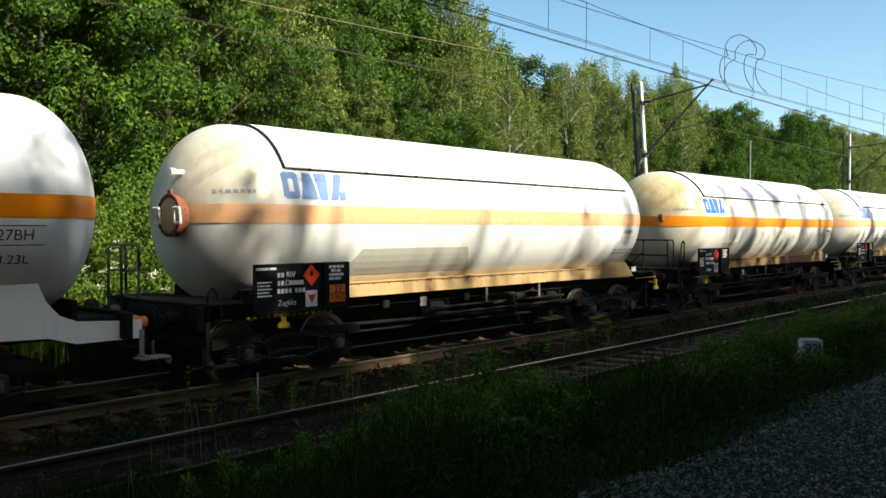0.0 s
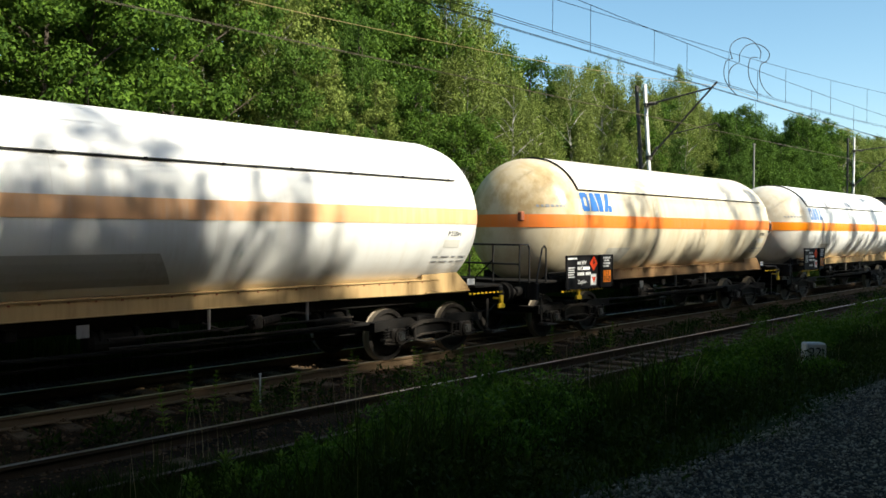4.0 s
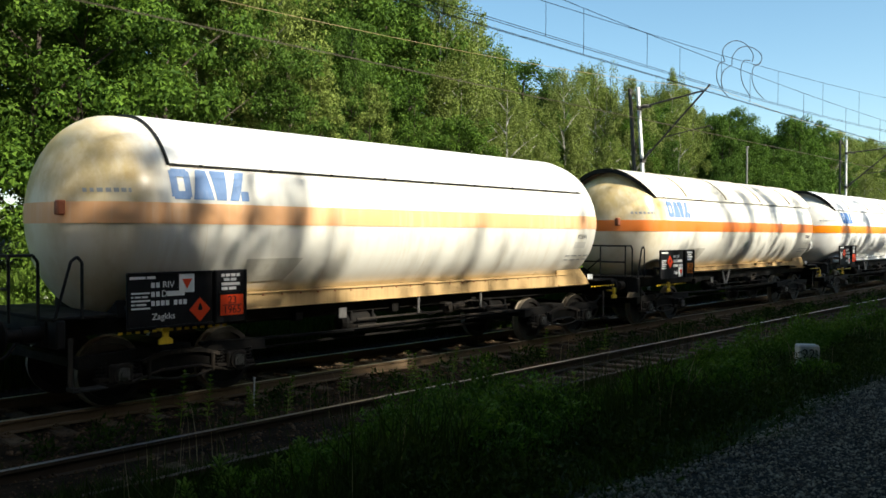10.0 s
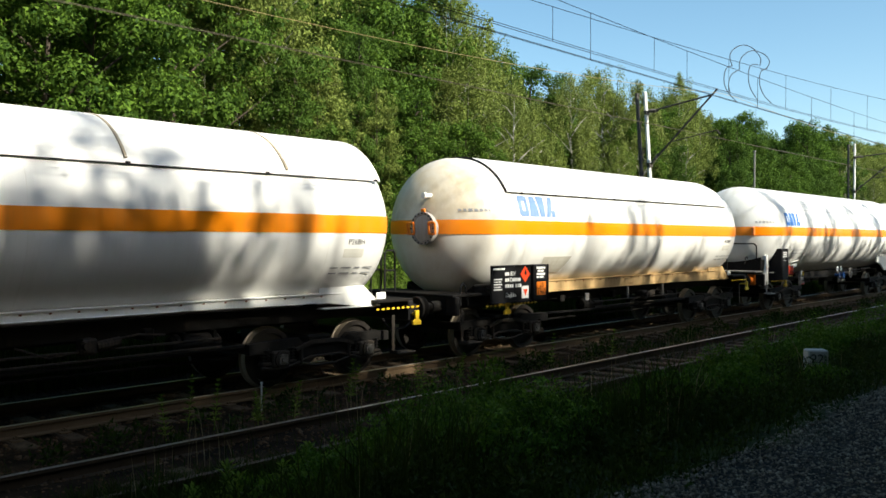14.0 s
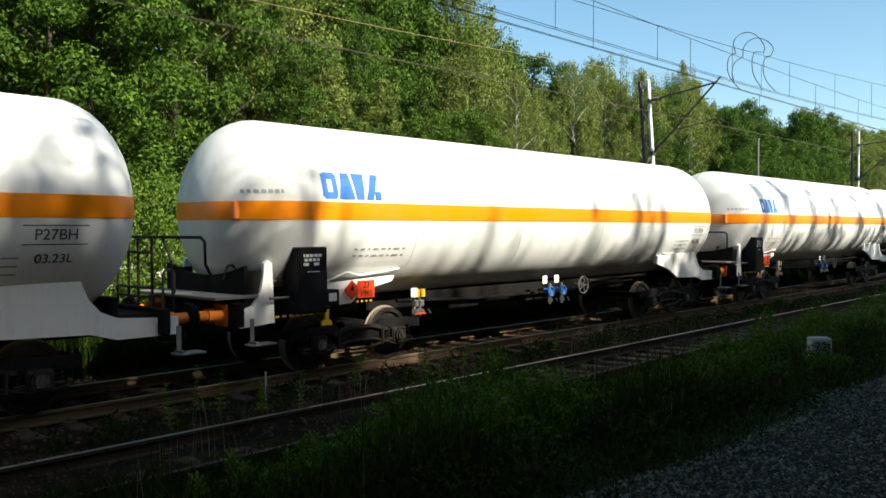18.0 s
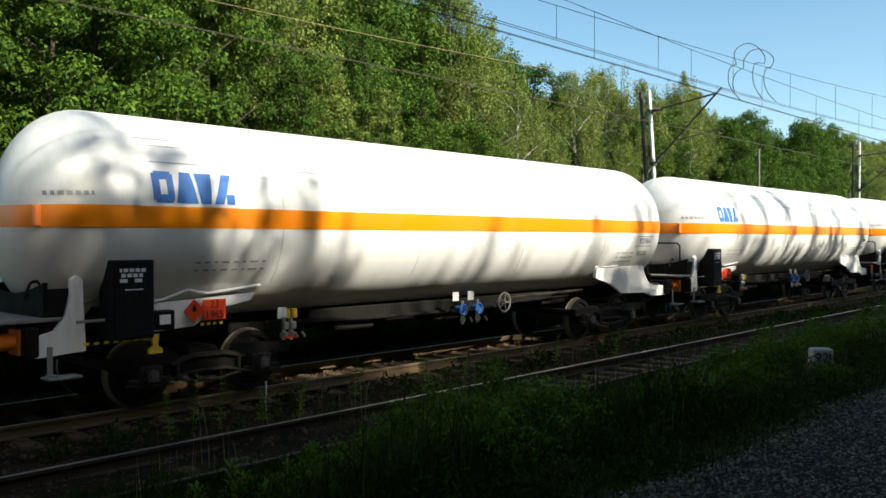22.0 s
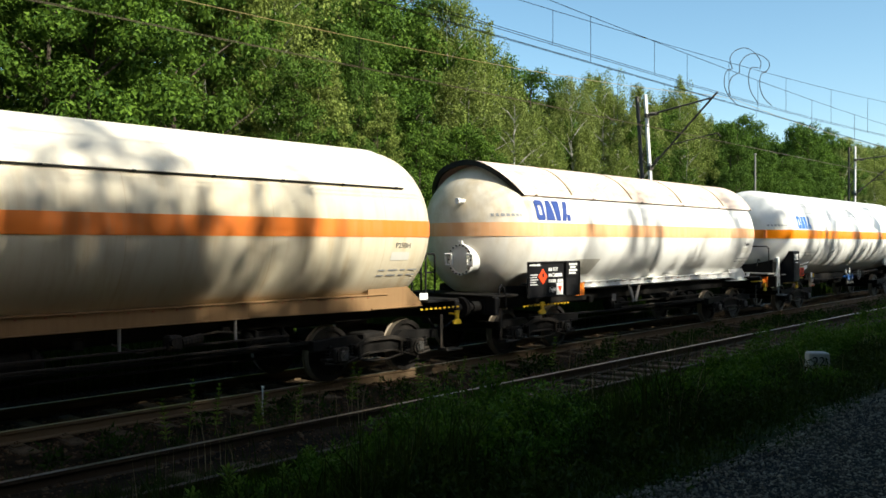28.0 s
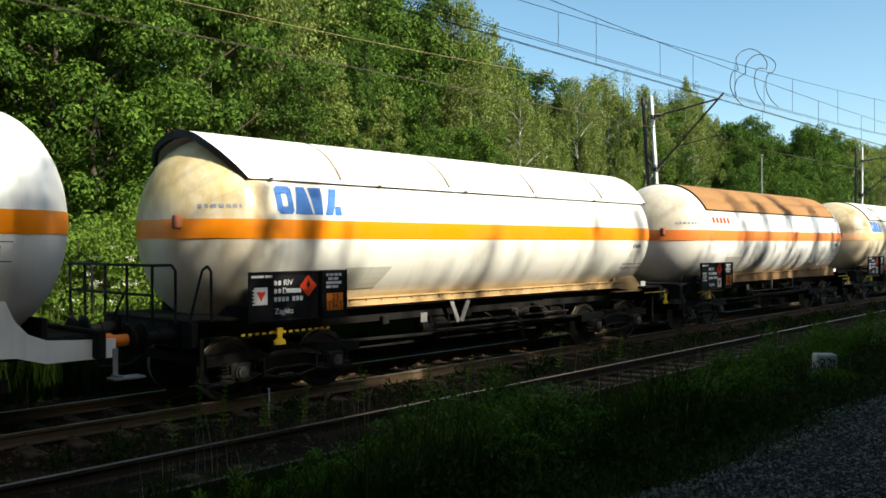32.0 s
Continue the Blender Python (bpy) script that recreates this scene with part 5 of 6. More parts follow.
# place of each wagon along the train, how far its owner mark is set off, and its looks, from the first to the last
TRAIN = [
    (-9.00, 0.00, modern()),
    (7.98, -0.08, old("white tank wagon with a buff dome and faded stripe", T_A, "low", *FAD, lift=0.0, flange=flange_brown, mark=blue_faded)),
    (22.52, -0.13, old("white tank wagon with a yellowed dome and end railing", T_B, "low", *VIV, rail_end=True, skirt=rust_paint, spot="mid", plate_out=True)),
    (36.72, -0.03, old("white tank wagon with a brown manhole and faded stripe", T_A, "low", *FAD, lift=0.035, flange=flange_brown, mark=blue_faded, spot="far", plate_out=True)),
    (51.13, 0.03, old("dusty cream tank wagon with a red orange stripe", T_C, "low", *RED, rail_end=True, roof=ROOF_C, skirt=rust_paint)),
    (65.54, 0.03, old("cream white tank wagon with an orange manhole", T_A, "low", *VIV, flange=orange_paint, mark=blue_faded)),
    (79.85, -0.33, old("white tank wagon with a pinkish dome and swept shield", T_E, "high", *FAD, lift=0.035, flange=flange_grey, plate=yellow_paint, roof=ROOF_C)),
    (94.36, 0.00, old("white tank wagon with a grimy yellow dome", T_B, "low", *FAD, lift=0.035, rail_end=True, mark=blue_faded, skirt=beige_paint, spot="low", plate=red_paint)),
    (108.77, -0.11, old("white tank wagon with a swept shield and yellow dome", T_B, "high", *RED, rail_end=True, roof=ROOF_C, mark=blue_faded, spot="left")),
    (123.18, -0.12, old("white tank wagon with a swept black rimmed shield", T_D, "high", *VIV, flange=white_paint, skirt=white_paint, spot="left", plate=red_paint)),
    (137.59, 0.31, old("cream white tank wagon with an orange manhole", T_A, "low", *VIV, flange=orange_paint, mark=blue_faded)),
    (152.16, -0.02, modern()), (169.20, 0.01, modern()), (186.30, 0.05, modern()), (203.40, 0.07, modern()), (220.45, -0.02, modern()), (237.55, 0.04, modern()),
    (254.77, -0.01, old("dirty cream tank wagon with a red orange stripe", T_C, "low", *RED, rail_end=True, roof=ROOF_C, mark=navy_paint, skirt=rust_paint, spot="left")),
    (269.12, -0.29, old("white tank wagon with a swept shield and cream dome", T_A, "high", *FAD, lift=0.035, flange=white_paint, mark=navy_paint, skirt=white_paint, spot="left", plate_out=True, roof=ROOF_P)),
    (283.45, 0.06, modern()),
    (300.68, -0.13, old("white tank wagon with a swept shield and end railing", T_B, "high", *VIV, rail_end=True, mark=blue_paint, spot="far")),
    (314.93, 0.02, old("white tank wagon with a rusty brown sun shield", T_A, "low", *RED, roof=roof_brown, skirt=rust_paint, sign=True)),
    (329.33, 0.02, old("dirty cream tank wagon with a faded stripe", T_C, "low", *FAD, lift=0.035, roof=ROOF_C, skirt=rust_paint)),
]


def run_of(t):
    """Metres that the train has rolled since the start."""
    u = t / 10
    return 87.943 * u - 0.38472 * u ** 2 + 0.83758 * u ** 3 - 0.11392 * u ** 4


CONSIST = []
for offset, mark_shift, style in TRAIN:
    wagon, rolling = tank_wagon(style, mark_shift)
    start = offset + (6.55 if style["type"] == "new" else 5.14)
    wagon.location = (start, TRACK_Y, RAIL_Z)
    CONSIST.append((wagon, start, rolling))

# ---------------------------------------------------------------- sleepers, ballast, gravel
def sleeper_bm(bm):
    box(bm, (0, 0, 0), (0.24, 2.55, 0.15), 0.02)


def chair_bm(bm):
    box(bm, (0, 0, 0), (0.15, 0.34, 0.025), 0.006)
    for s in (-1, 1):
        rod(bm, (0, s * 0.105, 0.0), (0, s * 0.105, 0.06), 0.016, 6)
        box(bm, (0, s * 0.09, 0.03), (0.06, 0.05, 0.02))


def lay_sleepers(t, y, z, tilt, x0, n, step, seed):
    rng = random.Random(seed)
    ang = -math.degrees(math.atan2(tilt, 1.5))
    for k in range(n):
        x = x0 + k * step + rng.uniform(-0.03, 0.03)
        s = part("sleeper", shared("sleeper", sleeper_mat, sleeper_bm), None, t)
        s.matrix_basis = pose(x, y + rng.uniform(-0.03, 0.03), z - 0.25 + tilt / 2 + rng.uniform(-0.015, 0.005), ang, 0, rng.uniform(-1.5, 1.5))
        for side in (-0.752, 0.752):
            c = part("rail_chair", shared("rail chair", rail_side, chair_bm), None, s)
            c.location = (0, side, 0.083)


lay_sleepers(main_track, TRACK_Y, -0.25, 0.0, -8.4, 96, 0.60, 3)
lay_sleepers(side_track, SIDE_Y, -0.20, 0.06, -8.28, 84, 0.62, 5)


def stones(name, label, mat, n, xs, ys, size, seed, lift=0.0):
    """Loose stones as one joined sheet of small uneven solids."""
    r = np.random.RandomState(seed)
    x = xs[0] + (xs[1] - xs[0]) * r.rand(n) ** 1.5
    y = r.uniform(*ys, n)
    z = ground_height(x, y) + lift
    base = np.array([(1, 0, 0), (-1, 0, 0), (0, 1, 0), (0, -1, 0), (0, 0, 0.8), (0, 0, -0.8)], float)
    tri = np.array([(0, 2, 4), (2, 1, 4), (1, 3, 4), (3, 0, 4), (2, 0, 5), (1, 2, 5), (3, 1, 5), (0, 3, 5)])
    s = size[0] + (size[1] - size[0]) * r.rand(n) ** 2
    a = r.rand(n) * math.tau
    v = base[None] * (0.65 + 0.7 * r.rand(n, 6, 1)) * s[:, None, None]
    v = v + 0.25 * s[:, None, None] * r.randn(n, 6, 3) * 0.5
    ca, sa = np.cos(a)[:, None], np.sin(a)[:, None]
    v = np.stack([v[..., 0] * ca - v[..., 1] * sa, v[..., 0] * sa + v[..., 1] * ca, v[..., 2]], -1)
    v += np.stack([x, y, z], -1)[:, None]
    f = (tri[None] + 6 * np.arange(n)[:, None, None]).reshape(-1, 3)
    me = quick_mesh(name, v.reshape(-1, 3), f, mat)
    tagged(new(name, me), label, "gravel", kind="stuff")


stones("path_gravel", "coarse grey gravel of the path", gravel_mat, 95000, (1.8, 24), (-0.6, 3.0), (0.005, 0.018), 21)
stones("path_gravel", "coarse grey gravel of the trodden path", gravel_mat, 15000, (-7, 1.9), (-2.3, 3.0), (0.006, 0.024), 25)
stones("path_gravel", "coarse grey gravel at the path's back edge", gravel_mat, 9000, (1.8, 16), (-2.3, -0.5), (0.006, 0.024), 26)
stones("ballast", "brown dusty ballast of the main track", ballast_mat, 18000, (-9, 55), (9.6, 13.4), (0.02, 0.05), 22)
stones("ballast", "ballast shoulder behind the main track, the train's shade in its colour", cess_mat, 14000, (2.0, 50), (13.2, 16.6), (0.02, 0.06), 24)
stones("ballast", "brown dirty ballast of the side track", ballast_mat, 18000, (-9, 40), (6.3, 9.6), (0.012, 0.035), 23)


# ---------------------------------------------------------------- grass and weeds
def clear_of_stone(x, y):
    """The grass is trodden short on the path's side of the distance stone."""
    return 1 - 0.94 * np.exp(-((x - 11.2) / 1.5) ** 2 - ((y - 3.7) / 0.5) ** 2)


def blades(name, label, mat, n, xs, ys, height, width, seed, dens=None, xpow=1.4, bend=0.5):
    r = np.random.RandomState(seed)
    x = xs[0] + (xs[1] - xs[0]) * r.rand(n) ** xpow
    y = r.uniform(*ys, n)
    patch = 0.5 + 0.5 * np.sin(x * 1.7 + 1.3 * np.sin(y * 2.1)) * np.sin(y * 1.9 + 0.8 * np.sin(x * 1.1))
    if dens is not None:
        ok = r.rand(n) < dens(x, y, patch)
        x, y, patch = x[ok], y[ok], patch[ok]
        n = len(x)
    z = ground_height(x, y) - 0.03
    h = (height[0] + (height[1] - height[0]) * r.rand(n)) * (0.65 + 0.6 * patch) * np.where(y < 7, np.clip((y - 2.0) / 1.8, 0.22, 1), 1)
    w = (width[0] + (width[1] - width[0]) * r.rand(n)) / 2
    a, t = r.rand(n) * math.tau, r.rand(n) * math.tau
    lean = h * bend * r.rand(n)
    dx, dy = np.cos(a), np.sin(a)
    wx, wy = np.cos(t) * w, np.sin(t) * w
    lv = []
    for q, k, s in ((0.0, 0.0, 1.0), (0.55, 0.3, 0.85), (1.0, 1.0, 0.12)):
        cx, cy, cz = x + dx * lean * k, y + dy * lean * k, z + h * q * (1 - 0.15 * k)
        lv += [np.stack([cx - wx * s, cy - wy * s, cz], -1), np.stack([cx + wx * s, cy + wy * s, cz], -1)]
    v = np.stack(lv, 1).reshape(-1, 3)
    o = 6 * np.arange(n)[:, None]
    f = np.concatenate([o + np.array([[0, 1, 3, 2]]), o + np.array([[2, 3, 5, 4]])], 1).reshape(-1, 4)
    tagged(new(name, quick_mesh(name, v, f, mat)), label, "grass", kind="stuff")


blades("verge_grass", "long green verge grass with shade in its colour", verge_shade_mat, 60000, (0.8, 34), (2.6, 6.5), (0.14, 0.42), (0.006, 0.014), 31,
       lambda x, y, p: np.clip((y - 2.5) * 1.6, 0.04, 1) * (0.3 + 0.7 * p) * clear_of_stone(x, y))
blades("verge_grass", "thick tall grass clump beside the side track", verge_shade_mat, 9000, (3.2, 12.5), (4.0, 6.4), (0.45, 0.85), (0.010, 0.022), 32,
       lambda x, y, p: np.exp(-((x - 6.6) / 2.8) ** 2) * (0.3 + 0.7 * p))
blades("verge_grass", "long green grass beside the trodden path, shade in its colour", verge_shade_mat, 9000, (-9, 0.9), (2.8, 6.5), (0.22, 0.5), (0.007, 0.016), 37, None, 1.0)
blades("verge_grass", "grass grown over the side track's near rail, shade in its colour", verge_shade_mat, 30000, (1.0, 8.6), (6.1, 7.2), (0.18, 0.42), (0.006, 0.013), 38,
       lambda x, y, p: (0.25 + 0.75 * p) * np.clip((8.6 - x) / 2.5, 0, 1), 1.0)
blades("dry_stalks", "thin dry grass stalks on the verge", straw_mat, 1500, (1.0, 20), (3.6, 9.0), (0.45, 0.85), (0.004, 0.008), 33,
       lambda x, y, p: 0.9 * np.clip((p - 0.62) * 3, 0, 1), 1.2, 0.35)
blades("track_weeds", "sparse weeds between the tracks", verge_shade_mat, 9000, (2.0, 45), (6.6, 10.2), (0.10, 0.42), (0.006, 0.014), 34,
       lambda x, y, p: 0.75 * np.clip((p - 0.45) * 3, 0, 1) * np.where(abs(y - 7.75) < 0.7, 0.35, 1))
# added weeds that hide the lit bank, so shade seems to fill the gap
blades("cess_weeds", "tall weeds added behind the track as a dark screen under the train", verge_shade_mat, 60000, (0.5, 70), (14.0, 16.2), (0.85, 1.2), (0.012, 0.028), 36, None, 1.4)
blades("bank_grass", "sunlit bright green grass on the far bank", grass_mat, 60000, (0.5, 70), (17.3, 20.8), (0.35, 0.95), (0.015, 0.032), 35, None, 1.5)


def weed_mesh(n, xs, ys, seed, height, leaf):
    """Upright leafy weeds: a stem with whorls of narrow leaves, all in one sheet."""
    r = np.random.RandomState(seed)
    vv, ff, o = [], [], 0
    for _ in range(n):
        x, y = r.uniform(*xs), r.uniform(*ys)
        z = float(ground_height(np.array(x), np.array(y)))
        h = r.uniform(*height)
        lx, ly = r.uniform(-0.15, 0.15, 2)
        for k in range(9):
            q = (k + 2) / 10
            base = np.array([x + lx * q, y + ly * q, z + h * q])
            for m in range(5):
                a = m * math.tau / 5 + k * 0.6 + r.uniform(-0.2, 0.2)
                ln = leaf * (1.15 - 0.55 * q) * r.uniform(0.8, 1.2)
                d = np.array([math.cos(a), math.sin(a), 0.35 + 0.9 * q])
                d /= np.linalg.norm(d)
                sd = np.array([-math.sin(a), math.cos(a), 0]) * ln * 0.13
                vv += [base, base + d * ln * 0.5 + sd, base + d * ln + np.array([0, 0, -0.25 * ln]), base + d * ln * 0.5 - sd]
                ff.append((o, o + 1, o + 2, o + 3))
                o += 4
        s = np.array([0.006, 0, 0])
        b, t = np.array([x, y, z]), np.array([x + lx, y + ly, z + h])
        vv += [b - s, b + s, t + s * 0.4, t - s * 0.4]
        ff.append((o, o + 1, o + 2, o + 3))
        o += 4
    return quick_mesh("weeds", np.array(vv), np.array(ff), weed_mat)


tagged(new("weeds", weed_mesh(12, (4.5, 9.0), (5.0, 6.4), 41, (0.45, 0.75), 0.16)), "leafy green weeds on the shaded verge", "weeds", kind="stuff")
tagged(new("weeds", weed_mesh(9, (3.6, 5.0), (5.7, 6.4), 43, (0.35, 0.55), 0.19)), "bright whorled weeds at the verge's edge", "weeds", kind="stuff")
tagged(new("weeds", weed_mesh(14, (5.0, 15.0), (8.9, 10.0), 42, (0.4, 0.75), 0.12)), "thin weeds between the two tracks", "weeds", kind="stuff")


# ---------------------------------------------------------------- marker stone and stake
def marker_stone():
    bm = bmesh.new()
    box(bm, (0, 0, 0.16), (0.30, 0.24, 0.62), 0.02)
    for v in bm.verts:
        if v.co.z > 0.3:
            v.co.x *= 0.92
            v.co.y *= 0.9
    m = tagged(new("marker_stone", finish("marker stone", bm, stone_white)), "squat whitewashed distance stone in the grass", "marker stone")
    m.matrix_basis = pose(12.36, 4.13, 0.06, 0, 0, -52)
    q = part("number", text_mesh("22", 0.18, black_paint), None, m, "black painted number")
    q.matrix_basis = pose(-0.02, -0.120, 0.345, 90, 0, 0)
    q = part("number", text_mesh("2", 0.18, black_paint), None, m)
    q.matrix_basis = pose(-0.02, -0.124, 0.185, 90, 0, 0)


marker_stone()


def stake():
    bm = bmesh.new()
    rod(bm, (0, 0, -0.1), (0, 0, 0.46), 0.012, 6)
    rod(bm, (0, 0, 0.46), (0, 0, 0.48), 0.02, 6)
    s = tagged(new("stake", finish("stake", bm, mast_white)), "thin pale stake in the ballast", "stake")
    s.location = (7.35, 10.25, -0.5)


stake()


def far_pole():
    """A bare post among the bushes beyond the line."""
    bm = bmesh.new()
    rod(bm, (0, 0, -0.3), (0, 0, 6.6), 0.062, 10, 0.045)
    box(bm, (0, 0, 6.62), (0.2, 0.12, 0.05), 0.01)
    t = tagged(new("pole", finish("pole", bm, pole_grey, 40)), "slim grey bare pole standing among bushes", "pole")
    t.location = (44.3, 18.0, float(ground_height(np.array(44.3), np.array(18.0))))


far_pole()


# ---------------------------------------------------------------- masts and wires
def channel_bm(h, w):
    def make(bm):
        box(bm, (0, 0, h / 2), (w, 0.012, h))
        for s in (-1, 1):
            box(bm, (s * w / 2, 0.03, h / 2), (0.012, 0.06, h))
    return make


def insulator_bm(n, r):
    def make(bm):
        prof = [(-0.05, 0.0), (-0.05, r * 0.4)]
        for k in range(n):
            prof += [(k * 0.05, r * 0.45), (k * 0.05 + 0.01, r), (k * 0.05 + 0.025, r * 0.6)]
        lathe_x(bm, prof + [(n * 0.05 + 0.05, r * 0.4), (n * 0.05 + 0.05, 0.0)], 10)
        bmesh.ops.rotate(bm, cent=(0, 0, 0), matrix=Matrix.Rotation(radians(-90), 3, "Y"), verts=bm.verts[:])
    return make


def mast(x, y, h, rake):
    m = tagged(new("catenary_mast"), "lattice steel catenary mast with a pale front channel", "mast", group="masts beyond the train")
    m.matrix_basis = pose(x, y, -0.45, -rake, 0, 0)
    part("front_channel", shared("front channel", mast_white, channel_bm(h, 0.15)), None, m, "pale galvanised channel")
    b = part("rear_channel", shared("rear channel", mast_dark, channel_bm(h, 0.15)), None, m)
    b.location = (0, 0.32, 0)
    n = 14
    for k in range(n):
        z0, z1 = h * k / n, h * (k + 1) / n
        for s in (-1, 1):
            a, c = ((0, z0), (0.32, z1)) if k % 2 else ((0.32, z0), (0, z1))
            q = part("lattice_bar", shared("lattice bar%d" % (k % 2), mast_dark, lambda bm: rod(bm, (0, 0.0 if k % 2 else 0.32, 0), (0, 0.32 if k % 2 else 0.0, h / n), 0.014, 4)), None, m)
            q.location = (s * 0.07, 0, z0)
    f = part("footing", shared("mast footing", stone_white, lambda bm: box(bm, (0, 0.16, 0.05), (0.6, 0.8, 0.5), 0.04)), None, m)
    reach = 2.62
    part("top_tube", shared("top tube", mast_dark, lambda bm: rod(bm, (0, 0, 7.02), (0, -reach + 0.15, 7.2), 0.032, 8)), None, m)
    part("stay_tube", shared("stay tube", mast_dark, lambda bm: rod(bm, (0, 0, 5.15), (0, -reach, 7.36), 0.035, 8)), None, m)
    part("steady_arm", shared("steady arm", mast_dark, lambda bm: bent(bm, [(0, -0.85, 5.85), (0, -reach + 0.1, 6.0), (0, -reach, 5.85)], 0.018)), None, m)
    for z, yy, r in ((7.04, -0.1, 96), (5.24, -0.12, 40)):
        i = part("insulator", shared("insulator", mast_dark, insulator_bm(6, 0.075)), None, m, "dark ribbed insulator")
        i.matrix_basis = pose(0, yy, z, r, 0, 0)
    for z in (5.15, 7.0):
        part("bracket", shared("mast bracket", mast_dark, lambda bm: box(bm, (0, 0, 0), (0.24, 0.1, 0.14), 0.01)), None, m).location.z = z
    return m


mast_near = mast(26.92, 14.30, 7.75, 4.0)
copy_thing(mast_near, pose(49.2, 14.45, -0.45, 0, 0, 0))


def wire(name, label, path, r, mat):
    bm = bmesh.new()
    ring = None
    for k, p in enumerate(path):
        cur = [bm.verts.new((p[0], p[1] + r * math.cos(a), p[2] + r * math.sin(a))) for a in (0.8, 2.9, 5.0)]
        if ring:
            for i in range(3):
                bm.faces.new((ring[i], ring[(i + 1) % 3], cur[(i + 1) % 3], cur[i]))
        ring = cur
    return tagged(new(name, finish(name, bm, mat, 80)), label, "overhead wire", group="overhead wires")


def span(x0, x1, y, fz, n=60):
    return [(x, y, fz(x)) for x in np.linspace(x0, x1, n)]


def z_main(x):
    """Height of the main track's carrying wire, hung at the two masts."""
    if x < 27.0:
        return 5.80 + 0.0022 * (x - 5.0) ** 2
    if x < 49.2:
        return 6.56 + 0.0021 * (x - 38.0) ** 2
    return 6.30 + 0.0008 * (x - 74.0) ** 2


def z_far(x):
    return 5.83 + 0.0355 * (x - 11.84) + 0.00096 * (x - 11.84) * (x - 21.7) if x < 34 else 6.86 - 0.03 * (x - 34)


def z_near(x):
    return 5.70 + 0.0009 * (x - 22) ** 2 if x < 45 else 6.18 - 0.006 * (x - 45)


def z_far_contact(x):
    return 5.26 + 0.001 * max(0.0, min(x, 34) - 14) ** 2


wire("carrying_wire", "gleaming carrying wire over the main track", span(-17, 110, TRACK_Y, z_main, 90), 0.008, wire_gold)
for gap in (-0.03, 0.03):
    wire("contact_wire", "thin pale contact wire over the main track", span(-17, 110, TRACK_Y + gap, lambda x: 5.33), 0.007, wire_pale)
wire("carrying_wire", "dark carrying wire over the side track", span(-17, 60, 7.9, z_far), 0.0062, wire_dark)
wire("carrying_wire", "dark carrying wire over the side track", span(-17, 60, 7.6, z_near), 0.0062, wire_dark)
wire("contact_wire", "dark twin contact wire over the side track", span(-17, 60, 7.9, z_far_contact), 0.0062, wire_dark)
wire("contact_wire", "dark twin contact wire over the side track", span(-17, 60, 7.94, lambda x: z_far_contact(x) + 0.05), 0.0062, wire_dark)
wire("contact_wire", "dark twin contact wire over the side track", span(-17, 60, 7.6, lambda x: 5.02), 0.0062, wire_dark)
wire("contact_wire", "dark twin contact wire over the side track", span(-17, 60, 7.66, lambda x: 5.06), 0.0062, wire_dark)
for k in range(13):
    for y, fa, fb, x in ((7.9, z_far, z_far_contact, 11.3 + k * 3.35), (7.6, z_near, lambda q: 5.02, 8.5 + k * 3.45), (TRACK_Y, z_main, lambda q: 5.33, 6.0 + k * 4.6)):
        wire("dropper", "thin dropper between two wires", [(x, y, fb(x)), (x + 0.02, y + 0.01, (fa(x) + fb(x)) / 2), (x, y, fa(x))], 0.006, wire_dark)


def smooth_path(pts, n=10):
    out = []
    p = [np.array(q, float) for q in [pts[0], *pts, pts[-1]]]
    for i in range(1, len(p) - 2):
        for k in range(n):
            t = k / n
            out.append(0.5 * (2 * p[i] + (p[i + 1] - p[i - 1]) * t + (2 * p[i - 1] - 5 * p[i] + 4 * p[i + 1] - p[i + 2]) * t ** 2 + (3 * p[i] - p[i - 1] - 3 * p[i + 1] + p[i + 2]) * t ** 3))
    out.append(p[-1])
    return out


def jumper(pts):
    """A springy loop of cable that joins the wires."""
    bm = bmesh.new()
    path = smooth_path([(x, 7.75, z) for x, z in pts])
    ring = None
    for k, p in enumerate(path):
        t = (Vector(path[min(k + 1, len(path) - 1)]) - Vector(path[max(k - 1, 0)])).normalized()
        n = t.cross(Vector((0, 1, 0))).normalized()
        cur = [bm.verts.new(Vector(p) + 0.009 * (n * math.cos(a) + Vector((0, 1, 0)) * math.sin(a))) for a in (0.0, 1.26, 2.51, 3.77, 5.03)]
        if ring:
            for i in range(5):
                bm.faces.new((ring[i], ring[(i + 1) % 5], cur[(i + 1) % 5], cur[i]))
        ring = cur
    bmesh.ops.recalc_face_normals(bm, faces=bm.faces[:])
    tagged(new("jumper_cable", finish("jumper cable", bm, wire_dark, 80)), "springy looped jumper cable between the overhead wires", "cable", group="jumper cables")


jumper([(17.82, 5.85), (17.71, 6.03), (17.91, 6.22), (18.42, 6.39), (18.95, 6.4), (19.37, 6.25), (19.33, 6.06)])
jumper([(18.21, 5.83), (18.24, 6.02), (18.57, 6.24), (19.07, 6.37), (19.63, 6.37), (19.9, 6.26), (19.73, 6.07), (19.4, 6.01)])
jumper([(17.85, 5.85), (17.51, 5.72), (17.42, 5.44), (17.62, 5.25), (18.09, 5.08)])
jumper([(18.21, 5.82), (17.79, 5.64), (17.65, 5.41), (17.74, 5.24)])
jumper([(19.24, 6.08), (18.82, 6.0), (18.69, 5.74), (18.82, 5.48), (19.24, 5.26)])
jumper([(19.73, 6.06), (19.4, 5.94), (19.33, 5.67), (19.56, 5.44), (20.04, 5.3)])


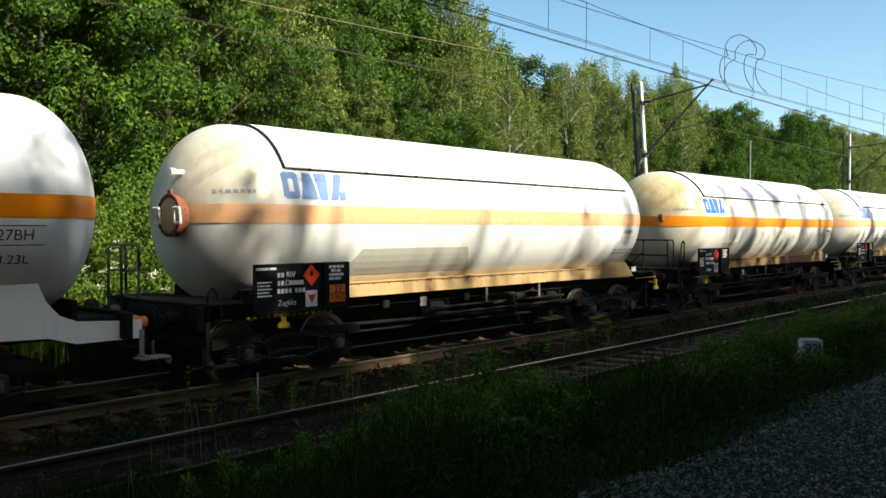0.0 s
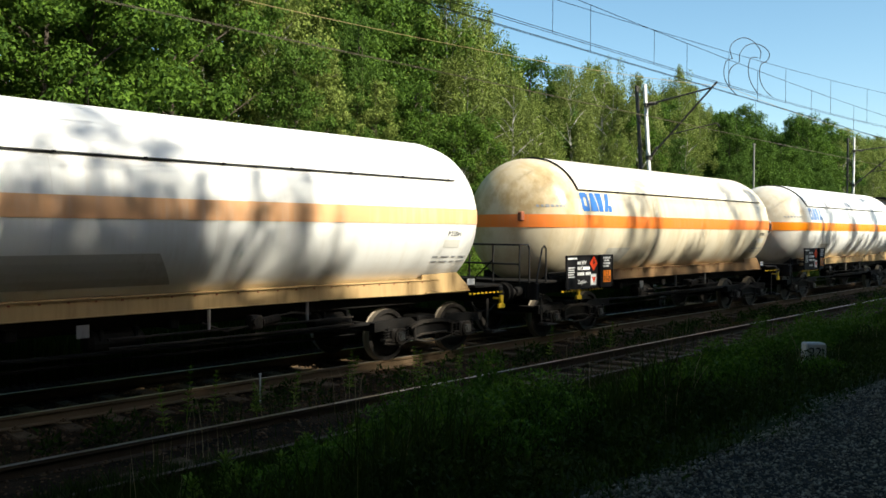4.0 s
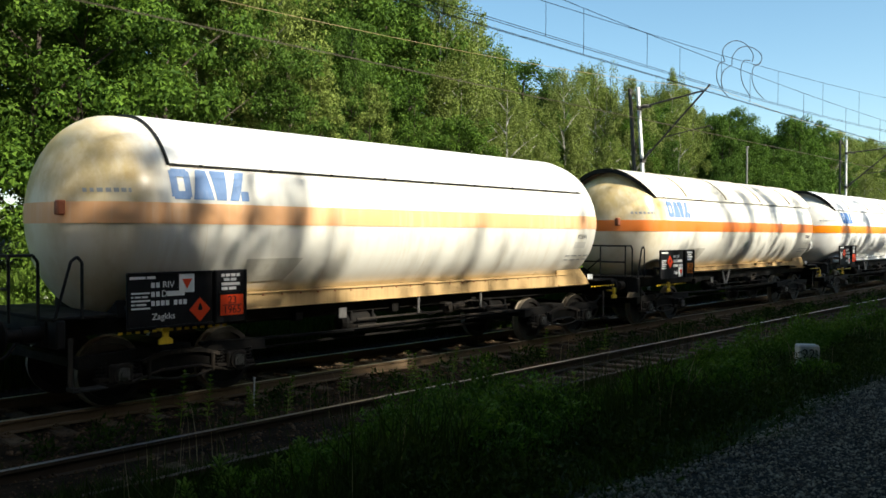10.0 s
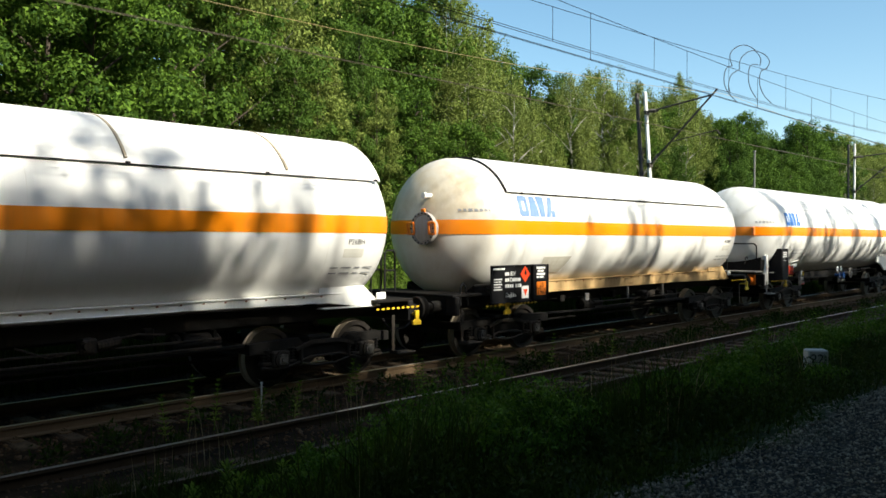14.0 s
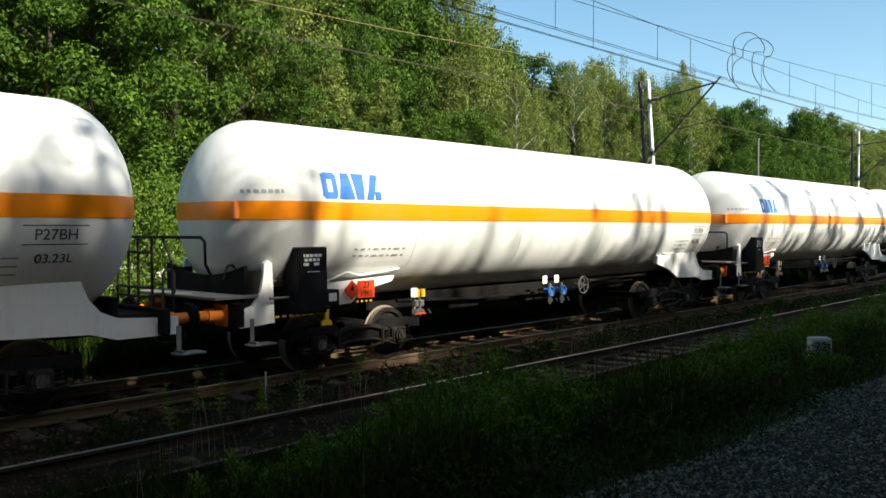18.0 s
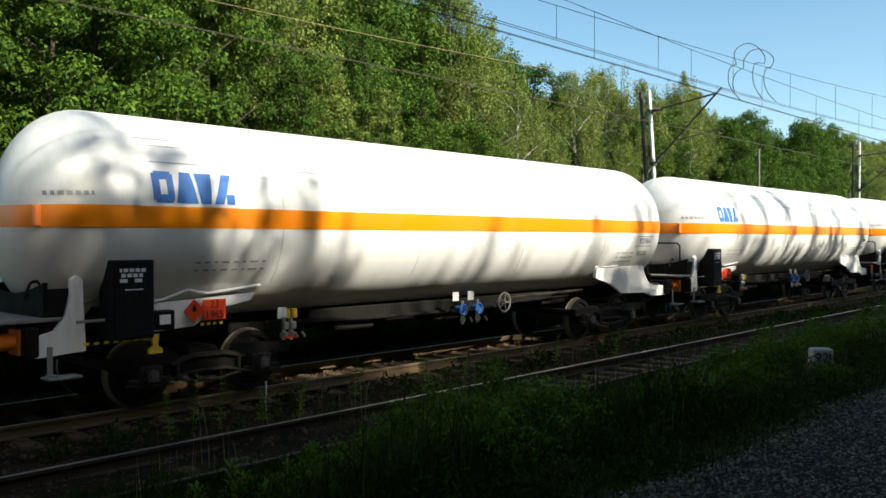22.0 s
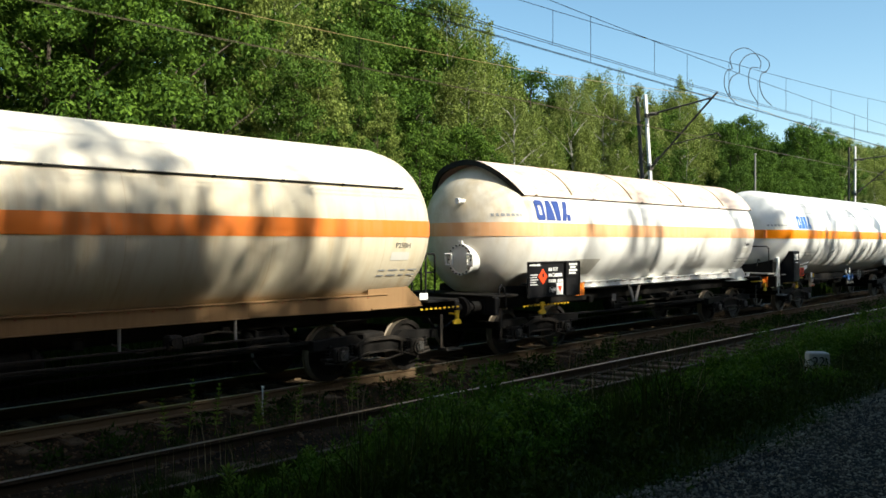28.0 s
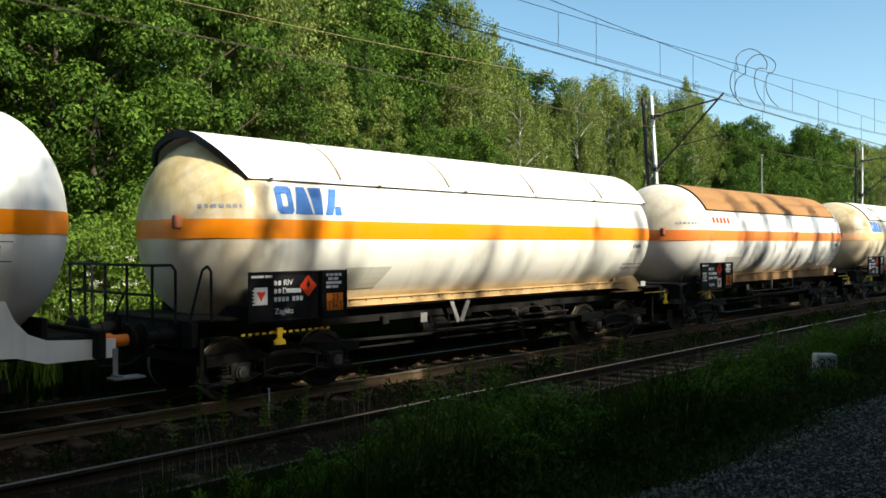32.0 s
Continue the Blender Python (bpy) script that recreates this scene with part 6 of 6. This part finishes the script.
# ---------------------------------------------------------------- trees
def leaf_cloud(centres, radii, per, size, r, droop=0.0, flat=1.0, wide=0.36, shell_of=0.25, facing=0.0):
    """Pointed leaves scattered in and round clumps, turned outward by facing; returns vertices and faces."""
    c = np.repeat(centres, per, 0)
    rad = np.repeat(radii, per)[:, None]
    n = len(c)
    d = r.randn(n, 3)
    d /= np.linalg.norm(d, axis=1, keepdims=True)
    out = d.copy()
    d[:, 2] *= flat
    p = c + d * rad * (shell_of + (1.1 - shell_of) * r.rand(n, 1) ** 0.55)
    ax = d * 0.6 + r.randn(n, 3) * 0.7 + np.array([0, 0, -droop])
    if facing:
        m = out * facing + np.array([0, 0, 0.35 * facing]) + r.randn(n, 3) * 0.45
        m /= np.linalg.norm(m, axis=1, keepdims=True)
        ax -= m * np.sum(ax * m, axis=1, keepdims=True)
    ax /= np.linalg.norm(ax, axis=1, keepdims=True) + 1e-9
    sd = np.cross(ax, m if facing else r.randn(n, 3))
    sd /= np.linalg.norm(sd, axis=1, keepdims=True) + 1e-9
    ln = size * (0.6 + 0.8 * r.rand(n, 1))
    w = ln * wide
    v = np.stack([p + sd * w, p + ax * ln, p - sd * w], 1).reshape(-1, 3)
    f = (np.arange(n)[:, None] * 3 + np.arange(3)[None])
    return v, f


# crowns of the wood: boughs, clumps on each, leaves a clump, leaf size, clump radii, spread of the clumps on a bough
CROWNS = {"broad": (34, 5, 210, 0.125, (0.34, 0.62), (0.62, 0.62, 0.26)), "birch": (44, 4, 120, 0.095, (0.20, 0.40), (0.34, 0.34, 0.60)), "sapling": (40, 4, 130, 0.11, (0.24, 0.48), (0.40, 0.40, 0.34))}


def tree_shape(kind, seed):
    """Crown and trunk meshes for one sort of tree, 10 m high or (shrub) 3 m."""
    r = np.random.RandomState(seed)
    h = 3.0 if kind == "shrub" else 10.0
    limbs = []
    if kind in CROWNS:
        # boughs leave the trunk at spread angles, the clumps gather on them, with dark gaps between
        boughs, each, per, size, span_of, spread = CROWNS[kind]
        k = np.arange(boughs)
        u = (k + r.rand(boughs)) / boughs
        low = {"broad": 1.4, "birch": 2.0, "sapling": 0.5}[kind]
        z = low + (9.75 - low) * u ** 0.9
        if kind == "broad":
            prof = 3.05 * np.sin(np.pi * np.clip((z - 0.4) / 9.9, 0, 1)) ** 0.65
        elif kind == "birch":
            prof = 2.15 * np.sin(np.pi * np.clip((z - 0.2) / 10.2, 0, 1)) ** 0.8
        else:
            prof = 1.95 * (1 - (z / 10.8) ** 1.7) + 0.1
        a = k * 2.4 + r.uniform(-0.5, 0.5, boughs)
        q = prof * r.uniform(0.55, 1.08, boughs) * (1 + 0.18 * np.sin(a * 2 + seed))
        hub = np.stack([q * np.cos(a), q * np.sin(a), z], -1)
        limbs = [(Vector((0, 0, float(max(0.8, e[2] - 0.75 * math.hypot(e[0], e[1]))))), Vector(e)) for e in hub[::2]]
        c = np.repeat(hub, each, 0) + r.randn(boughs * each, 3) * np.array(spread)
        c[:, 2] = np.clip(c[:, 2], 0.4, h * 0.985)
        rad = r.uniform(*span_of, len(c))
        v, f = leaf_cloud(c, rad, per, size, r, 0.9 if kind == "birch" else 0.2, 1.7 if kind == "birch" else 0.8, 0.34, 0.35, 0.8)
    else:
        if kind == "shade":
            clumps, per, size = 85, 52, 0.32
            z = 1.6 + 8.0 * r.rand(clumps) ** 0.8
            prof = 3.0 * np.sin(np.pi * np.clip((z - 0.6) / 9.6, 0, 1)) ** 0.7
            rad = r.uniform(0.45, 0.95, clumps)
        elif kind == "spire":
            clumps, per, size = 62, 21, 0.25
            z = 1.8 + 7.9 * r.rand(clumps)
            prof = 1.75 * np.sin(np.pi * np.clip((z - 0.2) / 10.2, 0, 1)) ** 0.8
            rad = r.uniform(0.3, 0.65, clumps)
        else:
            clumps, per, size = 80, 130, 0.085
            z = 0.2 + 2.6 * r.rand(clumps)
            prof = 1.9 * np.sqrt(np.clip(1 - (z / 3.1) ** 2, 0, 1))
            rad = r.uniform(0.3, 0.6, clumps)
        a = r.rand(clumps) * math.tau
        q = prof * np.sqrt(r.rand(clumps)) * r.uniform(0.75, 1.15, clumps)
        lob = 1 + 0.25 * np.sin(a * 3 + z)
        c = np.stack([q * lob * np.cos(a), q * lob * np.sin(a), z], -1)
        v, f = leaf_cloud(c, rad, per, size, r, 0.8 if kind == "spire" else 0.15, 1.35 if kind == "spire" else 0.85, facing=0.6 if kind == "shrub" else 0.0)
    mat = {"broad": leaf_a, "shade": leaf_a, "spire": leaf_b, "birch": leaf_b, "sapling": leaf_b if seed % 2 else leaf_a}.get(kind, leaf_c)
    crown = quick_mesh(kind + " crown", v, f, mat)
    bm = bmesh.new()
    if kind == "shrub":
        for k in range(6):
            b = k * math.tau / 6 + r.rand()
            rod(bm, (0, 0, -0.2), (0.9 * math.cos(b), 0.9 * math.sin(b), 1.9), 0.035, 5, 0.012, False)
    else:
        p = Vector((0, 0, -0.5))
        rr = 0.17 if kind in ("broad", "shade") else 0.085
        for k in range(9):
            nx = Vector((r.uniform(-0.12, 0.12), r.uniform(-0.12, 0.12), h * 0.115))
            rod(bm, p, p + nx, rr, 8, rr * 0.84, False)
            p, rr = p + nx, rr * 0.84
        for foot, tip in limbs:
            mid = foot.lerp(tip, 0.5) + Vector((0, 0, 0.12))
            rod(bm, foot, mid, 0.045, 5, 0.028, False)
            rod(bm, mid, tip, 0.028, 5, 0.010, False)
    trunk = finish(kind + " trunk", bm, birch_mat if kind in ("birch", "spire") else bark_mat, 60)
    return crown, trunk


SORTS = {k: [tree_shape(k, s) for s in seeds] for k, seeds in (("broad", (1, 2, 3, 21)), ("birch", (4, 5, 6, 22)), ("sapling", (7, 8, 23)), ("shrub", (9, 10, 11)), ("shade", (13, 14)), ("spire", (15, 16)))}
TREE_LABELS = {"broad": "dense broad leaved tree in full green leaf", "birch": "slender birch with pale bark and drooping leaves",
               "sapling": "young bushy tree leafed down to the ground", "shrub": "bright green leafy shrub on the bank", "shade": "tall broad leaved tree kept out of view for its shade", "spire": "slim birch out of view, placed for the shade of its top"}


def plant(kind, x, y, h, wide, rng, name=None, label=None, group="trees of the wood"):
    crown, trunk = rng.choice(SORTS[kind])
    t = tagged(new(name or ("shrub" if kind == "shrub" else "birch_tree" if kind == "birch" else "tree")), label or TREE_LABELS[kind], "shrub" if kind == "shrub" else "tree", group=group)
    s = h / (3.0 if kind == "shrub" else 10.0)
    t.matrix_basis = pose(x, y, float(ground_height(np.array(x), np.array(y))) - 0.05, 0, 0, rng.uniform(0, 360)) @ Matrix.Diagonal((s * wide, s * wide, s, 1))
    part("trunk", trunk, None, t)
    part("crown", crown, None, t)
    return t


def skyline(ratio):
    """How high the wood stands above the eye, per metre of distance from the line, by the bearing along it."""
    return float(np.interp(ratio, (0.0, 1.0, 1.09, 1.21, 1.27, 1.39, 1.49, 1.57, 1.82, 1.94, 2.07, 2.14, 2.40, 2.56, 2.70, 2.87, 3.10, 3.5, 3.8, 6.0),
                           (0.50, 0.47, 0.42, 0.395, 0.35, 0.33, 0.345, 0.37, 0.365, 0.41, 0.395, 0.35, 0.355, 0.32, 0.36, 0.40, 0.395, 0.43, 0.43, 0.5)))


# trees that stand out: kind, bearing along the line, distance from it, top over the eye per metre of distance, breadth
STANDING = [("broad", 0.20, 22.5, 0.42, 0.9), ("broad", 0.42, 21.5, 0.38, 0.95), ("broad", 0.57, 24.0, 0.44, 0.8), ("birch", 0.68, 25.0, 0.46, 0.9), ("birch", 0.74, 24.0, 0.38, 0.7),
            ("sapling", 0.83, 21.0, 0.29, 0.8), ("sapling", 0.90, 22.0, 0.33, 0.6), ("broad", 0.97, 29.0, 0.46, 0.8), ("sapling", 1.03, 21.0, 0.25, 1.0), ("birch", 1.12, 26.0, 0.43, 0.75), ("birch", 1.20, 27.0, 0.395, 0.8),
            ("birch", 1.30, 22.0, 0.29, 0.9), ("broad", 1.36, 29.0, 0.335, 0.8), ("birch", 1.50, 26.0, 0.345, 0.7), ("birch", 1.62, 28.0, 0.37, 0.8), ("birch", 1.78, 25.0, 0.36, 0.8), ("birch", 1.99, 28.0, 0.415, 0.55),
            ("broad", 2.34, 25.0, 0.355, 0.8), ("broad", 2.90, 26.0, 0.40, 0.8)]


def wood():
    rng = random.Random(77)
    for kind, q, y, top, wide in STANDING:
        plant(kind, q * y, y, 2.07 + top * y - float(ground_height(np.array(q * y), np.array(y))), wide, rng)
    for y0, step, kinds, cap in ((20.8, 5.2, 0, 0.62), (24.5, 5.4, 1, 0.80), (28.5, 5.4, 1, 0.90), (33.0, 5.6, 1, 0.96), (37.5, 6.0, 1, 0.95)):
        x = 0.18 * y0
        while x < 3.95 * y0:
            y = y0 + rng.uniform(-1.2, 1.2)
            q = x / y
            # the young growth in front keeps clear of the tall trees at both ends
            top = 2.07 + skyline(q) * y * (0.85 if q < 0.6 and cap < 0.85 else cap) * rng.uniform(0.82, 1.0)
            if q < 0.60 or 2.2 < q < 3.0:
                kind = "broad"
            elif q < 0.75:
                kind = rng.choice(("birch", "birch", "broad"))
            elif q < 1.03:
                kind = rng.choice(("broad", "broad", "sapling") if kinds else ("sapling", "broad"))
            elif q < 1.25:
                kind = rng.choice(("birch", "birch", "broad"))
            else:
                kind = rng.choice(("birch", "sapling", "birch", "broad"))
            plant(kind, x, y, top - float(ground_height(np.array(x), np.array(y))), {"broad": 0.85, "birch": 1.0, "sapling": 1.0}[kind] * rng.uniform(0.8, 1.2), rng)
            x += step * rng.uniform(0.75, 1.3)
    x = 2.5
    while x < 74:
        y = rng.uniform(17.6, 20.0)
        plant("shrub", x, y, rng.uniform(1.6, 3.6), rng.uniform(0.7, 1.0), rng, group="shrubs along the bank")
        x += rng.uniform(1.5, 2.9)


wood()


def blossom_shrub():
    rng = random.Random(5)
    t = plant("shrub", 8.8, 17.6, 2.7, 0.85, rng, "elder_shrub", "elder shrub covered in flat cream blossom", "shrubs along the bank")
    r = np.random.RandomState(8)
    n = 56
    a, z = r.rand(n) * math.tau, r.uniform(0.5, 2.4, n)
    q = 1.75 * np.sqrt(np.clip(1 - (z / 3.1) ** 2, 0, 1))
    v, f = leaf_cloud(np.stack([q * np.cos(a), q * np.sin(a), z], -1), np.full(n, 0.12), 20, 0.05, r, 0, 0.3)
    part("blossom", quick_mesh("blossom", v, f, petal_mat), None, t, "flat cream flower heads")["kind"] = "stuff"


blossom_shrub()


def far_wood():
    r = np.random.RandomState(12)
    n = 900
    x = r.uniform(5, 175, n)
    y = r.uniform(40, 46, n)
    top = np.array([skyline(q) for q in x / y]) * y * 0.88 + 1.2
    z = 1.5 + (top - 1.5) * r.rand(n) ** 0.8
    v, f = leaf_cloud(np.stack([x, y, z], -1), r.uniform(0.9, 1.6, n), 110, 0.24, r)
    tagged(new("far_wood", quick_mesh("far wood", v, f, leaf_a)), "dense green woodland behind the first trees", "woodland", kind="stuff")


far_wood()


def herbs(name, label, n, xs, ys, top, seed, per=70, size=0.075, mat=None):
    """Soft bushy herbs: clumps of small leaves standing on the verge."""
    r = np.random.RandomState(seed)
    x, y = r.uniform(*xs, n), r.uniform(*ys, n)
    ok = clear_of_stone(x, y) > 0.5
    x, y = x[ok], y[ok]
    z = ground_height(x, y) + r.uniform(0.05, 1.0, len(x)) * top * (0.5 + 0.5 * np.sin(x * 1.7 + 1.3 * np.sin(y * 2.1)) * np.sin(y * 1.9))
    v, f = leaf_cloud(np.stack([x, y, z], -1), r.uniform(0.10, 0.22, len(x)), per, size, r, -0.5, 1.2, 0.22)
    tagged(new(name, quick_mesh(name, v, f, mat or verge_shade_mat)), label, "weeds", kind="stuff")


herbs("herbs", "bushy green herbs on the shaded verge", 1000, (3.6, 26), (3.3, 6.2), 0.30, 51, 110, 0.05)
herbs("herbs", "low creeping herbs along the gravel's edge", 280, (2.0, 22), (2.7, 3.9), 0.10, 54, 60, 0.05)
herbs("herbs", "low herbs between the two tracks", 160, (3.0, 40), (8.8, 10.3), 0.35, 53)


def herb_clump(x, y, wide, high, seed):
    """A bushy mound of small leaves on crowded stems, uneven in outline."""
    r = np.random.RandomState(seed)
    n = 64
    a, u = r.rand(n) * math.tau, np.sqrt(r.rand(n))
    top = high * np.sqrt(np.clip(1 - u ** 2, 0.04, 1)) * r.uniform(0.55, 1.08, n)
    c = np.stack([wide * u * np.cos(a), wide * u * np.sin(a), np.maximum(0.06, top * r.uniform(0.45, 1.0, n))], -1)
    v, f = leaf_cloud(c, r.uniform(0.08, 0.19, n) * (0.6 + 0.5 * high), 150, 0.052, r, -0.6, 1.3, 0.2, 0.2, 0.5)
    t = tagged(new("herb_clump"), "bushy clump of fine leaved green herbs on the verge", "bush", group="herb clumps on the verge")
    t.location = (x, y, float(ground_height(np.array(x), np.array(y))))
    part("leaves", quick_mesh("herb leaves", v, f, herb_mat), None, t)
    bm = bmesh.new()
    for e in c[::3]:
        rod(bm, (e[0] * 0.35, e[1] * 0.35, -0.03), tuple(e), 0.006, 4, 0.003, False)
    part("foliage", finish("herb stems", bm, herb_mat), None, t)["kind"] = "stuff"


for k, (x, y, wide, high) in enumerate(((4.3, 5.7, 0.45, 0.5), (4.9, 5.5, 0.6, 0.75), (5.6, 5.5, 0.6, 0.95), (6.3, 5.6, 0.7, 1.15), (7.0, 5.7, 0.7, 1.10), (5.5, 4.6, 0.7, 0.75), (6.6, 4.7, 0.7, 0.75),
                                        (7.9, 5.2, 0.6, 0.55), (9.0, 4.9, 0.6, 0.5), (9.9, 5.0, 0.6, 0.42), (11.0, 5.2, 0.7, 0.5), (12.6, 5.3, 0.8, 0.6), (14.0, 5.2, 0.9, 0.8), (15.6, 5.0, 0.9, 0.8), (17.2, 5.3, 1.0, 0.9), (19.0, 5.0, 1.0, 0.9), (8.2, 4.2, 0.5, 0.45), (9.8, 4.1, 0.5, 0.4))):
    herb_clump(x, y, wide, high, 60 + k)
herb_clump(11.6, 3.78, 0.26, 0.13, 90)


def shade_trees():
    """Unseen trees behind the path whose shade lies over the verge and dapples the train."""
    rng = random.Random(19)
    for k in range(26):
        x = -16 + k * 2.6 + rng.uniform(-0.5, 0.5)
        plant("shade", x, -6.6 + rng.uniform(-0.9, 0.9), float(np.interp(x, (7.0, 8.4, 10.5, 11.0, 13.0, 13.6, 21.0, 23.0), (13.9, 13.3, 13.3, 12.6, 12.6, 12.9, 12.9, 13.6))) + rng.uniform(-0.25, 0.25), 0.95, rng, group="trees behind the path")
    # taller back row, added out of view to close off more sky
    for k in range(16):
        plant("shade", -24 + k * 5.0 + rng.uniform(-1, 1), -14 + rng.uniform(-1.5, 1.5), rng.uniform(17.0, 18.5), 1.0, rng, group="trees behind the path")
    # unseen near rows, added to keep skylight off the verge and path
    near = random.Random(47)
    for k in range(24):
        x = -26 + k * 3.0 + near.uniform(-0.6, 0.6)
        if not -4.0 < x < 4.0:
            plant("shade", x, -3.3 + near.uniform(-0.5, 0.5), near.uniform(9.2, 10.0), 0.95, near, group="trees behind the path")
        if not -6.0 < x < 7.0:
            plant("shade", x + 1.4, -0.9 + near.uniform(-0.3, 0.3), near.uniform(7.2, 7.9), 0.85, near, group="trees behind the path")
    # unseen trees added on the left to darken that end of the tracks
    for k in range(9):
        plant("shade", -3.9 - (k % 3) * 3.4 + near.uniform(-0.4, 0.4), 1.0 + (k // 3) * 2.6 + near.uniform(-0.5, 0.5), near.uniform(11.0, 12.5), 0.85, near, group="trees behind the path")
    for x, h, wide in ((6.6, 16.6, 0.5), (7.0, 17.0, 0.5), (8.1, 16.5, 0.42), (7.5, 16.8, 0.55), (5.2, 15.8, 0.6), (4.2, 15.2, 0.5), (4.8, 15.5, 0.6), (5.8, 15.5, 0.6), (6.3, 15.2, 0.6), (7.0, 15.3, 0.6), (7.9, 15.1, 0.5), (10.4, 15.9, 0.28), (8.3, 15.6, 0.36), (8.9, 15.2, 0.24), (9.6, 15.5, 0.22), (10.1, 16.1, 0.26), (10.9, 14.9, 0.2), (13.2, 14.7, 0.14), (13.7, 15.0, 0.18), (14.3, 14.7, 0.14), (14.8, 15.2, 0.22), (15.6, 15.1, 0.22), (16.1, 14.9, 0.16),
                       (17.8, 14.7, 0.14), (18.3, 15.1, 0.24), (18.9, 15.2, 0.24), (20.4, 16.0, 0.3), (21.0, 16.1, 0.34), (21.5, 15.3, 0.2), (26.4, 16.8, 0.42), (28.2, 17.0, 0.40), (30.0, 17.0, 0.5), (32.6, 16.9, 0.46), (34.8, 16.5, 0.36), (37.2, 16.8, 0.5), (40.0, 16.8, 0.5)):
        plant("spire", x, -6.6 + rng.uniform(-0.6, 0.6), h, wide, rng, group="trees behind the path")
    # thin unseen spires added along the crowns so that shade falls in streaks
    for k in range(17):
        plant("spire", 4.7 + k * 0.42 + near.uniform(-0.12, 0.12), -6.6 + near.uniform(-0.6, 0.6), near.uniform(14.3, 15.3), near.uniform(0.08, 0.14), near, group="trees behind the path")


shade_trees()


# ---------------------------------------------------------------- what moves
def motions():
    times = [k for k in range(33)]
    ticks = [k / 15 for k in range(481)]
    for wagon, start, rolling in CONSIST:
        walk(wagon, [(t, pose(start - run_of(t), TRACK_Y, RAIL_Z)) for t in times])
        for wheelset, x in rolling:
            walk(wheelset, [(t, pose(x, 0, 0.46, 0, -math.degrees(run_of(t) / 0.46), 0)) for t in ticks])


motions()
